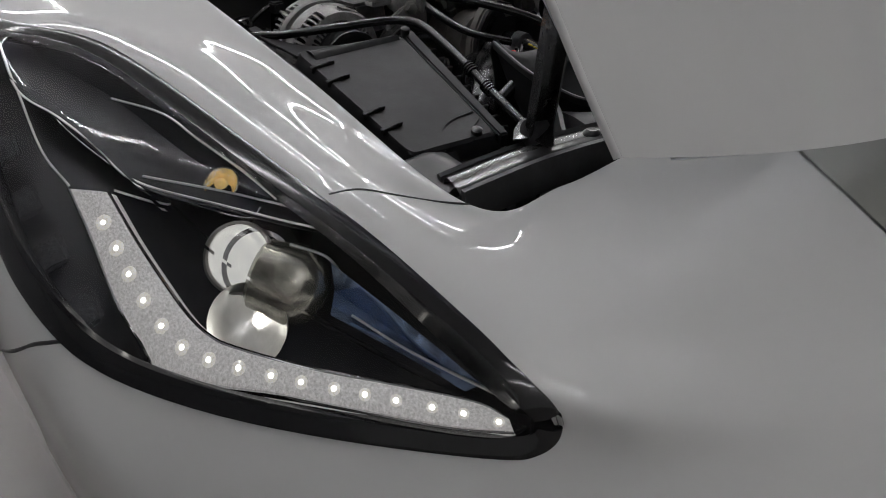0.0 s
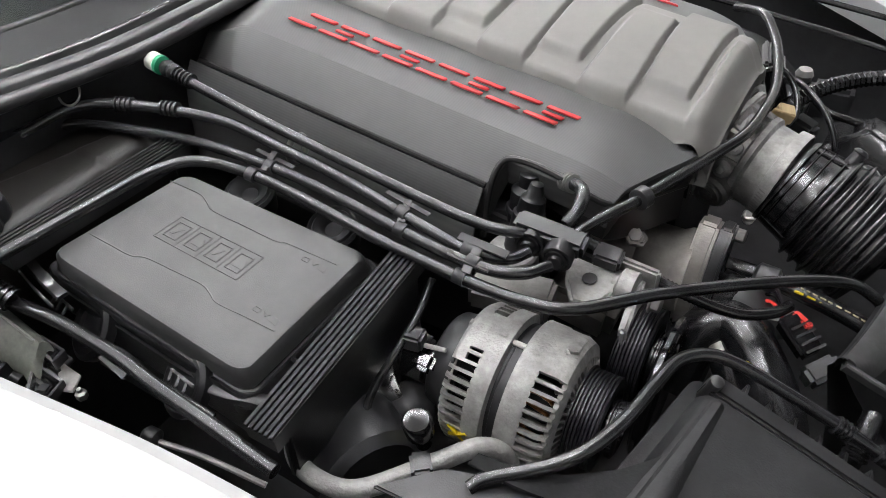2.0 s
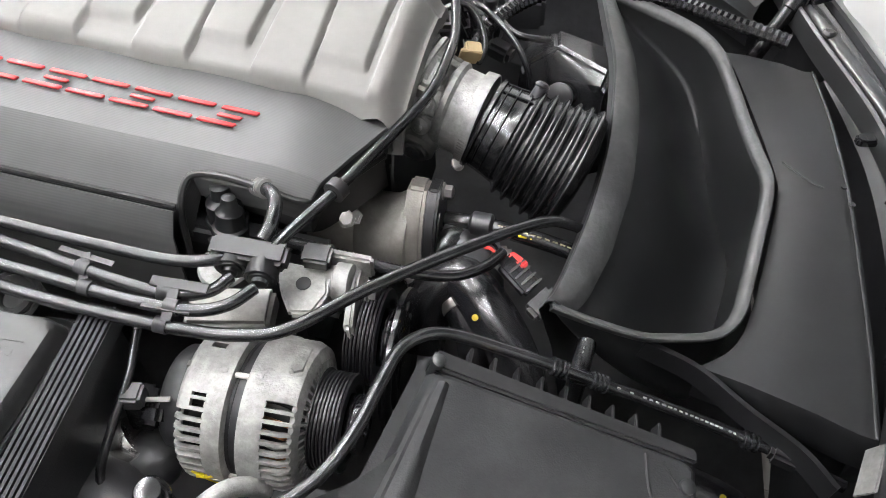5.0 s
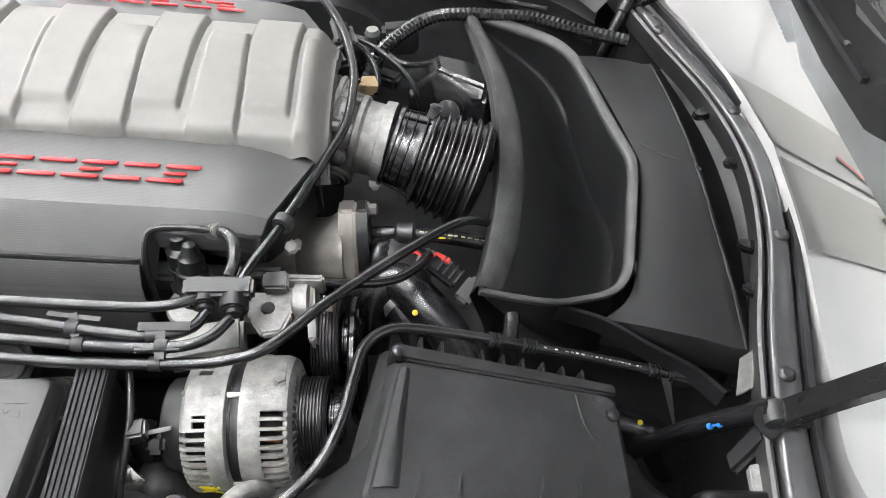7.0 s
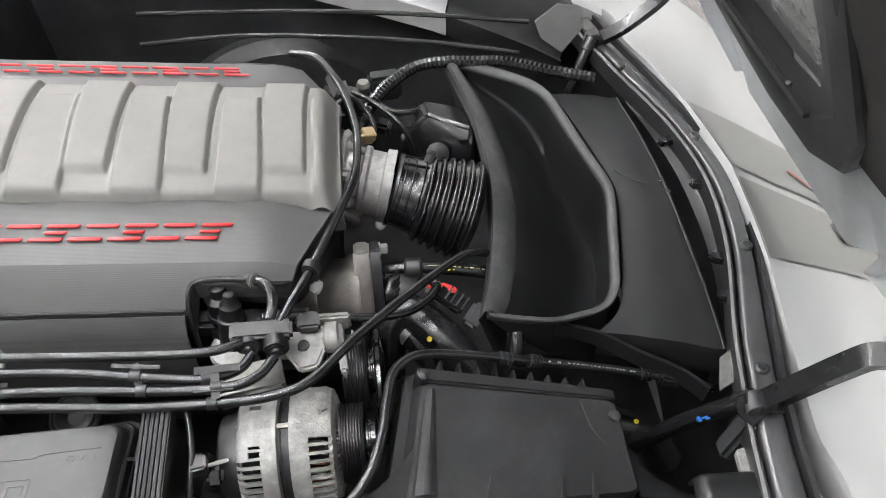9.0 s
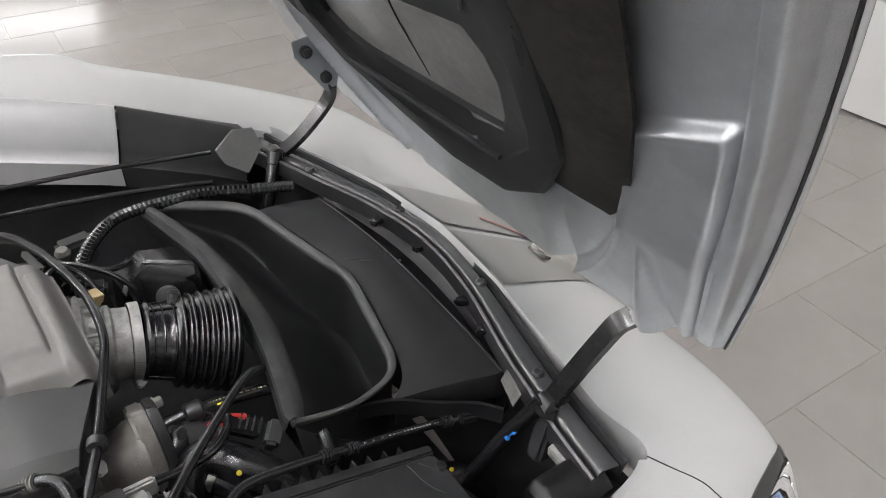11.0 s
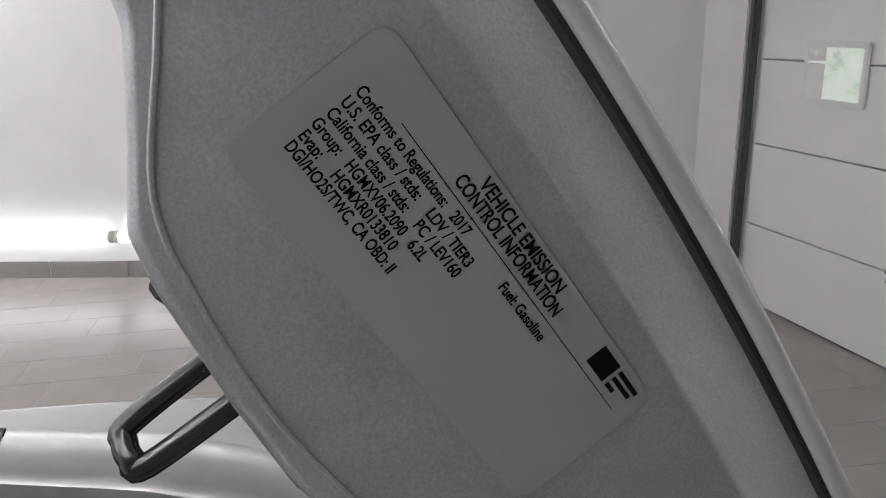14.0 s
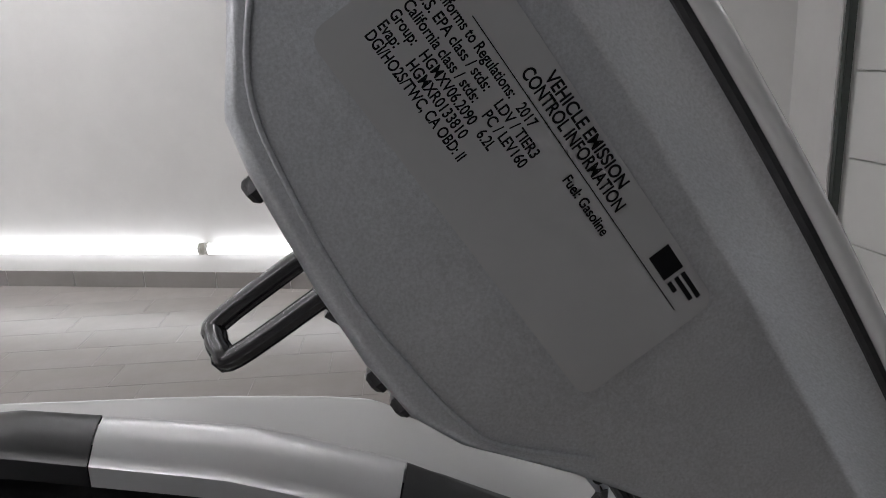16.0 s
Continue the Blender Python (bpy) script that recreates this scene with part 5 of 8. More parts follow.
# ---------------------------------------------------------------- engine block and front of the engine
eng = thing("engine", "dark engine block with aluminium front parts", "engine")
# block and front plates take the bay's shade as their colour
part("block", block((-1.475, EC, 0.66), (0.53, 0.46, 0.34), bevel=0.03), SHADEDARK, eng)
part("front_plate", block((-1.175, EC + 0.04, 0.66), (0.09, 0.30, 0.30), bevel=0.02), SHADEDARK, eng)
part("upper_front", block((-1.145, EC, 0.830), (0.05, 0.24, 0.09), bevel=0.01), SHADEDARK, eng)
part("rail", block((-1.40, 0.79, 0.815), (0.5, 0.03, 0.03), (0, 6.5, 0), 0.006), BLACKPL, eng)

# throttle body
TB = V(-1.052, 1.045, 0.800)
TA = V(1, -0.20, -0.20).normalized()
TS = TA.cross(V(0, 0, 1)).normalized()
TU_ = TS.cross(TA)


def tb_at(d, a, r):
    """Round the throttle's axis: along it, angle in degrees (90 on top, 180 towards the far side), radius."""
    return TB + TA * d + (TS * math.cos(radians(a)) + TU_ * math.sin(radians(a))) * r


tb = thing("throttle_body", "cast aluminium throttle body before the engine cover", "throttle body")
bm = slab([tb_at(-0.062, 45 + 90 * k + d, 0.076 if d else 0.080) for k in range(4) for d in (-9, 0, 9)], TA * 0.011, 0.003)
part("flange", bm, ALU, tb, "square cast flange")
part("gasket", slab([tb_at(-0.068, 45 + 90 * k + d, 0.078) for k in range(4) for d in (-9, 9)], TA * 0.006, 0.001), BLACKPL, tb)
part("barrel", lathe([(-0.052, 0.064), (-0.047, 0.058), (-0.024, 0.055), (-0.021, 0.060), (-0.014, 0.060), (-0.010, 0.0545), (0.012, 0.0540)], TB, TA, 36), ALU, tb)
for k in range(4):
    part("bolt", lathe([(0, 0.0075), (0.010, 0.0075), (0.012, 0.005)], tb_at(-0.051, 45 + 90 * k, 0.068), TA, 6), STEEL, tb)
for a in (20, 58, 95, 130, -18):
    part("web", slab([tb_at(-0.052, a - 2, 0.064), tb_at(-0.052, a + 2, 0.064), tb_at(-0.022, a + 2, 0.060), tb_at(-0.022, a - 2, 0.060)], (tb_at(0, a, 1) - TB) * -0.010, 0.001), ALU, tb)
for a, r in ((10, 0.012), (36, 0.009), (72, 0.010)):
    part("boss", lathe([(-0.022, r), (0.003, r), (0.005, r - 0.003)], tb_at(-0.034, a, 0.064), tb_at(0, a, 1) - TB, 14), ALU, tb)
    part("screw", lathe([(0, 0.005), (0.005, 0.005), (0.006, 0.003)], tb_at(-0.034, a, 0.068), tb_at(0, a, 1) - TB, 6), STEEL, tb)
mot = lathe([(-0.030, 0.026), (0.018, 0.026), (0.022, 0.022)], tb_at(-0.036, -28, 0.052), tb_at(0, -14, 1) - TB, 22)
part("motor_housing", mot, ALUDARK, tb, "dull motor housing")
pd = tb_at(0, -14, 1) - TB
for r0, r1, m in ((0.010, 0.0175, ALUDARK), (0.0, 0.0085, ALUDARK)):
    part("plug", lathe([(0.020, max(r0, 0.001)), (0.026, max(r0, 0.001)), (0.026, r1), (0.020, r1)], tb_at(-0.036, -28, 0.052), pd, 20, caps=False), m, tb)
part("connector", block((-1.056, 1.138, 0.828), (0.022, 0.022, 0.018), (10, 12, 20), 0.002), TAN, tb, "tan plastic connector")
part("connector_lip", block((-1.060, 1.129, 0.826), (0.026, 0.006, 0.022), (10, 12, 20), 0.001), TAN, tb)

clamp = thing("hose_clamp", "steel worm-drive clamp round the intake hose", "clamp")
part("band", lathe([(0.013, 0.0585), (0.013, 0.0600), (0.0145, 0.0602), (0.0265, 0.0610), (0.028, 0.0608), (0.028, 0.0590)], TB, TA, 48, caps=False), ALU, clamp, "bright steel band")
for k in range(11):
    a = -32 + 4.2 * k
    part("band_slot", slab([tb_at(0.0160, a, 0.0612), tb_at(0.0250, a - 1.5, 0.0618), tb_at(0.0250, a - 0.2, 0.0618), tb_at(0.0160, a + 1.3, 0.0612)], (tb_at(0, a, 1) - TB) * 0.0006), ALUDARK, clamp)
part("screw", lathe([(-0.011, 0.0050), (0.004, 0.0050), (0.005, 0.0075), (0.011, 0.0075), (0.012, 0.005)], tb_at(0.021, -42, 0.065), tb_at(0, -132, 1) - TB, 12), STEEL, clamp)
part("housing", block(tb_at(0.021, -38, 0.063), (0.016, 0.012, 0.014), (40, 10, 10), 0.002), STEEL, clamp)

# ribbed intake hose
BA = V(1, -0.22, -0.33).normalized()
BS = BA.cross(V(0, 0, 1)).normalized()
BU = BS.cross(BA)


def bel(d, a, r):
    return TB + BA * d + (BS * math.cos(radians(a)) + BU * math.sin(radians(a))) * r


hose = thing("intake_hose", "black ribbed rubber intake hose", "intake hose")
prof = [(0.026, 0.0540), (0.029, 0.0620), (0.034, 0.0625), (0.0355, 0.0570), (0.060, 0.0600), (0.074, 0.0625)]
for k in range(6):
    x, r = 0.0820 + 0.0152 * k, 0.0735 + 0.0024 * k
    prof += [(x - 0.0058, r - 0.0085), (x - 0.0036, r - 0.0062), (x - 0.0018, r - 0.0016), (x - 0.0006, r - 0.0002), (x + 0.0010, r - 0.0002), (x + 0.0022, r - 0.0016), (x + 0.0040, r - 0.0062)]
prof += [(0.168, 0.076), (0.175, 0.050)]
part("bellows", lathe(prof, TB, BA, 56, caps=False), GLOSSRUB, hose, angle=80)
for d, r in ((0.041, 0.0585), (0.054, 0.0605), (0.070, 0.0630)):
    part("rib_band", sweep(bmesh.new(), [bel(d, -20 + 150 * k / 30, r) for k in range(31)], circle(0.0014, 6)), BLACKGLOSS, hose)
for a in (-20, 96, 130):
    part("rib", tube([bel(0.036, a, 0.0585), bel(0.054, a, 0.0607), bel(0.074, a, 0.0640)], 0.0014, 6, 0), BLACKGLOSS, hose)
part("nipple", lathe([(-0.004, 0.009), (0.012, 0.008), (0.014, 0.010), (0.018, 0.006)], bel(0.074, 118, 0.064), bel(0, 118, 1) - TB, 14), BLACKPL, hose)

# water pump and thermostat housing
wp = thing("water_pump", "cast aluminium water pump housing with bolted flange", "water pump")
part("neck", lathe([(-0.15, 0.050), (-0.10, 0.047), (-0.070, 0.046), (-0.066, 0.043), (-0.060, 0.046), (-0.026, 0.048), (-0.016, 0.054), (0, 0.054)], (-1.085, 0.895, 0.722), (1, -0.05, 0), 32), PUMP, wp)
fl = [V(-1.092, 0.895 + y, 0.724 + z) for y, z in ((0.006, 0.074), (0.036, 0.066), (0.046, 0.038), (0.044, -0.010), (0.020, -0.052), (-0.010, -0.074), (-0.038, -0.064), (-0.044, -0.030), (-0.042, 0.012), (-0.020, 0.054))]
part("flange", slab(fl, V(0.024, -0.001, 0), 0.004), PUMP, wp, "thick cast flange")
part("back_flange", slab([p + V(0.025, 0, 0) for p in fl], V(0.015, -0.001, 0), 0.003), BLACKPL, wp, "black outlet flange")
for dy, dz in ((0.024, 0.056), (-0.022, -0.056)):
    part("bolt", lathe([(0, 0.0115), (0.002, 0.0115), (0.003, 0.0085), (0.012, 0.0085), (0.014, 0.005)], (-1.053, 0.895 + dy, 0.724 + dz), (1, 0, 0), 6), STEEL, wp, "bright hexagon bolt")
part("outlet", tube([V(-1.050, 0.893, 0.715), V(-1.020, 0.890, 0.712), V(-0.998, 0.880, 0.692), V(-0.990, 0.868, 0.650)], 0.026, 18, 5), BLACKSATIN, wp, "black bent outlet")
part("label_plate", slab([V(-1.0515, 0.868, 0.752), V(-1.0515, 0.884, 0.776), V(-1.0515, 0.892, 0.770), V(-1.0515, 0.876, 0.746)], (0.001, 0, 0)), BLACKGLOSS, wp)
part("bracket", block((-1.190, 0.840, 0.690), (0.09, 0.10, 0.06), (10, 8, 0), 0.012), PUMP, wp)
for y, z in ((0.842, 0.792), (0.865, 0.772)):
    part("bolt", lathe([(-0.02, 0.007), (0, 0.007), (0.001, 0.011), (0.003, 0.011), (0.004, 0.008), (0.010, 0.008)], (-1.150, y, z), (0.2, -0.5, 0.8), 6), STEEL, wp)


def pulley(o, r, width, mat, label, ribs=6, name="pulley"):
    t = thing(name, label, "pulley")
    pr = [(0, r * 0.5), (0.001, r + 0.002), (0.0025, r + 0.002)]
    n, p = ribs, (width - 0.006) / ribs
    for k in range(n):
        x = 0.003 + k * p
        pr += [(x, r - 0.0022), (x + p * 0.25, r), (x + p * 0.70, r), (x + p * 0.95, r - 0.0022)]
    pr += [(width - 0.002, r + 0.001), (width, r), (width + 0.001, r * 0.80), (width - 0.004, r * 0.70), (width - 0.003, r * 0.45)]
    part("wheel", lathe(pr, o, (1, 0, 0), 56), mat, t, angle=25)
    part("hub", lathe([(width - 0.006, r * 0.60), (width + 0.004, r * 0.60), (width + 0.005, r * 0.56), (width + 0.007, r * 0.56), (width + 0.008, r * 0.60), (width + 0.014, r * 0.60), (width + 0.016, r * 0.50), (width + 0.016, r * 0.25), (width + 0.010, r * 0.22)], o, (1, 0, 0), 32), BLACKGLOSS, t, "turned glossy hub")
    return t


pulley(V(-1.121, 0.626, 0.729), 0.050, 0.032, COVERPL, "black ribbed alternator pulley under its belt", 7)
pulley(V(-1.116, 0.738, 0.722), 0.055, 0.034, COVERPL, "black ribbed idler pulley", 7)
back = thing("pulley_guard", "black round cover disc beside the idler pulley", "guard")
part("disc", lathe([(0, 0.080), (0.003, 0.084), (0.008, 0.084), (0.012, 0.076), (0.010, 0.060), (0.013, 0.056), (0.013, 0.020)], (-1.072, 0.738, 0.682), (1, 0, 0), 40), BLACKGLOSS, back)

# ---------------------------------------------------------------- alternator
alt = thing("alternator", "cast aluminium alternator with slotted housings and dark core", "alternator")
AO = V(-1.252, 0.624, 0.729)
AR = 0.0715
AX = 0.92            # share of the lengths along the axis
part("core", lathe([(x * AX, r) for x, r in ((0.054, AR - 0.005), (0.056, AR - 0.0015), (0.068, AR - 0.0015), (0.0684, AR - 0.0022), (0.0688, AR - 0.0015), (0.088, AR - 0.0015), (0.090, AR - 0.005))], AO, (1, 0, 0), 56), STATOR, alt, "dark laminated core")
part("rotor", lathe([(0.006, AR - 0.020), (0.127, AR - 0.022)], AO, (1, 0, 0), 40), SHADEDARK, alt)


def al(x, a, r=0.0):
    """On the alternator's barrel: along the axis, degrees round it (90 on top, 180 towards the wing), above the shell."""
    return AO + V(x * AX, (AR + r) * math.cos(radians(a)), (AR + r) * math.sin(radians(a)))


for k in range(30):
    a = 12 * k + 4
    if 92 < a < 215:
        part("winding", tube([al(0.100, a, -0.016), al(0.110, a, -0.010), al(0.124, a + 2, -0.010), al(0.126, a + 4, -0.016)], 0.0024, 6, 4), COPPER if k % 3 else STEEL, alt, "copper winding loop")
        part("coil_end", tube([al(0.020, a, -0.012), al(0.028, a, -0.009), al(0.042, a + 3, -0.010)], 0.0024, 6, 4), BLACKGLOSS, alt)


def slotted(prof, cuts, n=46):
    """A turned shell (x, radius) with rows of windows; cuts: stations and the degrees between which they are open."""
    bm = bmesh.new()
    N = n * 6
    vs = [[bm.verts.new(AO + V(x * AX, r * math.cos(2 * math.pi * k / N), r * math.sin(2 * math.pi * k / N))) for k in range(N)] for x, r in prof]
    for i in range(len(prof) - 1):
        for k in range(N):
            ang = 360 * k / N
            if k % 6 in (0, 1, 2, 3) and any(s0 <= i < s1 and lo <= ang <= hi for s0, s1, lo, hi in cuts):
                continue
            bm.faces.new((vs[i][k], vs[i][(k + 1) % N], vs[i + 1][(k + 1) % N], vs[i + 1][k]))
    bmesh.ops.delete(bm, geom=[w for w in bm.verts if not w.link_faces], context="VERTS")
    bmesh.ops.recalc_face_normals(bm, faces=bm.faces)
    return thicken(bm, -0.006)


rear = part("rear_housing", slotted([(0.012, 0.045), (0.014, AR - 0.008), (0.016, AR - 0.002), (0.019, AR), (0.026, AR), (0.045, AR), (0.047, AR + 0.0015), (0.0575, AR + 0.0015), (0.0585, AR - 0.006)], ((4, 5, 48, 76), (4, 5, 112, 160), (1, 4, 124, 200), (4, 5, 160, 200))), ALU, alt, "cast aluminium rear housing with slots", angle=40)
front = part("front_housing", slotted([(0.0850, AR - 0.006), (0.0860, AR + 0.0015), (0.100, AR + 0.0015), (0.103, AR), (0.124, AR), (0.131, AR - 0.003), (0.135, AR - 0.012), (0.139, 0.044), (0.140, 0.028)], ((3, 5, 108, 200), (6, 7, 0, 360))), ALU, alt, "cast aluminium front housing with slots", angle=40)
for house, x in ((rear, 0.048), (front, 0.084)):
    for a in (94, 187, 300):
        d = V(0, math.cos(radians(a)), math.sin(radians(a)))
        part("ear", block(AO + V(x, 0, 0) + d * (AR + 0.002), (0.014, 0.012, 0.012), (a, 0, 0), 0.003), ALU, house)
part("lug", slab([al(0.108, 52, 0.001), al(0.134, 52, -0.002), al(0.136, 84, -0.003), al(0.124, 92, 0.001), al(0.116, 84, 0.001)], V(0, 0.001, 0.010), 0.004), ALU, front, "raised mounting lug")
part("cast_line", tube([al(0.0985, 70 + 5 * k, 0.0018) for k in range(5)], 0.0009, 5, 0), ALU, front)
for a in (94, 187):
    part("through_bolt", tube([al(0.055, a, 0.001), al(0.088, a, 0.001)], 0.0030, 8, 0), WHITEPL, alt, "pale through bolt")
part("nut", lathe([(-0.008, 0.0055), (0.0, 0.0055), (0.002, 0.004)], al(0.018, 92, -0.001), (1, 0, 0), 6), STEEL, alt)
part("mark_plate", slab([al(0.022, 196, 0.001), al(0.052, 196, 0.002), al(0.052, 206, 0.002), al(0.022, 206, 0.001)], V(0, -0.003, -0.001), 0.001), ALUDARK, alt)
for a0, a1 in ((180, 194), (194, 180)):
    part("paint_mark", tube([al(0.026, a0, 0.0050), al(0.038, (a0 + a1) / 2, 0.0060), al(0.050, a1, 0.0065)], 0.0024, 6, 4), YELLOW, alt, "yellow paint stroke")
part("rear_cap", lathe([(-0.022, 0.030), (-0.020, 0.050), (-0.016, 0.054), (0.002, 0.056), (0.004, 0.064), (0.010, 0.065), (0.013, 0.060)], AO, (1, 0, 0), 40), BLACKSATIN, alt, "black rear cap")
part("terminal", block(AO + V(-0.022, -0.040, 0.030), (0.022, 0.022, 0.026), (30, 0, 0), 0.005), BLACKGLOSS, alt)
part("tab", block(AO + V(-0.016, -0.034, 0.050), (0.026, 0.005, 0.004), (30, 0, 12), 0.001), ALUDARK, alt)

# cast bracket over the alternator
br = thing("engine_bracket", "cast aluminium bracket on the engine's front", "bracket")
part("plate", slab([V(-1.196, 0.752, 0.818), V(-1.140, 0.750, 0.815), V(-1.132, 0.722, 0.812), V(-1.142, 0.698, 0.808), V(-1.166, 0.694, 0.808), V(-1.182, 0.716, 0.812)], (0, 0, -0.012), 0.003), ALU, br)
part("hole", lathe([(0, 0.008), (0.001, 0.008)], (-1.160, 0.728, 0.8135), (0, -0.1, 1), 16), SHADEDARK, br)
part("arm", slab([V(-1.172, 0.776, 0.822), V(-1.098, 0.778, 0.815), V(-1.098, 0.768, 0.815), V(-1.172, 0.765, 0.822)], (0, 0, -0.030), 0.003), ALU, br)
part("cheek", slab([V(-1.122, 0.786, 0.806), V(-1.118, 0.735, 0.798), V(-1.116, 0.705, 0.780), V(-1.112, 0.700, 0.730), V(-1.120, 0.790, 0.730)], (0.010, 0, 0), 0.003), ALU, br)
part("lug", lathe([(-0.034, 0.016), (-0.012, 0.017), (-0.010, 0.021), (0.006, 0.021), (0.007, 0.017)], (-1.122, 0.748, 0.799), (1, 0, 0), 24), ALU, br)
part("bolt", lathe([(0, 0.0125), (0.002, 0.0125), (0.003, 0.0095), (0.011, 0.0095), (0.013, 0.006)], (-1.097, 0.742, 0.799), (1, 0, 0), 6), STEEL, br, "bright hexagon bolt")
part("block", block((-1.152, 0.756, 0.826), (0.030, 0.024, 0.018), (8, 4, 4), 0.003), BLACKPL, br, "black rubber block")
part("bolt", lathe([(-0.004, 0.013), (0.0, 0.013), (0.001, 0.009), (0.010, 0.009), (0.012, 0.005)], (-1.196, 0.772, 0.820), (0, -0.15, 1), 6), ALUDARK, br)
mk = thing("paint_dot", "small teal paint dot on the flange", "paint mark")
part("dot", lathe([(0, 0.003), (0.001, 0.003)], (-1.0535, 0.884, 0.765), (1, 0, 0.1), 10), GREEN, mk)

sen = thing("coil_sensor", "black glossy sensor standing in the cover's notch", "sensor")
part("body", lathe([(-0.07, 0.026), (-0.035, 0.026), (-0.030, 0.021), (0.010, 0.019), (0.016, 0.012), (0.030, 0.011), (0.032, 0.004)], (-1.267, 0.794, 0.838), (0.0, 0.12, 1), 24), COVERPL, sen)
part("rib", lathe([(-0.020, 0.022), (-0.018, 0.0235), (-0.014, 0.0235), (-0.012, 0.022)], (-1.267, 0.794, 0.838), (0.0, 0.12, 1), 24), BLACKPL, sen)
bos = thing("head_boss", "machined aluminium boss on the cylinder head", "boss")
part("boss", lathe([(-0.06, 0.030), (0.0, 0.030), (0.003, 0.027)], (-1.262, 0.752, 0.790), (0, -0.1, 1), 28), ALU, bos)
part("plate", block((-1.235, 0.700, 0.780), (0.09, 0.05, 0.03), (0, 0, 10), 0.005), ALUDARK, bos)

# ---------------------------------------------------------------- fuse box
fuse = thing("fuse_box", "dark grey fuse box with embossed lid", "fuse box")
FT, FR, FL, FB = V(-1.603, 0.603, 0.876), V(-1.372, 0.630, 0.832), V(-1.646, 0.444, 0.857), V(-1.388, 0.444, 0.813)


def fz(a, b):
    """Lid plane: a along (from the left edge to the right), b across (from near to far)."""
    return FL.lerp(FB, a).lerp(FT.lerp(FR, a), b)


fn = (FB - FL).cross(FT - FL).normalized()
if fn.z < 0:
    fn = -fn


def lid_ring(inset, lift, n=6):
    out = []
    for ca, cb, st in ((1, 1, 0), (0, 1, 90), (0, 0, 180), (1, 0, 270)):
        r = 0.07
        for k in range(n):
            t = radians(st + 90 * k / (n - 1))
            a = (ca - (r if ca else -r)) + r * math.cos(t)
            b = (cb - (r if cb else -r)) + r * math.sin(t)
            a2 = 0.5 + (a - 0.5) * (1 - inset)
            b2 = 0.5 + (b - 0.5) * (1 - inset * 1.35)
            out.append(fz(a2, b2) + fn * lift)
    return out + out[:1]


bm = grid([lid_ring(-0.030, -0.027), lid_ring(-0.022, -0.023), lid_ring(-0.012, -0.016), lid_ring(0.0, -0.006), lid_ring(0.025, -0.001), lid_ring(0.05, 0.0), lid_ring(0.15, 0.0), lid_ring(0.3, 0.0), lid_ring(0.45, 0.0), lid_ring(0.6, 0.0), lid_ring(0.72, 0.0)])
top = [bm.verts.new(p) for p in lid_ring(0.72, 0.0)[:-1]]
bm.faces.new(top)
bmesh.ops.remove_doubles(bm, verts=bm.verts, dist=0.0002)
lid = part("lid", bm, FUSEPL, fuse, "dark grey grained lid", angle=35)
part("lid_rim", grid([lid_ring(-0.10, -0.060), lid_ring(-0.092, -0.036), lid_ring(-0.086, -0.030), lid_ring(-0.075, -0.028), lid_ring(-0.045, -0.031), lid_ring(-0.028, -0.030)]), BLACKPL, fuse, "black stepped rim below the lid", angle=35)
part("seal", grid([lid_ring(-0.13, -0.10), lid_ring(-0.135, -0.050), lid_ring(-0.125, -0.040), lid_ring(-0.10, -0.042)]), BLACKPL, fuse, "black lower tray")


def emb(pts, r=0.0008, lift=0.0):
    """Raised moulded line with square corners."""
    bm = bmesh.new()
    for p, q in zip(pts, pts[1:]):
        tube([fz(*p) + fn * lift, fz(*q) + fn * lift], r * 1.2, 6, 0, bm)
    part("embossed_line", bm, FUSEPL, lid)


def rect_ab(a0, a1, b0, b1):
    return [(a0, b1), (a1, b1), (a1, b0), (a0, b0), (a0, b1)]


def bend(pts):
    return [tuple(p)[:2] for p in spline([V(a, b, 0) for a, b in pts], 5)]


emb(bend([(0.007, 0.875), (0.12, 0.880), (0.181, 0.876), (0.24, 0.840), (0.296, 0.806), (0.46, 0.804), (0.632, 0.803), (0.67, 0.822), (0.80, 0.830), (0.93, 0.835)]), 0.0007)
emb(bend([(0.029, 0.251), (0.14, 0.256), (0.249, 0.262), (0.305, 0.300), (0.44, 0.315), (0.573, 0.327), (0.630, 0.305), (0.689, 0.275), (0.82, 0.288), (0.953, 0.299)]), 0.0007)
emb(rect_ab(0.225, 0.660, 0.455, 0.665), 0.0007)
for k in range(4):
    a0 = 0.225 + 0.435 * k / 4
    if k:
        emb([(a0, 0.455), (a0, 0.665)], 0.0005)
    emb(rect_ab(a0 + 0.022, a0 + 0.087, 0.495, 0.625), 0.0008)
    part("raised_mark", slab([fz(a0 + 0.034, 0.525), fz(a0 + 0.034 + 0.04 * (k % 2 + 0.4), 0.525), fz(a0 + 0.074, 0.590), fz(a0 + 0.046, 0.600)], fn * 0.0006, 0.0002, None, 1), FUSEPL, lid)
for a0, b0 in ((0.790, 0.765), (0.815, 0.345)):
    emb(rect_ab(a0, a0 + 0.030, b0, b0 + 0.028), 0.0006)
    emb([(a0 + 0.045, b0 + 0.03), (a0 + 0.060, b0), (a0 + 0.075, b0 + 0.025)], 0.0007)
    part("raised_mark", slab([fz(a0 + 0.085, b0 - 0.01), fz(a0 + 0.125, b0 - 0.02), fz(a0 + 0.120, b0 + 0.02), fz(a0 + 0.090, b0 + 0.025)], fn * 0.0006, 0.0002, None, 1), FUSEPL, lid)
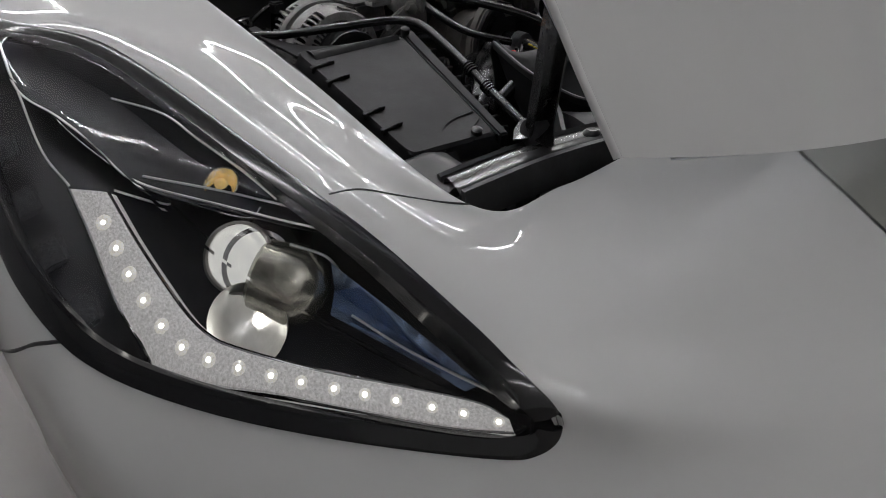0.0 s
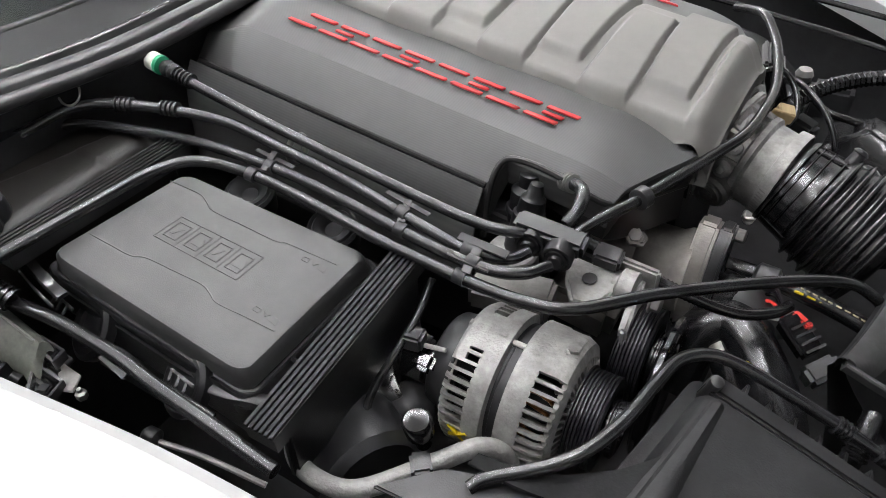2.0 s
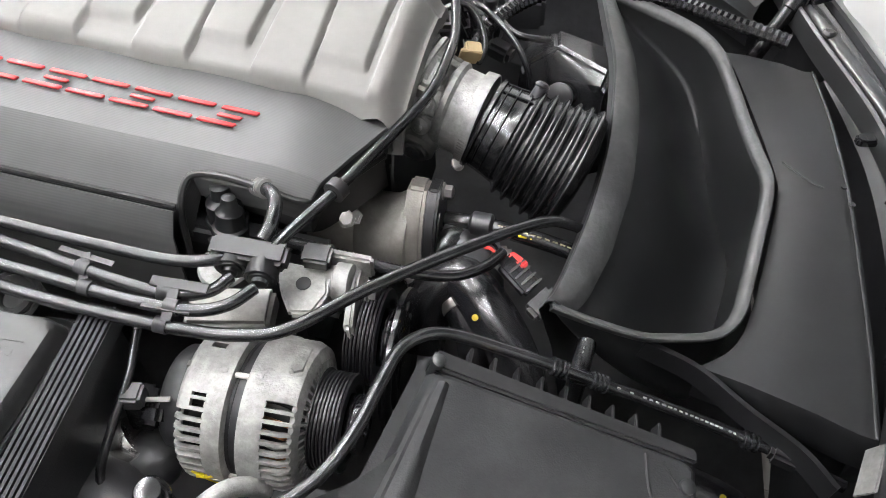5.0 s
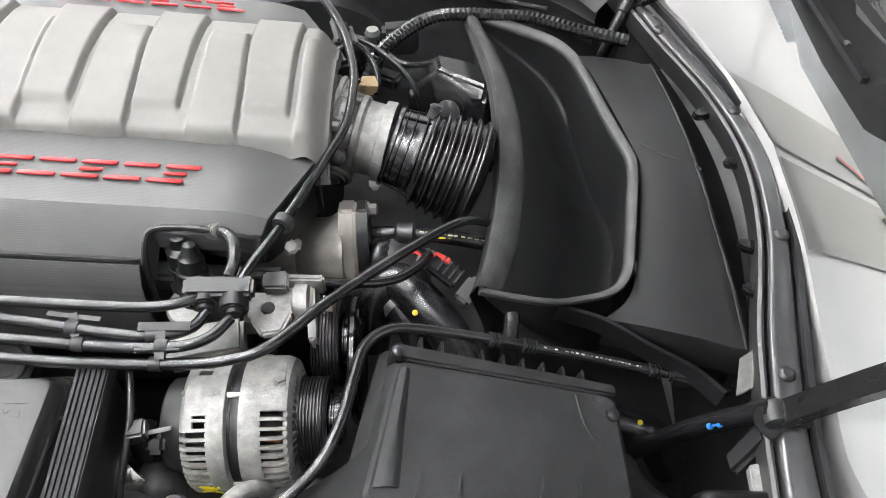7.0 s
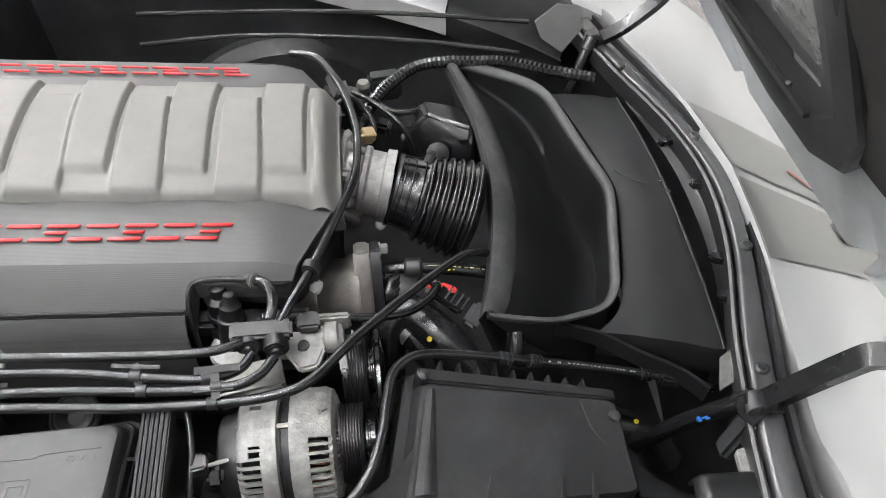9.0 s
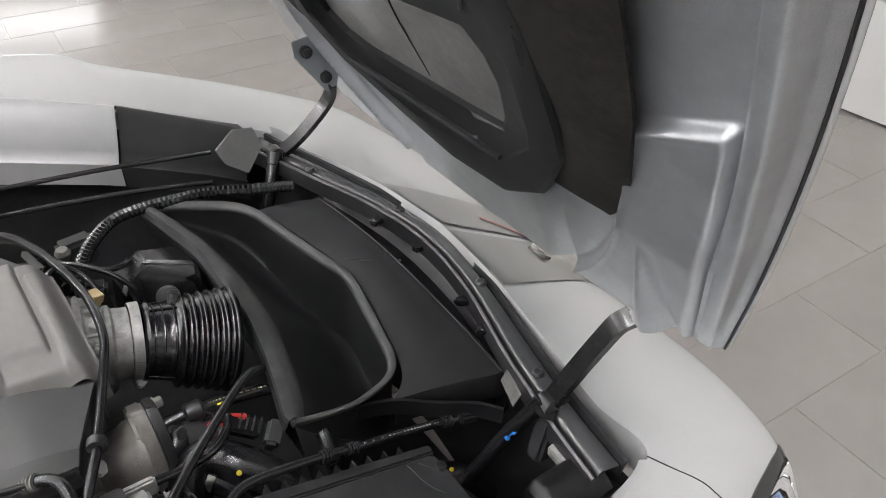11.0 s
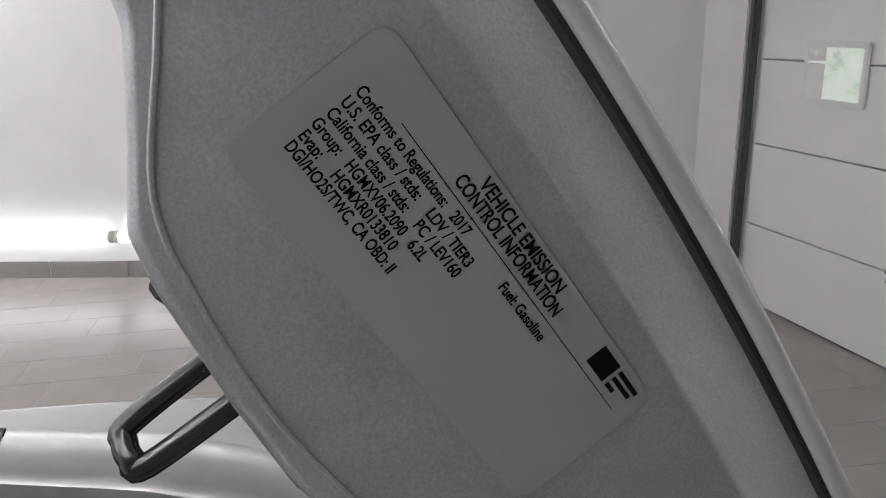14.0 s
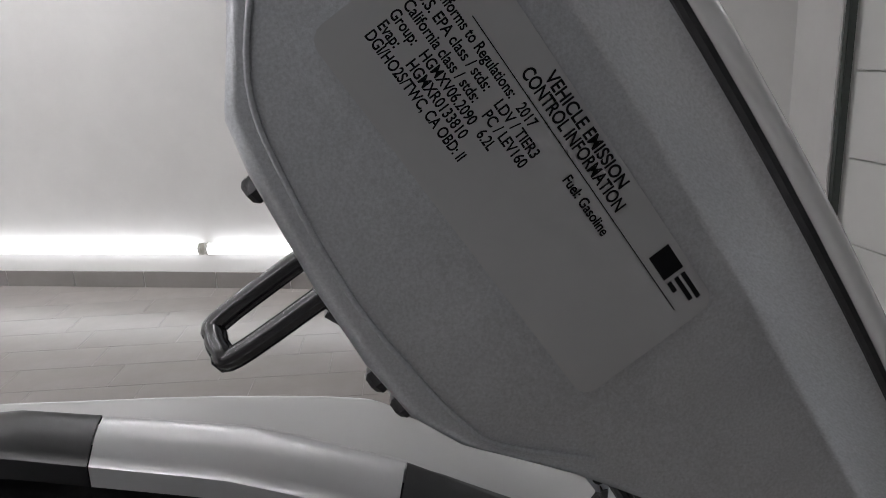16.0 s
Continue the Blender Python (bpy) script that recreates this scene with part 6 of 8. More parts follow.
for a, b in ((1.10, 0.80), (1.10, 0.28)):
    p = fz(a, b) + fn * -0.026
    part("latch", block(p, (0.010, 0.026, 0.010), (0, 10, -10), 0.002), BLACKPL, fuse, "black latch clip")
    part("latch_hook", tube([p + V(-0.012, -0.004, 0.004), p + V(-0.006, -0.008, 0.010), p + V(0.008, -0.008, 0.010), p + V(0.012, -0.002, 0.004)], 0.0026, 6, 4), BLACKSATIN, fuse)


def ribbed(a, b, w, name_label):
    t = thing("ribbed_rail", name_label, "rail", group="ribbed plastic rails")
    a, b = Vector(a), Vector(b)
    d = (b - a).normalized()
    s = d.cross(V(0, 0, 1)).normalized()
    u = s.cross(d)
    bm = bmesh.new()
    sweep(bm, [a, a.lerp(b, 0.5), b], [(-w / 2, -0.02), (w / 2, -0.02), (w / 2, 0.0), (-w / 2, 0.0)])
    part("channel", bm, BLACKSATIN, t)
    n = 6
    for k in range(n):
        x = -w / 2 + (k + 0.5) * w / n
        bm = bmesh.new()
        h = w / n * 0.36
        sweep(bm, [a + s * x, a.lerp(b, 0.5) + s * x, b + s * x], [(-h, -0.001), (h, -0.001), (h * 0.8, 0.0032), (-h * 0.8, 0.0032)])
        part("rib", bm, RIBPL, t, angle=20)
    return t


ribbed((-1.662, 0.650, 0.872), (-1.673, 0.412, 0.872), 0.034, "black ribbed plastic rail beside the fuse box")
ribbed((-1.328, 0.642, 0.846), (-1.328, 0.400, 0.822), 0.034, "black ribbed plastic rail beside the fuse box")
for p in (V(-1.428, 0.640, 0.838), V(-1.540, 0.632, 0.850)):
    t = thing("rubber_boot", "round black ribbed rubber boot under the pipes", "boot", group="round boots")
    part("disc", lathe([(-0.03, 0.026), (-0.004, 0.029), (0.0, 0.030), (0.003, 0.027), (0.001, 0.024), (0.004, 0.022), (0.002, 0.018), (0.000, 0.014), (-0.004, 0.010), (-0.004, 0.001)], p, (0.1, -0.25, 1), 28), COVERPL, t, angle=25)
side = thing("fuse_tray", "black plastic tray round the fuse box", "tray")
part("tray", block((-1.50, 0.550, 0.680), (0.36, 0.19, 0.12), (0, 9, 2), 0.02), SHADEDARK, side)
part("side_wall", block((-1.322, 0.53, 0.775), (0.012, 0.22, 0.09), (0, 0, 0), 0.004), BLACKPL, side)

# ---------------------------------------------------------------- coolant tank
tank = thing("coolant_tank", "black coolant tank with knurled cap", "coolant tank")
TANKPL = material("tank_plastic", (0.0150, 0.0135, 0.0120), 0.42, spec=0.32, vary=0.25, scale=22, bump=0.25, bump_scale=500, stain=0.3, stain_scale=14)


def tank_z(x, y):
    z = 0.866 - 0.010 * smooth(-1.80, -1.90, x)
    e = max(0.0, (x + 1.722) / 0.030)
    z -= 0.030 * (1 - math.sqrt(max(0.0, 1 - min(1, e) ** 2)))
    ridge = -1.757 - 0.27 * (0.580 - y)
    z += 0.0022 * math.exp(-((x - ridge) / 0.0030) ** 2) + 0.0030 * smooth(ridge - 0.002, ridge + 0.006, x)
    z += 0.0035 * smooth(0.571, 0.577, y) * smooth(ridge - 0.004, ridge + 0.004, x)
    z -= 0.03 * (1 - math.sqrt(max(0.0, 1 - min(1, max(0.0, (y - 0.625) / 0.03)) ** 2)))
    return z - 0.025 * (1 - math.sqrt(max(0.0, 1 - min(1, max(0.0, (0.375 - y) / 0.03)) ** 2)))


rows = []
for i in range(91):
    y = 0.345 + 0.310 * i / 90
    r = [V(-1.92 + 0.228 * j / 100, y, tank_z(-1.92 + 0.228 * j / 100, y)) for j in range(101)]
    rows.append(r + [r[-1] + V(0.002, 0, -0.030), r[-1] + V(0.0, 0, -0.12)])
rows.insert(0, [p + V(0, -0.001, -0.06) for p in rows[0]])
rows.append([p + V(0, 0.001, -0.06) for p in rows[-1]])
part("vessel", grid(rows), TANKPL, tank, "brownish black moulded vessel", angle=50)
CP = V(-1.742, 0.428, 0.868)
cn = V(0.06, -0.10, 1).normalized()
cb = bmesh.new()
s2 = V(-0.484, 0.875, 0.09)
s1 = s2.cross(cn).normalized()
s2 = cn.cross(s1)
rows = []
for d, r, knob in ((-0.004, 0.036, 0.1), (0.003, 0.041, 0.7), (0.006, 0.042, 1.0), (0.020, 0.042, 1.0), (0.0245, 0.0405, 1.0), (0.026, 0.0375, 0.8), (0.0262, 0.0335, 0.0), (0.0262, 0.0005, 0.0)):
    row = []
    for k in range(96):
        a = 2 * math.pi * k / 96
        rr = r - 0.0078 * knob * max(0.0, math.cos(4 * a) * 1.0) ** 4 - 0.0078 * knob * max(0.0, -math.cos(4 * a)) ** 4
        row.append(CP + cn * d + (s1 * math.cos(a) + s2 * math.sin(a)) * rr)
    rows.append(row + row[:1])
cap = part("cap", grid(rows, cb), BLACKPL, tank, "black knurled cap")


def cp(a, b, lift=0.0267):
    return CP + cn * lift + s1 * a + s2 * b


def ring_flat(r0, r1, a0, a1, n=40):
    bm = bmesh.new()
    grid([[cp(r0 * math.cos(radians(a0 + (a1 - a0) * k / n)), r0 * math.sin(radians(a0 + (a1 - a0) * k / n))) for k in range(n + 1)],
          [cp(r1 * math.cos(radians(a0 + (a1 - a0) * k / n)), r1 * math.sin(radians(a0 + (a1 - a0) * k / n))) for k in range(n + 1)]], bm)
    part("print", bm, YELLOW, cap, "yellow printed ring", smooth=False)


ring_flat(0.0276, 0.0302, -158, 148)
# symbols: a warning triangle, an open book and a struck-out circle
bm = bmesh.new()
bm.faces.new([bm.verts.new(cp(a, b)) for a, b in ((-0.0205, -0.0115), (-0.0060, -0.0195), (-0.0050, -0.0010))])
part("print", bm, YELLOW, cap, "yellow warning triangle", smooth=False)
bm = bmesh.new()
slab([cp(-0.0108, -0.0110, 0.0268), cp(-0.0098, -0.0115, 0.0268), cp(-0.0072, -0.0060, 0.0268), cp(-0.0086, -0.0052, 0.0268)], cn * 0.0002, 0, bm)
part("print_mark", bm, INK, cap)
bm = bmesh.new()
for x in (-0.0135, -0.0050):
    for (a0, b0, a1, b1) in ((x, 0.0050, x + 0.0085, 0.0065), (x, 0.0165, x + 0.0085, 0.0180), (x, 0.0065, x + 0.0014, 0.0165), (x + 0.0071, 0.0065, x + 0.0085, 0.0165)):
        bm.faces.new([bm.verts.new(cp(a, b + 0.0012 * a / 0.01)) for a, b in ((a0, b0), (a1, b0), (a1, b1), (a0, b1))])
bm.faces.new([bm.verts.new(cp(a, b)) for a, b in ((-0.0025, 0.0085), (-0.0005, 0.0087), (-0.0005, 0.0145), (-0.0025, 0.0143))])
part("print", bm, YELLOW, cap, "yellow book sign", smooth=False)
bm = bmesh.new()
C2 = (0.0130, 0.0015)
n = 28
grid([[cp(C2[0] + r * math.cos(2 * math.pi * k / n), C2[1] + r * math.sin(2 * math.pi * k / n)) for k in range(n + 1)] for r in (0.0088, 0.0106)], bm)
for u in (-1, 1):
    bm.faces.new([bm.verts.new(cp(C2[0] + a, C2[1] + b * u)) for a, b in ((-0.0072, -0.0056), (-0.0056, -0.0070), (0.0010, -0.0010), (0.0, 0.0004))] if u > 0 else [bm.verts.new(cp(C2[0] + a, C2[1] + b)) for a, b in ((-0.001, -0.004), (0.0055, -0.003), (0.0045, 0.004), (-0.001, 0.005))])
part("print", bm, YELLOW, cap, "yellow struck-out circle", smooth=False)
for a, b in ((0.008, 0.0215), (0.003, -0.0215)):
    bm = bmesh.new()
    bm.faces.new([bm.verts.new(cp(a + u, b + w)) for u, w in ((0, 0), (0.0022, 0.0006), (0.0020, 0.0038), (-0.0002, 0.0032))])
    part("print", bm, YELLOW, cap, smooth=False)
for words, a in (("140 kPa", -0.0262), ("20 PSI", -0.0215)):
    up_m = Matrix(((s2.x, -s1.x, cn.x, 0), (s2.y, -s1.y, cn.y, 0), (s2.z, -s1.z, cn.z, 0), (0, 0, 0, 1)))
    writing("print", words, 0.0042, Matrix.Translation(cp(a, -0.0085)) @ up_m, YELLOW, cap)

# ---------------------------------------------------------------- pipes and hoses over the engine's side
def pipe(name, label, pts, r, mat=PIPE, n=16, sub=12, cat="pipe", group=""):
    t = thing(name, label, cat, group=group)
    part("run", tube(pts, r, n, sub), mat, t)
    return t


def crimp(parent, p, d, r, mat=PIPE, n=4, pitch=0.006):
    p, d = Vector(p), Vector(d).normalized()
    pr = []
    for k in range(n):
        pr += [(k * pitch, r * 0.8), (k * pitch + 0.001, r), (k * pitch + pitch * 0.55, r), (k * pitch + pitch * 0.65, r * 0.8)]
    part("fitting", lathe(pr, p, d, 14), mat, parent, "crimped fitting")


h1 = pipe("coolant_pipe", "black coated pipe along the engine cover", [(-1.700, 0.701, 0.926), (-1.675, 0.699, 0.922), (-1.568, 0.694, 0.907), (-1.441, 0.692, 0.889), (-1.324, 0.691, 0.874), (-1.270, 0.693, 0.868), (-1.240, 0.702, 0.864), (-1.222, 0.716, 0.858), (-1.214, 0.735, 0.845)], 0.0063, group="engine side pipes")
part("cap", lathe([(-0.004, 0.0105), (-0.003, 0.0118), (0.010, 0.0118), (0.011, 0.009)], (-1.742, 0.704, 0.932), (1, -0.06, -0.12), 18), WHITEPL, h1, "white protective cap")
part("band", lathe([(0.0, 0.0122), (0.005, 0.0122)], (-1.731, 0.7035, 0.9305), (1, -0.06, -0.12), 18), GREEN, h1, "green band")
part("collar", lathe([(0.0, 0.009), (0.006, 0.011), (0.010, 0.008), (0.016, 0.0105), (0.020, 0.008)], (-1.722, 0.703, 0.929), (1, -0.06, -0.12), 16), BLACKPL, h1)
crimp(h1, (-1.702, 0.7015, 0.926), (1, -0.06, -0.13), 0.0098, n=5)
h2 = pipe("coolant_pipe", "black coated pipe with crimped hose ends", [(-1.905, 0.370, 0.880), (-1.850, 0.448, 0.884), (-1.812, 0.530, 0.892), (-1.785, 0.592, 0.906), (-1.762, 0.617, 0.910), (-1.717, 0.639, 0.910), (-1.660, 0.658, 0.908), (-1.599, 0.677, 0.900), (-1.521, 0.678, 0.889), (-1.433, 0.675, 0.879), (-1.312, 0.661, 0.865), (-1.262, 0.662, 0.856), (-1.232, 0.676, 0.850), (-1.218, 0.697, 0.850)], 0.0064, group="engine side pipes")
crimp(h2, (-1.735, 0.631, 0.910), (1, 0.45, 0), 0.0096)
crimp(h2, (-1.680, 0.652, 0.910), (1, 0.30, -0.02), 0.0096)
pipe("coolant_pipe", "black coated pipe along the engine cover", [(-1.84, 0.560, 0.870), (-1.796, 0.603, 0.880), (-1.745, 0.622, 0.881), (-1.688, 0.638, 0.880), (-1.612, 0.651, 0.880), (-1.512, 0.658, 0.875), (-1.423, 0.655, 0.869), (-1.307, 0.647, 0.859), (-1.240, 0.648, 0.855), (-1.208, 0.662, 0.852), (-1.190, 0.688, 0.850)], 0.0064, group="engine side pipes")
h4 = pipe("vent_hose", "thin black hose looping round the fuse box", [(-1.790, 0.366, 0.862), (-1.762, 0.356, 0.862), (-1.732, 0.351, 0.862), (-1.690, 0.356, 0.868), (-1.662, 0.380, 0.876), (-1.647, 0.430, 0.882), (-1.634, 0.510, 0.884), (-1.624, 0.575, 0.884), (-1.600, 0.617, 0.882), (-1.547, 0.639, 0.872), (-1.478, 0.641, 0.865), (-1.356, 0.632, 0.855), (-1.248, 0.632, 0.846), (-1.189, 0.638, 0.842), (-1.145, 0.656, 0.840), (-1.083, 0.725, 0.832), (-0.997, 0.809, 0.818), (-0.930, 0.876, 0.795), (-0.895, 0.906, 0.765), (-0.868, 0.925, 0.730)], 0.0066, HOSE, cat="hose", group="engine side pipes")
crimp(h4, (-1.792, 0.367, 0.862), (1, -0.4, 0), 0.0105, HOSE, 5)
h5 = pipe("vent_hose", "thin black hose across the front of the engine cover", [(-1.184, 0.722, 0.852), (-1.180, 0.738, 0.864), (-1.142, 0.811, 0.872), (-1.097, 0.929, 0.874), (-1.078, 0.985, 0.876), (-1.072, 1.050, 0.878), (-1.074, 1.111, 0.876), (-1.088, 1.180, 0.884), (-1.108, 1.232, 0.892), (-1.135, 1.275, 0.898), (-1.180, 1.320, 0.88)], 0.0064, HOSE, cat="hose")
part("clip", lathe([(-0.007, 0.011), (-0.006, 0.0125), (0.006, 0.0125), (0.007, 0.011)], (-1.142, 0.811, 0.872), (0.35, 0.95, 0.02), 14), BLACKPL, h5)

# junction block that holds the pipes
jb = thing("pipe_holder", "black plastic block holding the pipes", "pipe holder")
part("holder", block((-1.206, 0.722, 0.860), (0.078, 0.024, 0.022), (14, 4, 2), 0.004), COVERPL, jb)
for x, y in ((-1.222, 0.705), (-1.188, 0.698)):
    part("lobe", lathe([(-0.026, 0.0155), (-0.001, 0.0165), (0.0, 0.0160), (0.0, 0.0130), (-0.003, 0.0122), (-0.003, 0.0100)], (x, y, 0.851), (0.10, -1, -0.10), 22), COVERPL, jb, "rounded lobe")
    part("grommet", lathe([(-0.003, 0.0125), (0.0015, 0.0118), (0.002, 0.0085), (0.006, 0.0078), (0.007, 0.006)], (x, y, 0.851), (0.10, -1, -0.10), 18), COVERPL, jb, "round rubber grommet")


def at_x(pts, x):
    for p, q in zip(pts, pts[1:]):
        if p[0] <= x <= q[0]:
            return Vector(p).lerp(Vector(q), (x - p[0]) / (q[0] - p[0]))
    return Vector(pts[-1])


H2, H3, H4 = [[(-1.599, 0.677, 0.900), (-1.521, 0.678, 0.889), (-1.433, 0.675, 0.879), (-1.312, 0.661, 0.865), (-1.262, 0.662, 0.856), (-1.232, 0.676, 0.850)],
              [(-1.612, 0.651, 0.880), (-1.512, 0.658, 0.875), (-1.423, 0.655, 0.869), (-1.307, 0.647, 0.859), (-1.24, 0.648, 0.855)],
              [(-1.600, 0.617, 0.882), (-1.547, 0.639, 0.872), (-1.478, 0.641, 0.865), (-1.356, 0.632, 0.855), (-1.248, 0.632, 0.846), (-1.19, 0.638, 0.842)]]


def clip(rings, strips):
    """Thin snap clip: bands hugging the pipes and flat strips beside them."""
    t = thing("pipe_clip", "thin black plastic clip over the pipes", "clip", group="pipe clips")
    for pts, x, w in rings:
        p, d = at_x(pts, x), (at_x(pts, x + 0.01) - at_x(pts, x - 0.01)).normalized()
        part("band", lathe([(-w / 2, 0.0062), (-w / 2, 0.0082), (w / 2, 0.0082), (w / 2, 0.0062)], p, d, 20), CLIPPL, t, angle=30)
    for a, b, wide in strips:
        bm = bmesh.new()
        sweep(bm, [Vector(a), Vector(a).lerp(Vector(b), 0.5), Vector(b)], [(-wide / 2, -0.001), (wide / 2, -0.001), (wide / 2, 0.001), (-wide / 2, 0.001)])
        part("strip", bm, CLIPPL, t)


CLIPPL = material("clip_plastic", (0.026, 0.026, 0.028), 0.42, vary=0.1, scale=40)
clip([(H3, -1.524, 0.011), (H4, -1.537, 0.011)], [((-1.551, 0.6665, 0.884), (-1.497, 0.6665, 0.8775), 0.006), ((-1.528, 0.672, 0.8855), (-1.524, 0.645, 0.878), 0.008)])
clip([(H2, -1.351, 0.013), (H3, -1.343, 0.012)], [((-1.378, 0.6775, 0.8805), (-1.322, 0.6725, 0.874), 0.006), ((-1.351, 0.678, 0.8795), (-1.346, 0.655, 0.868), 0.009)])
clip([(H2, -1.266, 0.020), (H3, -1.256, 0.013), (H4, -1.262, 0.012)], [((-1.283, 0.667, 0.8665), (-1.230, 0.672, 0.859), 0.011), ((-1.258, 0.662, 0.864), (-1.256, 0.632, 0.855), 0.010), ((-1.282, 0.642, 0.862), (-1.236, 0.644, 0.858), 0.006)])

# small curved hose with fitting in the cover's notch
nh = pipe("fuel_line", "braided fuel line bent in the cover's notch", [(-1.195, 0.735, 0.868), (-1.190, 0.752, 0.878), (-1.196, 0.778, 0.880), (-1.212, 0.796, 0.874), (-1.232, 0.806, 0.862)], 0.0075, PIPE, cat="hose")
crimp(nh, (-1.214, 0.797, 0.873), (-0.8, 0.5, -0.35), 0.011, ALUDARK, 4, 0.005)
part("coil_plug", lathe([(-0.06, 0.020), (-0.012, 0.019), (-0.010, 0.016), (0.008, 0.0145), (0.012, 0.010), (0.026, 0.0075), (0.028, 0.002)], (-1.252, 0.775, 0.846), (0.1, 0.2, 1), 18), COVERPL, nh, "black plug boot")
red = thing("red_plug", "small red plastic plug under the cover", "plug")
part("cap", block((-1.195, 0.815, 0.848), (0.012, 0.010, 0.008), (0, 0, 30), 0.002), REDPL, red)

# corrugated loom crossing the front
def loom(name, label, pts, r, mat=HOSE, pitch=0.005, cat="wiring loom"):
    t = thing(name, label, cat)
    path = spline(pts, 10)
    bm = bmesh.new()
    total = sum((b - a).length for a, b in zip(path, path[1:]))
    n = max(8, int(total / (pitch / 2)))
    # even steps
    cum = [0.0]
    for a, b in zip(path, path[1:]):
        cum.append(cum[-1] + (b - a).length)
    even = []
    k = 0
    for i in range(n + 1):
        s = total * i / n
        while k < len(cum) - 2 and cum[k + 1] < s:
            k += 1
        even.append(path[k].lerp(path[k + 1], (s - cum[k]) / max(1e-9, cum[k + 1] - cum[k])))
    sweep(bm, even, lambda f: circle(r * (1.0 if int(round(f * n)) % 2 else 0.86), 8))
    part("run", bm, mat, t, angle=80 if pitch < 0.008 else 20)
    return t


loom("wiring_loom", "black corrugated wiring loom", [(-1.215, 0.770, 0.830), (-1.160, 0.775, 0.815), (-1.080, 0.782, 0.790), (-1.020, 0.800, 0.770), (-0.985, 0.830, 0.760), (-0.970, 0.860, 0.752)], 0.007)
loom("wiring_loom", "black corrugated hose end under the cowl seal", [(-1.930, 0.420, 0.875), (-1.880, 0.470, 0.874), (-1.845, 0.512, 0.872), (-1.825, 0.540, 0.866)], 0.009, pitch=0.008)
loom("wiring_loom", "black corrugated wiring loom beside the ribbed rail", [(-1.300, 0.640, 0.820), (-1.296, 0.600, 0.800), (-1.300, 0.555, 0.775), (-1.305, 0.52, 0.745), (-1.29, 0.49, 0.72)], 0.005)

# connectors and pipe at the front of the engine
con = thing("sensor_connector", "black connector with red lock tab", "connector")
part("shell", block((-0.950, 0.862, 0.712), (0.050, 0.026, 0.026), (20, 20, -35), 0.004), BLACKGLOSS, con)
for k in range(4):
    part("rib", block(V(-0.944, 0.857, 0.7255) + V(0.0075, -0.0055, -0.0035) * (k - 1), (0.003, 0.024, 0.003), (20, 20, -35), 0.001), BLACKPL, con)
part("shell", block((-0.916, 0.838, 0.694), (0.024, 0.040, 0.036), (20, 20, -35), 0.005), BLACKPL, con)
for k in range(3):
    part("wire", tube([V(-0.972, 0.872 + 0.006 * k, 0.722), V(-0.990, 0.885 + 0.008 * k, 0.728 + 0.004 * k), V(-1.010, 0.880 + 0.012 * k, 0.715)], 0.0022, 6, 5), (REDPL, BLACKGLOSS, BLACKPL)[k], con, "thin wire")
part("lock", block((-0.952, 0.872, 0.728), (0.026, 0.010, 0.008), (0, 0, -35), 0.002), REDPL, con, "red lock tab")
pr = pipe("purge_line", "dark ribbed line with yellow print marks", [(-1.050, 0.915, 0.735), (-1.010, 0.912, 0.738), (-0.96, 0.908, 0.735), (-0.90, 0.900, 0.728), (-0.84, 0.890, 0.715)], 0.0105, HOSE, cat="hose")
part("valve", lathe([(0, 0.010), (0.004, 0.016), (0.026, 0.016), (0.030, 0.010)], (-1.018, 0.912, 0.738), (1, -0.05, 0), 12), BLACKPL, pr)
part("dot", lathe([(0, 0.004), (0.0015, 0.004)], (-0.995, 0.911, 0.749), (0, -0.2, 1), 10), YELLOW, pr, "yellow dot")
for k in range(4):
    part("print", block((-0.965 + 0.014 * k, 0.899, 0.742 - 0.0015 * k), (0.010, 0.003, 0.002), (0, 5, 0), 0.0004), YELLOW, pr, "yellow print bar")
part("nut_housing", block((-0.985, 0.885, 0.700), (0.05, 0.03, 0.04), (0, 0, 15), 0.006), ALUDARK, pr)
rh = pipe("radiator_hose", "thick black radiator hose", [(-1.060, 0.800, 0.62), (-1.050, 0.840, 0.68), (-1.020, 0.855, 0.700), (-0.975, 0.815, 0.690), (-0.935, 0.770, 0.655), (-0.91, 0.72, 0.60)], 0.030, HOSE, 16, cat="hose", group="radiator hoses")
part("dot", lathe([(0, 0.004), (0.0015, 0.004)], (-0.990, 0.792, 0.710), (0, -0.5, 1), 10), YELLOW, rh, "yellow dot")
rh = pipe("radiator_hose", "thick black radiator hose", [(-1.075, 0.870, 0.66), (-1.050, 0.880, 0.715), (-1.025, 0.895, 0.715), (-1.00, 0.885, 0.68), (-0.99, 0.86, 0.62)], 0.022, HOSE, 14, cat="hose", group="radiator hoses")
rh = pipe("radiator_hose", "thick black hose beside the air box", [(-0.780, 0.705, 0.575), (-0.720, 0.697, 0.568), (-0.665, 0.680, 0.555), (-0.63, 0.66, 0.50)], 0.028, HOSE, 14, cat="hose", group="radiator hoses")
part("dot", lathe([(0, 0.004), (0.0015, 0.004)], (-0.685, 0.684, 0.5905), (0, -0.2, 1), 10), YELLOW, rh, "yellow dot")
st = pipe("overflow_hose", "printed black hose behind the air box", [(-0.860, 0.800, 0.735), (-0.862, 0.770, 0.715), (-0.866, 0.745, 0.690), (-0.87, 0.73, 0.65)], 0.011, HOSE, cat="hose")
crimp(st, (-0.865, 0.752, 0.700), (0, -0.6, -0.8), 0.0135, HOSE, 3)

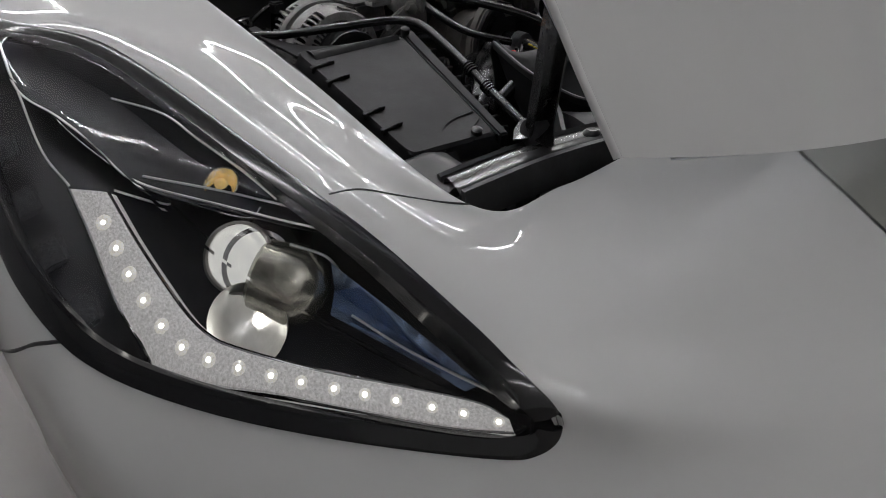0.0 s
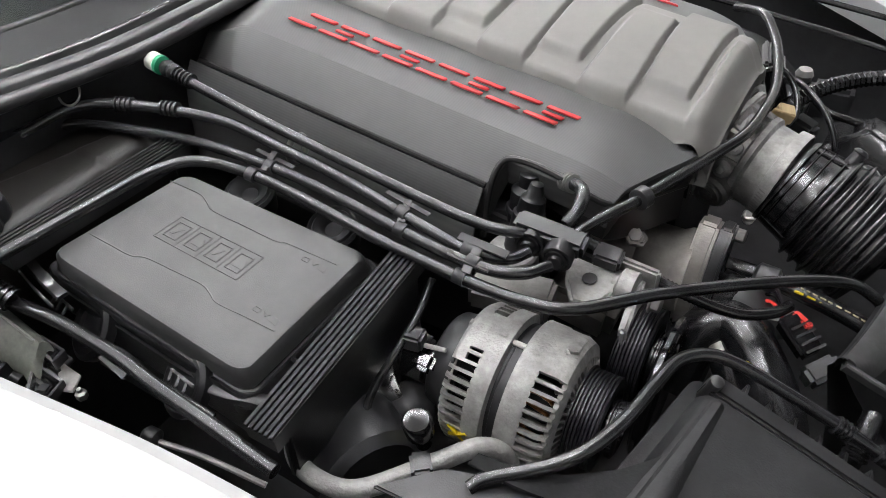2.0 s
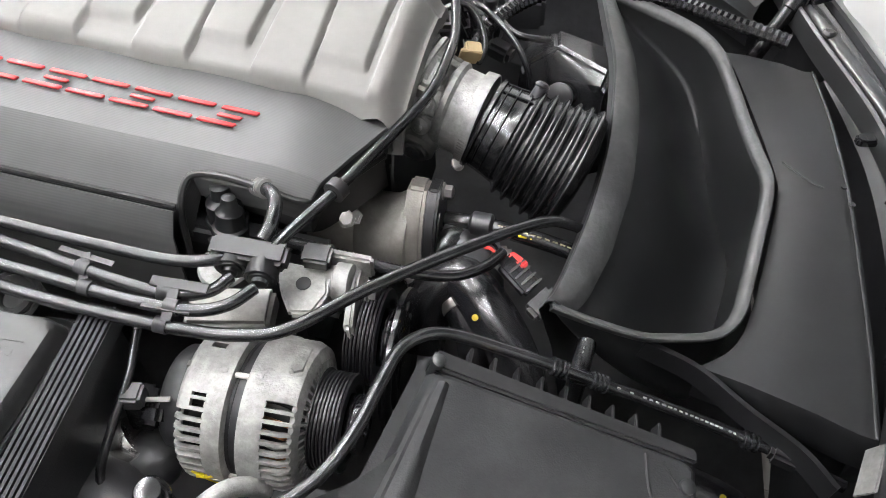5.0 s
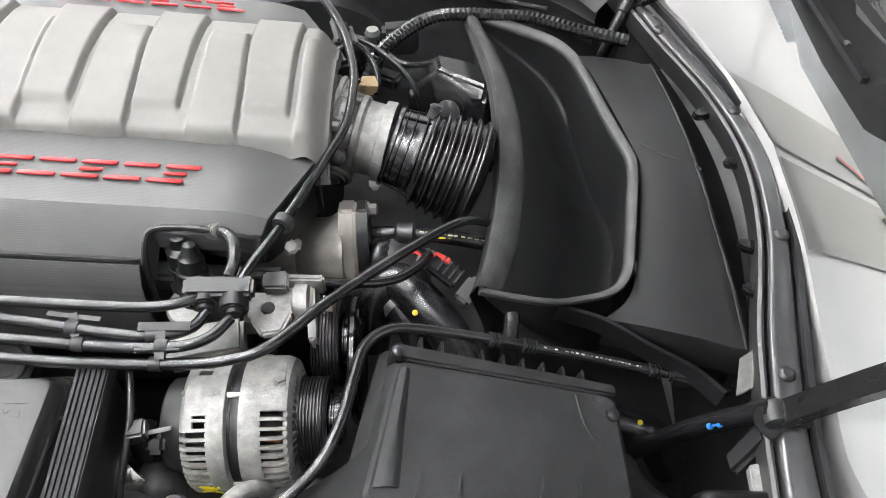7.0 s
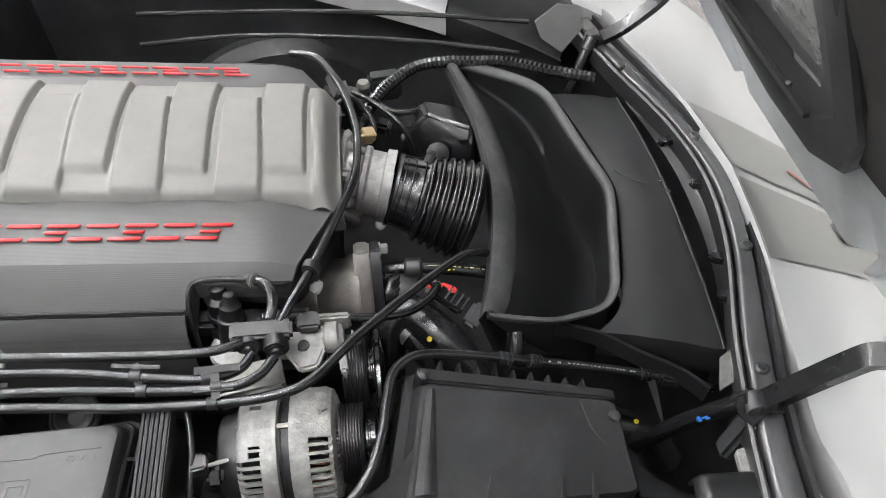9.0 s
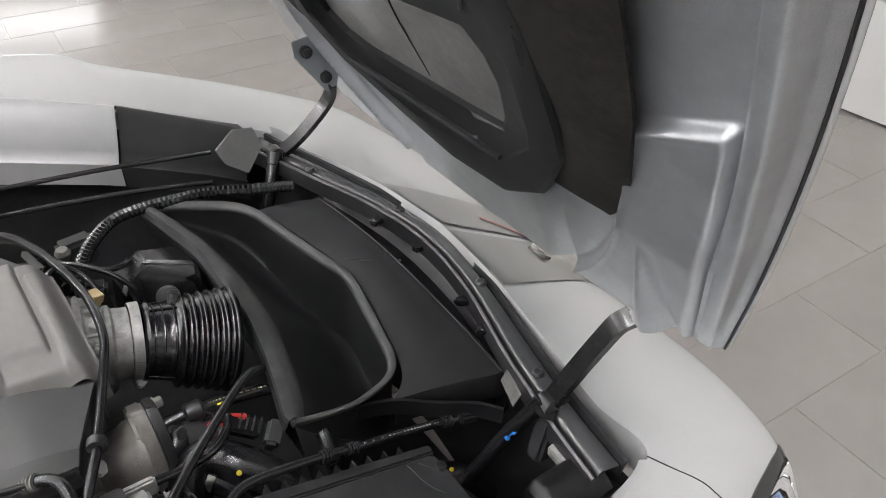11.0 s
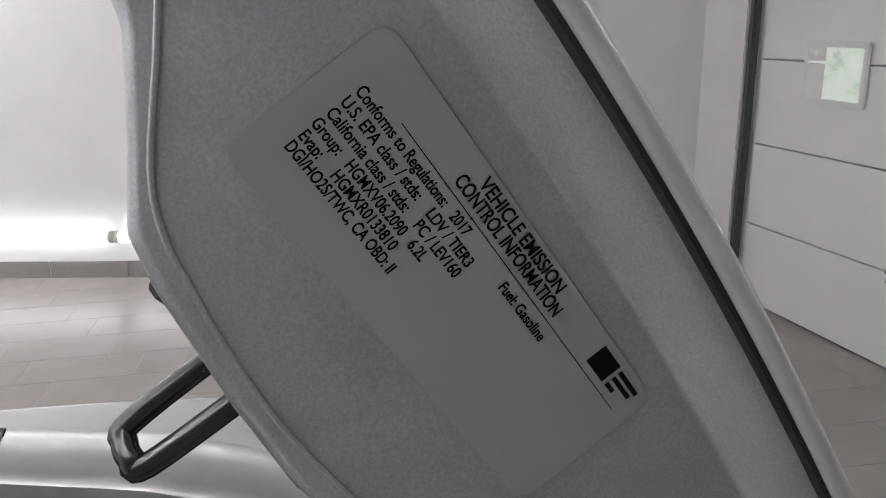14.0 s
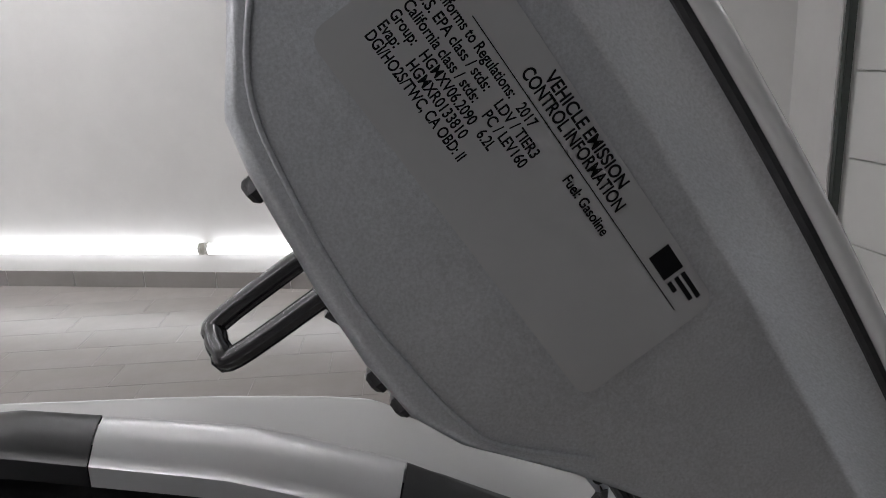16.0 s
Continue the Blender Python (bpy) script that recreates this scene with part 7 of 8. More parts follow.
# brake-like line with fittings over the air box
hb = pipe("air_line", "black line with crimped joints over the air box", [(-1.160, 0.470, 0.775), (-1.150, 0.483, 0.780), (-1.110, 0.515, 0.786), (-1.084, 0.545, 0.792), (-1.066, 0.590, 0.796), (-1.056, 0.640, 0.798), (-1.046, 0.680, 0.798), (-1.024, 0.702, 0.797), (-0.995, 0.711, 0.790), (-0.940, 0.714, 0.772), (-0.889, 0.716, 0.753), (-0.849, 0.718, 0.736), (-0.760, 0.713, 0.711), (-0.672, 0.704, 0.688), (-0.641, 0.694, 0.688), (-0.590, 0.675, 0.684)], 0.0066, HOSE, cat="hose")
for a in ((-0.898, 0.7157, 0.756), (-0.855, 0.7178, 0.738)):
    crimp(hb, a, (1, 0.04, -0.42), 0.0100, PIPE, 4, 0.005)
crimp(hb, (-0.690, 0.706, 0.692), (1, -0.12, -0.22), 0.0100, PIPE, 3, 0.006)
part("joint", block((-0.648, 0.696, 0.688), (0.030, 0.022, 0.020), (0, 4, -15), 0.004), BLACKPL, hb)


def hose_print(parent, pts, t0, t1, n, r, side, mat):
    """Small plain bars along a hose in place of its unreadable print."""
    rnd = random.Random(n)
    for k in range(n):
        t = t0 + (t1 - t0) * k / n
        if rnd.random() < 0.15:
            continue
        p, q = curve_at(pts, t), curve_at(pts, t + (t1 - t0) / n * (0.45 + 0.3 * rnd.random()))
        part("print_bar", tube([p + side * r, q + side * r], 0.0011, 5, 0), mat, parent)


PRINT = material("hose_print", (0.32, 0.32, 0.30), 0.6, vary=0.3, scale=200)
AIR_PTS = [(-0.849, 0.718, 0.736), (-0.760, 0.713, 0.711), (-0.690, 0.706, 0.692)]
hose_print(hb, AIR_PTS, 0.12, 0.95, 22, 0.0064, V(0, -0.35, 0.94), PRINT)
PURGE = [(-0.990, 0.9105, 0.737), (-0.96, 0.908, 0.735), (-0.90, 0.900, 0.728), (-0.84, 0.890, 0.715)]
hose_print(pr, PURGE, 0.1, 0.98, 18, 0.0100, V(0, -0.35, 0.94), material("hose_print_tan", (0.34, 0.30, 0.16), 0.6, vary=0.3, scale=200))
OVER = [(-0.860, 0.800, 0.735), (-0.862, 0.770, 0.715), (-0.866, 0.745, 0.690)]
hose_print(st, OVER, 0.0, 0.6, 9, 0.0106, V(-0.2, -0.5, 0.8), PRINT)

# ---------------------------------------------------------------- air filter box
box = thing("air_box", "black plastic air filter box with ribbed lid", "air filter box")
A1, A2, A3, A4 = V(-1.012, 0.690, 0.782), V(-0.742, 0.672, 0.704), V(-0.742, 0.518, 0.704), V(-1.052, 0.500, 0.772)
bn = (A2 - A1).cross(A4 - A1).normalized()
if bn.z < 0:
    bn = -bn


def bx(a, b):
    return A1.lerp(A2, a).lerp(A4.lerp(A3, a), b)


def bring(a0, a1, b0, b1, lift, r=0.06, n=5):
    out = []
    for ca, cb, st in ((1, 1, 0), (0, 1, 90), (0, 0, 180), (1, 0, 270)):
        for k in range(n):
            t = radians(st + 90 * k / (n - 1))
            a = (ca - (r if ca else -r)) + r * math.cos(t)
            b = (cb - (r if cb else -r)) + r * math.sin(t)
            out.append(bx(a0 + (a1 - a0) * a, b0 + (b1 - b0) * b) + bn * lift)
    return out + out[:1]


bm = grid([bring(-0.02, 1.03, -0.02, 1.05, -0.13), bring(-0.03, 1.04, -0.03, 1.06, -0.050), bring(-0.045, 1.05, -0.05, 1.08, -0.040), bring(-0.045, 1.05, -0.05, 1.08, -0.026), bring(0.0, 1.0, 0.0, 1.0, -0.022), bring(0.02, 0.985, 0.10, 0.98, 0.004), bring(0.035, 0.97, 0.125, 0.965, 0.008)])
t4 = [bm.verts.new(p) for p in bring(0.035, 0.97, 0.125, 0.965, 0.008)[:-1]]
bm.faces.new(t4)
bmesh.ops.remove_doubles(bm, verts=bm.verts, dist=0.0002)
part("lid", bm, BOXPL, box, "black satin lid", angle=32)
bm = bmesh.new()
slab([bx(-0.01, -0.02) + bn * -0.02, bx(1.0, -0.02) + bn * -0.02, bx(1.0, 0.085) + bn * -0.02, bx(-0.01, 0.085) + bn * -0.02], bn * 0.026, 0.003, bm)
part("rear_bar", bm, BOXPL, box, "raised rear bar of the lid")
for k in range(9):
    part("rib", block(bx(0.12 + 0.095 * k, -0.075) + bn * -0.020, (0.004, 0.026, 0.018), (0, 16, 0), 0.001), BOXPL, box)
for a in (0.20, 0.34, 0.64, 0.78):
    part("rib", slab([bx(a, 0.80) + bn * 0.006, bx(a + 0.014, 1.0) + bn * 0.0, bx(a - 0.014, 1.0) + bn * 0.0], bn * 0.010, 0.001), BOXPL, box)
part("corner_arc", tube([bx(0.80, 0.15) + bn * 0.008, bx(0.83, 0.40) + bn * 0.008, bx(0.90, 0.58) + bn * 0.006, bx(0.99, 0.66) + bn * 0.0], 0.0022, 8, 5), BOXPL, box)
for b0 in (0.095, 0.112):
    part("seam", tube([bx(0.02, b0) + bn * 0.0035, bx(0.5, b0) + bn * 0.0035, bx(0.98, b0) + bn * 0.0035], 0.0012, 6, 0), BLACKGLOSS, box)
part("screw", lathe([(0, 0.008), (0.006, 0.008), (0.008, 0.004)], bx(0.95, 0.28) + bn * 0.008, bn, 12), BLACKPL, box)
part("screw", lathe([(-0.03, 0.007), (0.004, 0.007), (0.006, 0.004)], bx(0.015, 0.06) + bn * 0.010, bn, 10), BLACKPL, box)
fun = [[bx(0.03, 0.55) + bn * 0.006, bx(-0.06, 0.75) + bn * -0.004, bx(-0.20, 0.92) + bn * -0.010, bx(-0.36, 0.99) + bn * -0.006], [bx(0.05, 0.98) + bn * 0.004, bx(-0.06, 1.00) + bn * 0.0, bx(-0.20, 1.04) + bn * -0.004, bx(-0.36, 1.05) + bn * -0.008]]
fun = [spline(r, 5) for r in fun]
SKIRTPL = material("skirt_plastic", (0.0125, 0.0125, 0.0135), 0.6, vary=0.25, scale=20, bump=0.2, bump_scale=300, spec=0.22, stain=0.3, stain_scale=20)
part("side_skirt", thicken(grid(fun), 0.004), SKIRTPL, box, "flared side skirt")
part("corner_web", tube([bx(0.865, 0.16) + bn * 0.008, bx(0.93, 0.30) + bn * 0.008, bx(0.985, 0.34) + bn * 0.004], 0.0018, 6, 4), BOXPL, box)
part("bulge", thicken(grid([[bx(0.045 + 0.07 * f * (0.4 + b), b) + bn * (0.0085 + 0.006 * math.sin(math.pi * f)) for b in (0.16, 0.3, 0.45, 0.6, 0.75, 0.9)] for f in (0, 0.25, 0.5, 0.75, 1.0)]), 0.002), BOXPL, box, "rounded shoulder of the lid")
rows = []
for k in range(9):
    t = k / 8
    p = bx(0.99, 0.55 + 0.45 * t) + bn * -0.004
    rows.append([p, p + V(0.010 + 0.030 * t * t, -0.002 * t, -0.012), p + V(0.020 + 0.075 * t * t, -0.004 * t, -0.030), p + V(0.024 + 0.085 * t * t, 0, -0.080)])
part("corner_flare", thicken(grid(rows), 0.003), SKIRTPL, box, "flared front corner")

# shroud strip with warning sticker inside the wing
shr = thing("side_shroud", "black shroud strip inside the wing with a warning sticker", "shroud")
rows = []
for k in range(25):
    t = k / 24
    p = curve_at(RING_EDGE, 0.30 + 0.24 * t)
    q = V(p.x, 0.458 + 0.006 * t, 0.774 - 0.085 * t)
    rows.append([p + V(0.004, 0.012, -0.030), q + V(0, -0.012, 0.010), q, q + V(0, 0.040, -0.008), q + V(0, 0.050, -0.05)])
part("strip", thicken(grid(rows), 0.003), BLACKPL, shr)


def on_strip(x, b):
    """A place on the strip's level part, x along the car, b across it."""
    t = min(1, max(0, (x + 1.02) / 0.44))
    return V(x, 0.458 + b, 0.774 - 0.085 * t + 0.003 - 0.2 * b)


def strip_patch(x0, x1, b0, b1, lift):
    return slab([on_strip(x0, b0) + V(0, 0, lift), on_strip(x1, b0) + V(0, 0, lift), on_strip(x1, b1) + V(0, 0, lift), on_strip(x0, b1) + V(0, 0, lift)], (0, 0, 0.001))


part("sticker", strip_patch(-0.948, -0.922, -0.004, 0.020, 0.001), ORANGE, shr, "orange warning sticker", smooth=False)
part("sticker", strip_patch(-0.920, -0.862, -0.004, 0.020, 0.0006), material("sticker_grey", (0.10, 0.10, 0.105), 0.35, vary=0.5, scale=120), shr, "dark sticker with unreadable print", smooth=False)
for k in range(5):
    part("print_bar", strip_patch(-0.916, -0.890 + 0.008 * (k % 3), -0.001 + 0.0042 * k, 0.0005 + 0.0042 * k, 0.0018), WHITEPL, shr, smooth=False)

# ---------------------------------------------------------------- radiator scoop and front cover
duct = thing("intake_duct", "large black plastic intake scoop before the engine", "intake duct")
LIP = [(-0.909, 0.777, 0.778), (-0.900, 0.815, 0.754), (-0.886, 0.866, 0.758), (-0.870, 0.945, 0.772), (-0.860, 1.040, 0.787), (-0.862, 1.180, 0.799), (-0.878, 1.290, 0.797), (-0.893, 1.398, 0.786)]
RIM = [(-0.909, 0.777, 0.778), (-0.858, 0.774, 0.764), (-0.807, 0.774, 0.752), (-0.768, 0.787, 0.740), (-0.733, 0.800, 0.733), (-0.712, 0.815, 0.734), (-0.698, 0.842, 0.736), (-0.690, 0.877, 0.738), (-0.682, 0.912, 0.740), (-0.672, 0.960, 0.742), (-0.662, 1.007, 0.744), (-0.658, 1.052, 0.746), (-0.669, 1.100, 0.748), (-0.684, 1.164, 0.752), (-0.700, 1.240, 0.757), (-0.718, 1.292, 0.765), (-0.752, 1.330, 0.772), (-0.820, 1.366, 0.780), (-0.893, 1.398, 0.786)]
rows = []
NL = 60
for k in range(NL + 1):
    t = k / NL
    a, b = curve_at(LIP, t), curve_at(RIM, t)
    sink = 0.16 * min(1, 1.25 * math.sin(math.pi * min(1, max(0, t)))) ** 0.8
    m = a.lerp(b, 0.55) - V(0, 0, sink)
    r = [a]
    for f, g in ((0.05, 0.03), (0.10, 0.07), (0.18, 0.15), (0.27, 0.27), (0.36, 0.41), (0.45, 0.55), (0.54, 0.69), (0.63, 0.81), (0.71, 0.905), (0.79, 0.975), (0.86, 1.02), (0.92, 1.045), (0.965, 1.05), (0.985, 0.90), (0.994, 0.40)):
        r.append(a.lerp(b, f) - V(0, 0, sink * g))
    r.append(b)
    rows.append(r)
part("basin", grid(rows), DUCTPL, duct, "smooth black scoop basin", angle=85)
# rear face below the lip
rows = []
for k in range(NL + 1):
    p = curve_at(LIP, k / NL)
    rows.append([p + V(-0.002, 0, 0.001), p + V(-0.010, 0, -0.012), p + V(0.010, 0, -0.08), p + V(0.03, 0, -0.20)])
part("rear_face", grid(rows), DUCTPL, duct)
rows = []
for k in range(81):
    t = k / 80
    a, b = curve_at(LIP, t), curve_at(RIM, t)
    d = (b - a).normalized() if (b - a).length > 0.02 else V(1, 0, 0)
    w = 0.012 + 0.024 * math.sin(math.pi * min(1, max(0, t))) ** 0.5
    rows.append([a + V(-0.004, 0, -0.012), a + V(-0.005, 0, 0.0), a + V(-0.002, 0, 0.005), a + d * w * 0.3 + V(0, 0, 0.006), a + d * w * 0.7 + V(0, 0, 0.001 + 0.001 * math.sin(60 * t)), a + d * w * (1 + 0.02 * math.sin(41 * t)) + V(0, 0, -0.012)])
part("lip", grid(rows), SEALLIP, duct, "grey rubber lip", angle=50)
bm = bmesh.new()
sweep(bm, [curve_at(RIM, 0.004 + 0.992 * k / 130) for k in range(131)], [(-0.0070, -0.009), (0.0030, -0.008), (0.0070, 0.0010), (0.0074, 0.0040), (0.0060, 0.0058), (0.0020, 0.0050), (-0.0045, 0.0000), (-0.0070, -0.004)])
part("rim_seal", bm, SEALLIP, duct, "grey rubber rim seal")

shd = thing("radiator_cover", "black plastic radiator cover behind the nose", "radiator cover")
NEAR_RIM = [(-0.741, 0.767, 0.724), (-0.709, 0.791, 0.728), (-0.689, 0.830, 0.730), (-0.667, 0.916, 0.735), (-0.646, 1.024, 0.740), (-0.645, 1.070, 0.742), (-0.668, 1.183, 0.748), (-0.692, 1.270, 0.757), (-0.715, 1.302, 0.762)]
RIDGE = [(-0.582, 0.700, 0.740), (-0.578, 0.788, 0.750), (-0.575, 0.892, 0.755), (-0.573, 0.987, 0.758), (-0.573, 1.075, 0.758), (-0.577, 1.176, 0.756), (-0.586, 1.278, 0.752)]
OUTR = [(-0.556, 0.706, 0.730), (-0.529, 0.798, 0.735), (-0.505, 0.906, 0.738), (-0.496, 1.017, 0.740), (-0.498, 1.131, 0.740), (-0.514, 1.224, 0.742), (-0.538, 1.326, 0.745)]
rows = []
for k in range(-2, 63):
    t = min(1, max(0, k / 60))
    a, b, c = curve_at(NEAR_RIM, t), curve_at(RIDGE, t), curve_at(OUTR, t)
    dn = -0.05 if k in (-2, 62) else (-0.012 if k in (-1, 61) else 0.0)
    sh = V(0, -0.006 if k < 0 else (0.006 if k > 60 else 0), dn)
    rows.append([q + sh for q in (a + V(0, 0, -0.004), a.lerp(b, 0.3) + V(0, 0, 0.002), a.lerp(b, 0.7) + V(0, 0, 0.004), a.lerp(b, 0.93) + V(0, 0, 0.001), b + V(0.002, 0, 0.003), b + V(0.008, 0, 0.001), b.lerp(c, 0.20) + V(0, 0, -0.022), b.lerp(c, 0.30) + V(0, 0, -0.028), b.lerp(c, 0.75) + V(0, 0, -0.030), c + V(0, 0, -0.010), c + V(0.003, 0, -0.05))])
part("sheet", thicken(grid(rows), 0.003), COVERPL, shd, "moulded black sheet", angle=45)
bm = bmesh.new()
sweep(bm, spline([V(-0.80, 0.775, 0.742), V(-0.742, 0.760, 0.730), V(-0.69, 0.725, 0.722), V(-0.64, 0.690, 0.720), V(-0.61, 0.655, 0.718)], 8), [(-0.003, -0.03), (0.003, -0.03), (0.003, 0.0), (-0.003, 0.0)])
part("front_lip", bm, COVERPL, shd)
part("score", tube([V(-0.640, 1.075, 0.7555), V(-0.610, 1.045, 0.756), V(-0.585, 1.030, 0.756)], 0.0012, 6, 4), RUBBER, shd, "pale scuff")
part("worn_edge", tube([V(*p) + V(0.003, 0, 0.0035) for p in RIDGE], 0.0016, 6, 8), RAILPL, shd, "pale worn ridge edge")
for x, y, r in ((-0.532, 1.135, 20), (-0.512, 1.020, 6), (-0.538, 0.855, -16), (-0.552, 0.780, -16)):
    m = pose(x, y, 0.752, 0, 4, r)
    hook = [m @ V(a, b, 0) for a, b in ((0.022, -0.011), (0.022, 0.011), (-0.004, 0.010), (-0.012, 0.007), (-0.015, 0.0), (-0.012, -0.007), (-0.004, -0.010))]
    part("hook_tab", slab(hook, (0, 0, 0.012), 0.003), BLACKGLOSS, shd, "black hook tab")
for x, y in ((-0.583, 1.035), (-0.578, 1.005)):
    part("hole", lathe([(0, 0.004), (0.002, 0.004)], (x + 0.01, y, 0.7615), (0, 0, 1), 10), SHADEDARK, shd)

pins = [(-0.558, 0.643, 0.776), (-0.498, 0.855, 0.780), (-0.490, 1.116, 0.781), (-0.560, 1.345, 0.779)]
for p in pins:
    t = thing("push_pin", "round black push pin in the sealing rail", "push pin", group="rail push pins")
    part("head", lathe([(-0.004, 0.009), (0.0, 0.0105), (0.002, 0.010), (0.005, 0.006), (0.004, 0.002)], p, (0, 0, 1), 16), BLACKPL, t)
brk = thing("strut_bracket", "bare steel bracket strip by the hinge", "bracket")
part("strip", slab([V(-0.590, 0.640, 0.752), V(-0.575, 0.690, 0.758), V(-0.585, 0.692, 0.735), V(-0.602, 0.642, 0.730)], (-0.003, 0, 0), 0.001), ALUDARK, brk)

# near end block of the sealing rail and bits between box and hinge
blk = thing("rail_end", "black rubber end block at the wing corner", "rail end")
rows = []
for k in range(13):
    f = k / 12
    x = -0.683 + 0.104 * f
    dip = 0.016 * max(0, 1 - f / 0.12) ** 2
    rows.append([V(x, 0.527 - 0.006 * f, 0.726 - dip), V(x, 0.524 - 0.006 * f, 0.740 - dip), V(x, 0.518 - 0.005 * f, 0.745 - dip), V(x - 0.004, 0.495, 0.747 + 0.002 * math.sin(5 * f) - dip), V(x - 0.006, 0.470, 0.744 - dip), V(x - 0.006, 0.452, 0.730 - dip)])
part("pad", thicken(grid(rows), 0.005), COVERPL, blk, "folded rubber flap", angle=50)
part("foot", slab([V(-0.616, 0.553, 0.735), V(-0.568, 0.560, 0.738), V(-0.576, 0.522, 0.736), V(-0.619, 0.518, 0.733)], (0, 0, -0.014), 0.002), ALU, blk, "pale metal foot")
part("slot", block((-0.597, 0.538, 0.7365), (0.005, 0.034, 0.004), (0, 3, 8), 0.001), SHADEDARK, blk, "dark slot")

# far side: resonator box, loom and hoses
rb = thing("resonator_box", "black plastic resonator beside the intake hose", "resonator")
bm = bmesh.new()
for p in ((-0.955, 1.300, 0.772), (-0.948, 1.241, 0.780), (-0.868, 1.212, 0.762), (-0.860, 1.275, 0.760), (-0.998, 1.232, 0.745), (-1.000, 1.300, 0.740), (-0.876, 1.190, 0.742), (-1.012, 1.225, 0.60), (-0.965, 1.170, 0.60), (-0.885, 1.160, 0.60), (-0.850, 1.180, 0.60), (-0.850, 1.310, 0.60), (-1.010, 1.310, 0.60)):
    bm.verts.new(p)
bmesh.ops.convex_hull(bm, input=bm.verts[:])
bmesh.ops.bevel(bm, geom=bm.edges[:], offset=0.006, segments=2, affect="EDGES", clamp_overlap=True)
part("chamber", bm, GLOSSRUB, rb, "faceted black chamber", angle=24)
part("port", lathe([(-0.03, 0.018), (0.0, 0.018), (0.003, 0.021), (0.010, 0.021), (0.012, 0.015)], (-0.935, 1.192, 0.728), (-0.2, -0.9, 0.5), 18), BLACKPL, rb)
loom("wiring_loom", "thick black corrugated hose at the far wing", [(-1.085, 1.190, 0.755), (-1.068, 1.227, 0.782), (-1.040, 1.286, 0.790), (-1.004, 1.337, 0.792), (-0.954, 1.380, 0.792), (-0.897, 1.390, 0.790), (-0.841, 1.384, 0.790), (-0.778, 1.373, 0.790), (-0.697, 1.334, 0.788), (-0.620, 1.310, 0.780)], 0.0125, GLOSSRUB, 0.0095)
loom("wiring_loom", "thin black corrugated loom at the far wing", [(-1.055, 1.355, 0.765), (-1.052, 1.325, 0.782), (-1.044, 1.298, 0.788), (-1.028, 1.272, 0.784), (-1.008, 1.258, 0.780), (-0.981, 1.261, 0.775), (-0.955, 1.285, 0.76)], 0.0062, GLOSSRUB, 0.006)
fs = thing("fuel_valve", "metal and black valve on the engine's far front", "valve")
part("stud", lathe([(-0.02, 0.010), (0.006, 0.012), (0.010, 0.014), (0.018, 0.010)], (-1.060, 1.320, 0.790), (0, 0, 1), 12), STEEL, fs)
part("seat", block((-1.065, 1.315, 0.742), (0.036, 0.036, 0.05), (0, 0, 20), 0.012, seg=3), BLACKPL, fs)
part("connector", block((-1.035, 1.265, 0.745), (0.04, 0.03, 0.026), (0, 10, -20), 0.006), BLACKPL, fs)
for k, (p, s, r) in enumerate((((-1.13, 1.34, 0.705), (0.08, 0.06, 0.08), (0, 0, 15)), ((-1.10, 1.42, 0.69), (0.10, 0.05, 0.06), (0, 10, -10)), ((-1.02, 1.47, 0.69), (0.07, 0.04, 0.06), (0, 0, 5)), ((-1.25, 1.38, 0.74), (0.16, 0.07, 0.08), (0, 8, 0)))):
    t = thing("relay_box", "small black box beside the far wing", "relay box", group="far side boxes")
    part("case", block(p, s, r, 0.008), BLACKPL, t)
for pts in ([(-1.5, 1.52, 0.80), (-1.3, 1.50, 0.815), (-1.1, 1.475, 0.81), (-0.9, 1.44, 0.80), (-0.75, 1.40, 0.79)], [(-1.5, 1.56, 0.845), (-1.2, 1.545, 0.835), (-0.95, 1.515, 0.825), (-0.72, 1.47, 0.815)]):
    pipe("brake_line", "thin black line along the far wing", pts, 0.005, HOSE, 8, cat="pipe", group="far wing lines")

# ribbed bracket with looms on the engine's far front corner
rbk = thing("ribbed_bracket", "black ribbed plastic bracket on the engine's far corner", "bracket")
part("plate", block((-1.095, 1.262, 0.800), (0.012, 0.060, 0.120), (8, -20, 12), 0.004), BLACKPL, rbk)
for k in range(4):
    part("rib", block((-1.086, 1.240 + 0.015 * k, 0.800), (0.010, 0.003, 0.105), (8, -20, 12), 0.001), BLACKPL, rbk)
for k in range(3):
    part("rib", block((-1.088, 1.262, 0.770 + 0.030 * k), (0.010, 0.055, 0.003), (8, -20, 12), 0.001), BLACKPL, rbk)
loom("wiring_loom", "thin black loom round the throttle body", [(-1.120, 1.200, 0.840), (-1.085, 1.215, 0.850), (-1.060, 1.205, 0.835), (-1.045, 1.175, 0.815), (-1.050, 1.150, 0.800)], 0.005)
loom("wiring_loom", "thin black loom beside the intake hose", [(-1.080, 1.300, 0.800), (-1.050, 1.255, 0.812), (-1.010, 1.215, 0.800), (-0.985, 1.190, 0.770), (-0.975, 1.180, 0.72)], 0.005)

# coolant hose and clamps below the pump
ch = pipe("coolant_hose", "thick black coolant hose below the pump", [(-1.055, 0.860, 0.690), (-1.020, 0.830, 0.680), (-0.995, 0.800, 0.655), (-0.985, 0.775, 0.610), (-0.985, 0.760, 0.56)], 0.020, HOSE, 14, cat="hose")
part("clamp", lathe([(-0.006, 0.0205), (-0.005, 0.0215), (0.005, 0.0215), (0.006, 0.0205)], (-1.020, 0.830, 0.680), (0.7, -0.65, -0.35), 24, caps=False), STEEL, ch, "spring clamp")

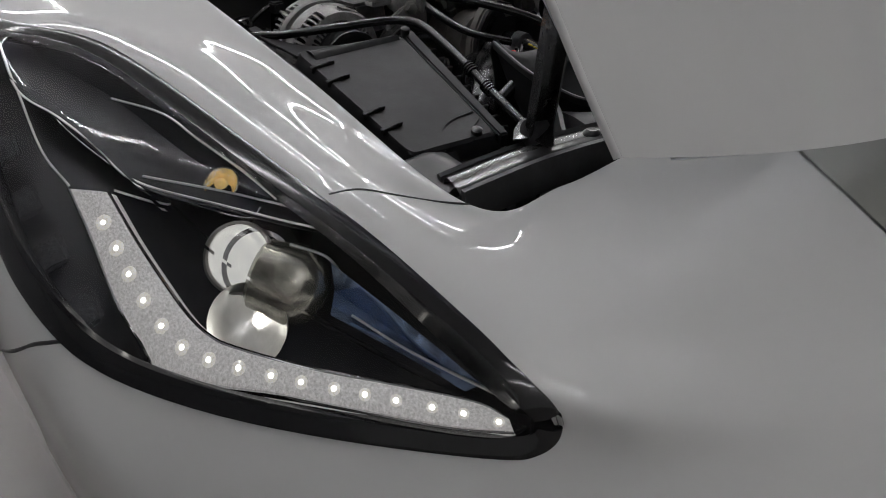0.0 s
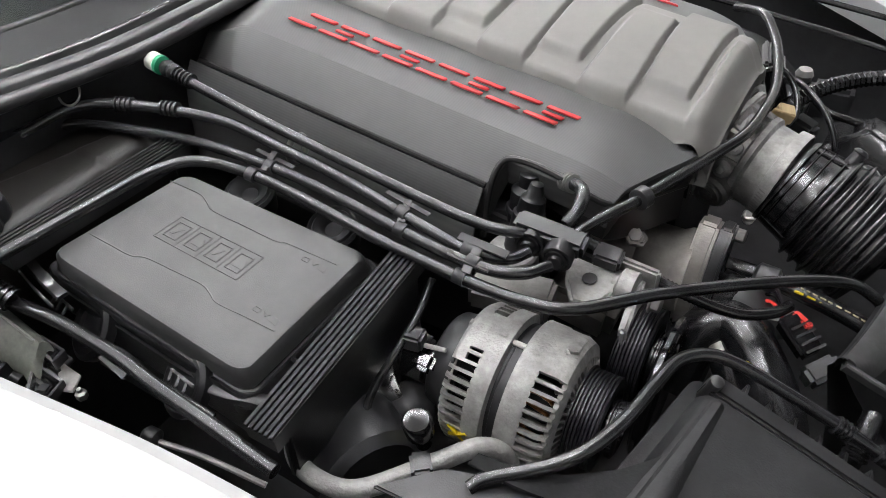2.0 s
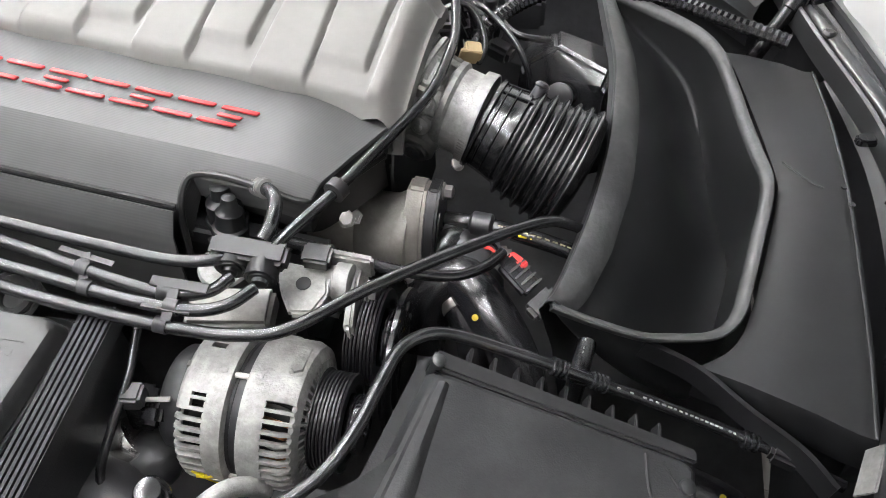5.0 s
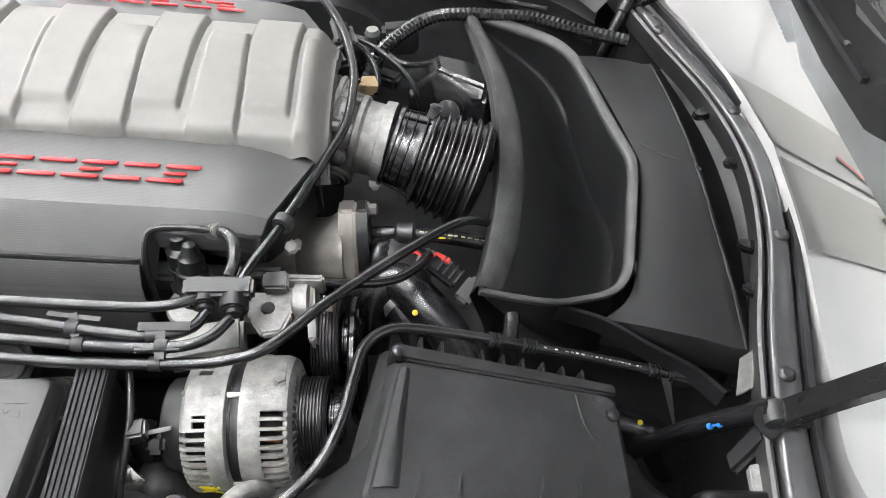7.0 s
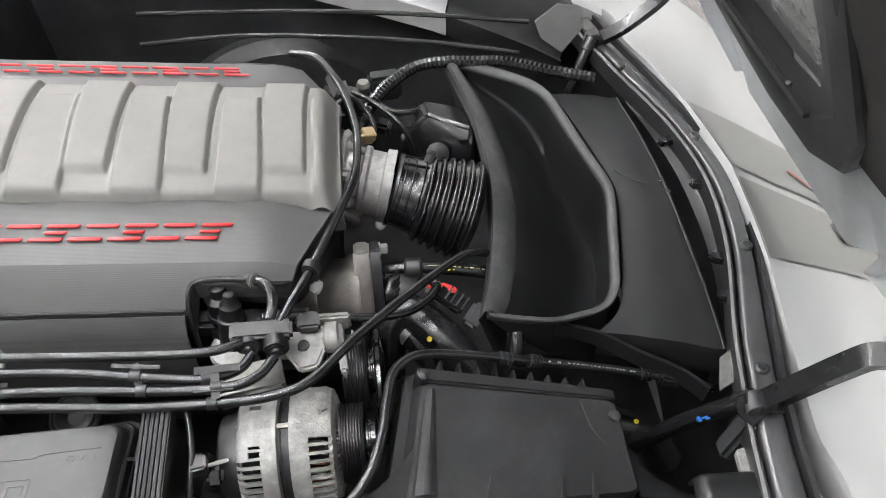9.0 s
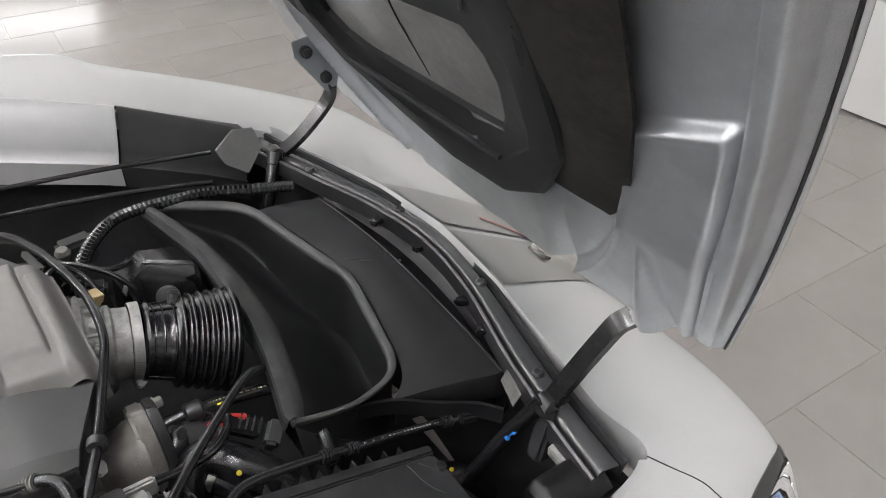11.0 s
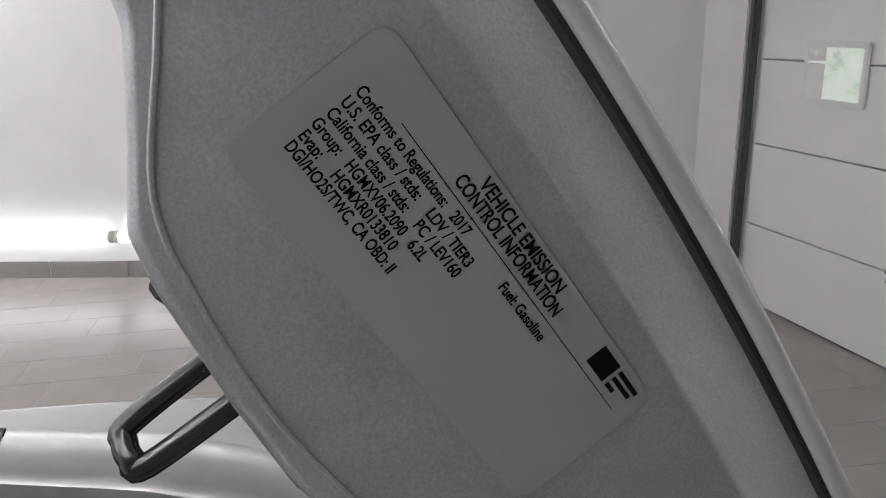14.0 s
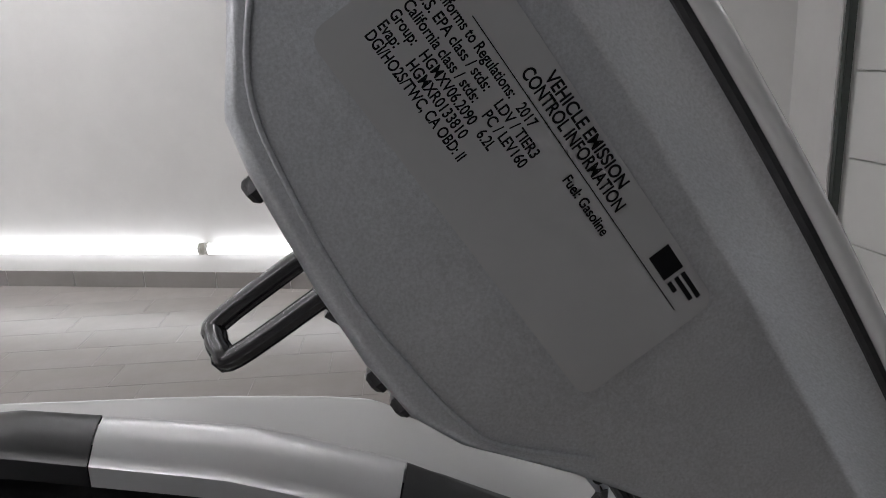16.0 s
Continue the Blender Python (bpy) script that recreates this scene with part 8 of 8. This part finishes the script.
# ---------------------------------------------------------------- odds and ends beside the alternator
sp = pipe("refrigerant_pipe", "bare aluminium refrigerant pipe with service port", [(-1.330, 0.500, 0.745), (-1.350, 0.475, 0.738), (-1.340, 0.442, 0.735), (-1.305, 0.428, 0.735), (-1.259, 0.437, 0.738), (-1.208, 0.490, 0.750), (-1.180, 0.525, 0.752), (-1.160, 0.540, 0.735), (-1.150, 0.545, 0.70)], 0.0095, ALU, cat="pipe")
part("service_port", lathe([(-0.02, 0.008), (0.004, 0.008), (0.006, 0.014), (0.026, 0.015), (0.030, 0.012), (0.031, 0.004)], (-1.232, 0.505, 0.760), (0, -0.2, 1), 16), BLACKGLOSS, sp, "black service port cap")
part("clip", block((-1.215, 0.478, 0.752), (0.02, 0.024, 0.024), (0, 0, 40), 0.003), BLACKPL, sp)
ball = thing("rubber_boot", "black rubber boot beside the alternator", "boot")
part("boot", lathe([(-0.028, 0.018), (-0.020, 0.027), (0.0, 0.032), (0.016, 0.027), (0.026, 0.014), (0.030, 0.004)], (-1.285, 0.560, 0.700), (0.3, -0.4, 0.8), 20), RUBBER, ball)
fo = thing("foil_sleeve", "crumpled foil heat sleeve", "sleeve")
part("sleeve", tube([(-1.345, 0.548, 0.70), (-1.320, 0.556, 0.715), (-1.300, 0.572, 0.725)], lambda s: 0.022 + 0.004 * math.sin(9 * s), 12, 6), FOIL, fo)
cn2 = thing("sensor_connector", "black sensor plug behind the alternator", "connector")
part("shell", block((-1.292, 0.592, 0.752), (0.028, 0.03, 0.05), (0, 10, 10), 0.004), BLACKGLOSS, cn2)
part("shell", block((-1.290, 0.586, 0.785), (0.022, 0.022, 0.02), (0, 0, 10), 0.003), BLACKPL, cn2)
comp = thing("compressor", "black compressor beneath the alternator", "compressor")
part("case", lathe([(-0.09, 0.045), (-0.08, 0.055), (0.0, 0.055), (0.01, 0.045)], (-1.28, 0.485, 0.690), (0.7, -0.4, 0.0), 20), BLACKPL, comp)
part("bracket", block((-1.12, 0.52, 0.70), (0.12, 0.08, 0.04), (0, 0, 0), 0.01), SHADEDARK, comp)
pan = thing("splash_panel", "grey dusty panel beside the air box", "panel")
part("sheet", slab([V(-1.235, 0.430, 0.775), V(-1.085, 0.435, 0.782), V(-1.060, 0.480, 0.776), V(-1.110, 0.505, 0.772), V(-1.190, 0.480, 0.770)], (0, 0, -0.006), 0.002), BLACKPL, pan)
wl = pipe("washer_hose", "black hose with blue connector band", [(-1.688, 0.380, 0.862), (-1.672, 0.384, 0.846), (-1.650, 0.394, 0.826), (-1.588, 0.404, 0.814), (-1.508, 0.402, 0.812), (-1.445, 0.395, 0.812), (-1.373, 0.389, 0.812), (-1.30, 0.385, 0.805)], 0.0072, HOSE, cat="hose")
part("band", lathe([(-0.009, 0.0125), (-0.008, 0.0135), (0.008, 0.0135), (0.009, 0.0125)], (-1.696, 0.379, 0.868), (0.8, 0.1, -0.4), 18), BLUE, wl, "bright blue band")
part("collar", lathe([(0.0, 0.0125), (0.004, 0.0125), (0.006, 0.010), (0.02, 0.011)], (-1.686, 0.380, 0.863), (0.8, 0.1, -0.4), 16), BLACKPL, wl)
crimp(wl, (-1.660, 0.386, 0.846), (0.85, 0.2, -0.5), 0.013, HOSE, 4)
res = thing("washer_tank", "grey translucent washer fluid neck", "tank")
NECKT = material("translucent_grey", (0.170, 0.178, 0.155), 0.35, vary=0.2, scale=25, stain=0.3, stain_scale=30)
rows = []
for k in range(15):
    f = k / 14
    a = V(-1.722, 0.392, 0.818).lerp(V(-1.606, 0.384, 0.800), f)
    b = V(-1.700, 0.350, 0.806).lerp(V(-1.600, 0.366, 0.790), f)
    rise = 0.006 * math.sin(math.pi * f)
    rows.append([a + V(0, 0.006, -0.05), a + V(0, 0.005, -0.008), a, a.lerp(b, 0.25) + V(0, 0, 0.005 + rise), a.lerp(b, 0.6) + V(0, 0, 0.004 + rise), b + V(0, 0, 0.0), b + V(0, -0.006, -0.010), b + V(0, -0.004, -0.06)])
rows.append([p + V(0.004, 0, -0.012) for p in rows[-1]])
part("neck", grid(rows), NECKT, res, "milky plastic neck", angle=45)
part("ridge", tube([V(-1.715, 0.378, 0.8235), V(-1.665, 0.377, 0.824), V(-1.610, 0.377, 0.804)], 0.0016, 6, 5), NECKT, res)

# two ribbed boots, each behind a square wire bracket
for c, d, r, nm in ((V(-1.690, 0.347, 0.765), V(0.90, 0.10, -0.10), 0.021, 6), (V(-1.600, 0.340, 0.752), V(0.05, 0.95, 0.25), 0.0135, 5)):
    t = thing("ribbed_boot", "black ribbed rubber boot under the wing's edge", "boot", group="ribbed boots")
    prof = [(-0.008, r * 0.4)]
    for k in range(nm):
        prof += [(0.0095 * k, r * 0.74), (0.0095 * k + 0.002, r), (0.0095 * k + 0.0055, r), (0.0095 * k + 0.0075, r * 0.74)]
    part("boot", lathe(prof + [(0.0095 * nm, r * 0.45), (0.0095 * nm + 0.012, r * 0.40)], c, d.normalized(), 22), COVERPL, t, angle=30)


def square_clip(corners, depth):
    t = thing("wire_bracket", "square black plastic bracket frame beside the washer neck", "bracket", group="square brackets")
    pts = [Vector(p) for p in corners]
    for a, b in zip(pts, pts[1:] + pts[:1]):
        part("side", slab([a, b, b + V(0, 0, -depth), a + V(0, 0, -depth)], (b - a).cross(V(0, 0, 1)).normalized() * 0.003, 0.0008), RAILPL, t)
    mid = sum(pts, V(0, 0, 0)) / 4
    part("core", block(mid + V(0, 0, -depth * 0.7), (0.014, 0.012, depth * 0.5), (0, 0, 20), 0.002), COVERPL, t)


square_clip(((-1.622, 0.379, 0.792), (-1.625, 0.393, 0.792), (-1.590, 0.393, 0.788), (-1.587, 0.375, 0.788)), 0.014)
square_clip(((-1.614, 0.370, 0.782), (-1.568, 0.370, 0.778), (-1.562, 0.341, 0.776), (-1.586, 0.338, 0.778)), 0.012)
pl = thing("mount_plate", "dull metal plate with a nut below the hoses", "plate")
part("sheet", slab([V(-1.596, 0.387, 0.772), V(-1.563, 0.385, 0.772), V(-1.556, 0.368, 0.768), V(-1.572, 0.362, 0.768), V(-1.588, 0.375, 0.770)], (0, 0, -0.003), 0.001), ALUDARK, pl)
part("nut", lathe([(-0.004, 0.006), (0.003, 0.006), (0.005, 0.003), (0.009, 0.0025)], V(-1.546, 0.370, 0.768), (0, 0, 1), 6), STEEL, pl)
tie = thing("cable_tie", "pale grey cable tie flag on the hose", "cable tie")
part("flag", slab([V(-1.536, 0.396, 0.803), V(-1.532, 0.400, 0.804), V(-1.494, 0.397, 0.803), V(-1.495, 0.390, 0.800)], (0, 0, 0.002), 0.0006), RAILPL, tie)
pipe("thin_line", "thin black line beside the fuse box", [(-1.620, 0.412, 0.803), (-1.593, 0.413, 0.802), (-1.521, 0.414, 0.800), (-1.486, 0.409, 0.798), (-1.451, 0.408, 0.795), (-1.40, 0.410, 0.785)], 0.0032, PIPE, 8, cat="pipe")
pipe("thin_line", "thin black line along the wing's edge", [(-1.76, 0.31, 0.85), (-1.672, 0.319, 0.832), (-1.566, 0.328, 0.803), (-1.45, 0.345, 0.785), (-1.33, 0.36, 0.775)], 0.0035, PIPE, 8, cat="pipe")


def latch_wheel(c, e, arm):
    """Round rubber stop with a forked clip in front and a strap leading to it."""
    t = thing("latch_wheel", "black round rubber stop with a forked clip beside the fuse box", "stop", group="latch wheels")
    part("wheel", lathe([(-0.010, 0.030), (-0.006, 0.036), (0.004, 0.036), (0.007, 0.030), (0.005, 0.022), (0.002, 0.020), (0.002, 0.004)], c, V(-0.25, -0.62, 0.62).normalized(), 32), COVERPL, t, angle=30)
    for k in range(3):
        a = Vector(e) + V(0.0115 * k, 0.0035 - 0.0015 * k, 0)
        part("fork", block(a + V(0.003, -0.004, 0), (0.003, 0.012, 0.003), (0, 0, 30), 0.0006), RAILPL, t)
    part("fork", block(Vector(e) + V(0.0145, 0.004, 0), (0.034, 0.0032, 0.004), (0, 3, -7), 0.0008), RAILPL, t, "pale forked clip")
    if arm:
        bm = bmesh.new()
        sweep(bm, spline([Vector(p) for p in arm], 5), [(-0.0065, -0.002), (0.0065, -0.002), (0.0050, 0.0035), (-0.0050, 0.0035)])
        part("strap", bm, RAILPL, t, "grey plastic strap")
        part("knob", lathe([(-0.003, 0.006), (0.004, 0.0065), (0.007, 0.003)], Vector(arm[0]), (0, -0.3, 1), 12), COVERPL, t)
        part("rail", tube([Vector(p) + V(-0.004, -0.012, -0.006) for p in arm], 0.002, 6, 4), PIPE, t)


latch_wheel(V(-1.592, 0.430, 0.785), (-1.640, 0.424, 0.808), [(-1.692, 0.440, 0.838), (-1.668, 0.434, 0.836), (-1.640, 0.428, 0.832), (-1.612, 0.424, 0.826)])
latch_wheel(V(-1.462, 0.432, 0.772), (-1.464, 0.418, 0.798), None)
kn = thing("dipstick", "black knob on a thin steel stem under the wing", "dipstick")
part("knob", lathe([(-0.010, 0.005), (-0.006, 0.0095), (0.006, 0.0095), (0.010, 0.004)], V(-1.459, 0.376, 0.752), (0.9, 0.1, -0.1), 16), COVERPL, kn)
part("stem", tube([V(-1.449, 0.376, 0.751), V(-1.40, 0.388, 0.745), V(-1.34, 0.40, 0.73)], 0.0032, 8, 4), ALUDARK, kn)
ld = thing("tray_ledge", "dark plastic ledge at the corner of the fuse box tray", "ledge")
bm = bmesh.new()
sweep(bm, spline([V(-1.440, 0.434, 0.783), V(-1.415, 0.438, 0.780), V(-1.391, 0.446, 0.780), V(-1.368, 0.450, 0.781), V(-1.345, 0.446, 0.780)], 5), [(-0.007, -0.02), (0.007, -0.02), (0.007, 0.001), (0.004, 0.003), (-0.004, 0.003), (-0.007, 0.001)])
part("ledge", bm, BLACKPL, ld)
rg = thing("ring_eye", "small steel ring on the engine bracket", "ring")
bm = bmesh.new()
c = V(-1.525, 0.705, 0.872)
tube([c + V(0.0, 0.016 * math.cos(a), 0.016 * math.sin(a)) for a in [2 * math.pi * k / 12 for k in range(13)]], 0.004, 8, 3, bm)
part("ring", bm, STEEL, rg)

# ---------------------------------------------------------------- cowl, windscreen
cowl = thing("cowl", "black plastic cowl panel with rubber seal below the windscreen", "cowl")
CL = [(-1.842, 0.300, 0.950), (-1.812, 0.440, 0.950), (-1.782, 0.545, 0.950), (-1.750, 0.690, 0.950), (-1.737, 0.910, 0.955), (-1.735, 1.120, 0.955), (-1.750, 1.345, 0.950), (-1.80, 1.60, 0.950)]
def cowl_strip(name, mat, prof, label=""):
    rows = []
    for k in range(61):
        p = curve_at(CL, k / 60)
        rows.append([p + V(x, 0, z) for x, z in prof])
    return part(name, grid(rows), mat, cowl, label, angle=60)


cowl_strip("seal", BLACKPL, [(-0.014, -0.016), (-0.002, -0.015), (0.006, -0.010), (0.006, -0.003), (0.001, 0.003), (-0.006, 0.004), (-0.012, 0.001), (-0.015, -0.006), (-0.017, -0.004), (-0.020, 0.004), (-0.026, 0.0085), (-0.034, 0.009), (-0.041, 0.005), (-0.045, -0.008)], "black twin lipped rubber seal")
cowl_strip("groove", SHADEDARK, [(-0.044, -0.008), (-0.052, -0.012), (-0.057, -0.006)])
cowl_strip("panel_lip", RAILPL, [(-0.055, -0.006), (-0.0555, 0.006), (-0.058, 0.0085), (-0.064, 0.0085), (-0.067, 0.006)])
cowl_strip("panel", COWLP, [(-0.066, 0.006), (-0.078, 0.009), (-0.100, 0.015), (-0.118, 0.022), (-0.124, 0.024)], "moulded black panel")
cowl_strip("bead", RUBBER, [(-0.123, 0.022), (-0.124, 0.027), (-0.128, 0.029), (-0.132, 0.028)], "thin rubber bead at the glass")
cowl_strip("underside", SHADEDARK, [(-0.012, -0.016), (-0.030, -0.022), (-0.034, -0.060), (-0.030, -0.160)])
for y, x in ((0.49, -1.795), (0.60, -1.765)):
    part("loop", tube([V(x - 0.004, y + 0.014 * math.cos(a), 0.932 + 0.016 * math.sin(a)) for a in [math.pi + math.pi * k / 8 for k in range(9)]], 0.0014, 6, 2), STEEL, cowl, "thin wire loop")
ws = thing("windscreen", "tinted windscreen behind the cowl", "windscreen")
rows = []
for k in range(31):
    p = curve_at(CL, k / 30)
    rows.append([p + V(-0.131, 0, 0.027), p + V(-0.40, 0, 0.150), p + V(-0.75, 0, 0.290)])
part("glass", thicken(grid(rows), 0.004), WIND, ws)
rows = []
for k in range(31):
    p = curve_at(CL, k / 30)
    rows.append([p + V(-0.132, 0, 0.022), p + V(-0.34, 0, 0.02), p + V(-0.9, 0, 0.02), p + V(-0.9, 0, 0.28)])
part("dashboard", grid(rows), SHADEDARK, ws, "dark interior under the glass")
wip = thing("wiper", "black wiper arm resting on the cowl", "wiper")
bm = bmesh.new()
sweep(bm, spline([V(-2.12, 0.600, 1.00), V(-2.006, 0.687, 1.005), V(-1.917, 0.757, 1.010), V(-1.84, 0.815, 1.012)], 5), [(-0.011, -0.004), (0.011, -0.004), (0.011, 0.003), (0.007, 0.006), (-0.007, 0.006), (-0.011, 0.003)])
part("arm", bm, RAILPL, wip, "dark grey flat arm")
part("bolt", lathe([(0, 0.006), (0.004, 0.006), (0.006, 0.003)], (-1.955, 0.727, 1.014), (0, 0, 1), 10), STEEL, wip)
bm = bmesh.new()
sweep(bm, spline([V(-2.09, 0.575, 0.99), V(-1.985, 0.660, 0.995), V(-1.895, 0.735, 1.0), V(-1.82, 0.80, 1.0)], 5), [(-0.012, -0.003), (0.012, -0.003), (0.004, 0.004), (-0.004, 0.004)])
part("blade", bm, RUBBER, wip, "black rubber blade")

# crest and red hash on the nose
cr = thing("nose_crest", "small dark metal crest on the nose", "emblem")
part("crest", block((-0.272, 0.936, 0.690), (0.030, 0.050, 0.006), (0, 38, 8), 0.003), ALUDARK, cr, "crossed plain shields")
part("crest", block((-0.266, 0.948, 0.690), (0.022, 0.030, 0.008), (0, 38, -14), 0.003), STEEL, cr)

# ---------------------------------------------------------------- floor tiles, last
floor = link("floor", slab([V(ROOM_W, ROOM_S, FLOOR - 0.1), V(2.9, ROOM_S, FLOOR - 0.1), V(2.9, 6.2, FLOOR - 0.1), V(ROOM_W, 6.2, FLOOR - 0.1)], (0, 0, 0.0995)), GROUT, smooth=False)
tagged(floor, "large grey rectangular floor tiles with tan grout", "floor", kind="structure")
TL, TW, TILE_ANGLE = 0.61, 0.305, -4.5


def tile_mesh(bm=None):
    return slab([V(-TL / 2 + 0.0013, -TW / 2 + 0.0013, 0), V(TL / 2 - 0.0013, -TW / 2 + 0.0013, 0), V(TL / 2 - 0.0013, TW / 2 - 0.0013, 0), V(-TL / 2 + 0.0013, TW / 2 - 0.0013, 0)], (0, 0, 0.0062), 0.0012, seg=1)


tm = bpy.data.meshes.new("tile")
bm = tile_mesh()
bm.to_mesh(tm)
bm.free()
tm.materials.append(TILE)
places = []
for j in range(-26, 22):
    for i in range(-18, 16):
        x0, y0 = (i * TL - 0.203 * j), j * TW
        a = radians(TILE_ANGLE)
        x, y = 0.565 + x0 * math.cos(a) - y0 * math.sin(a), 0.74 + x0 * math.sin(a) + y0 * math.cos(a)
        if ROOM_W + 0.2 < x < 2.7 and ROOM_S + 0.2 < y < 7.0:
            under = -5.4 < x < -0.5 and 0.1 < y < 1.9
            places.append((under, (x - 0.8) ** 2 + (y - 2.4) ** 2, x, y))
places.sort()
rest = bmesh.new()
for n, (under, far, x, y) in enumerate(places):
    m = pose(x, y, FLOOR - 0.0045, 0, 0, TILE_ANGLE)
    if n < 290:
        o = new("tile", tm)
        o.parent = floor
        o.matrix_local = m
    else:
        me2 = tm.copy()
        me2.transform(m)
        rest.from_mesh(me2)
        bpy.data.meshes.remove(me2)
tagged(part("tile_field", rest, TILE, floor, "further floor tiles", smooth=False), kind="stuff")
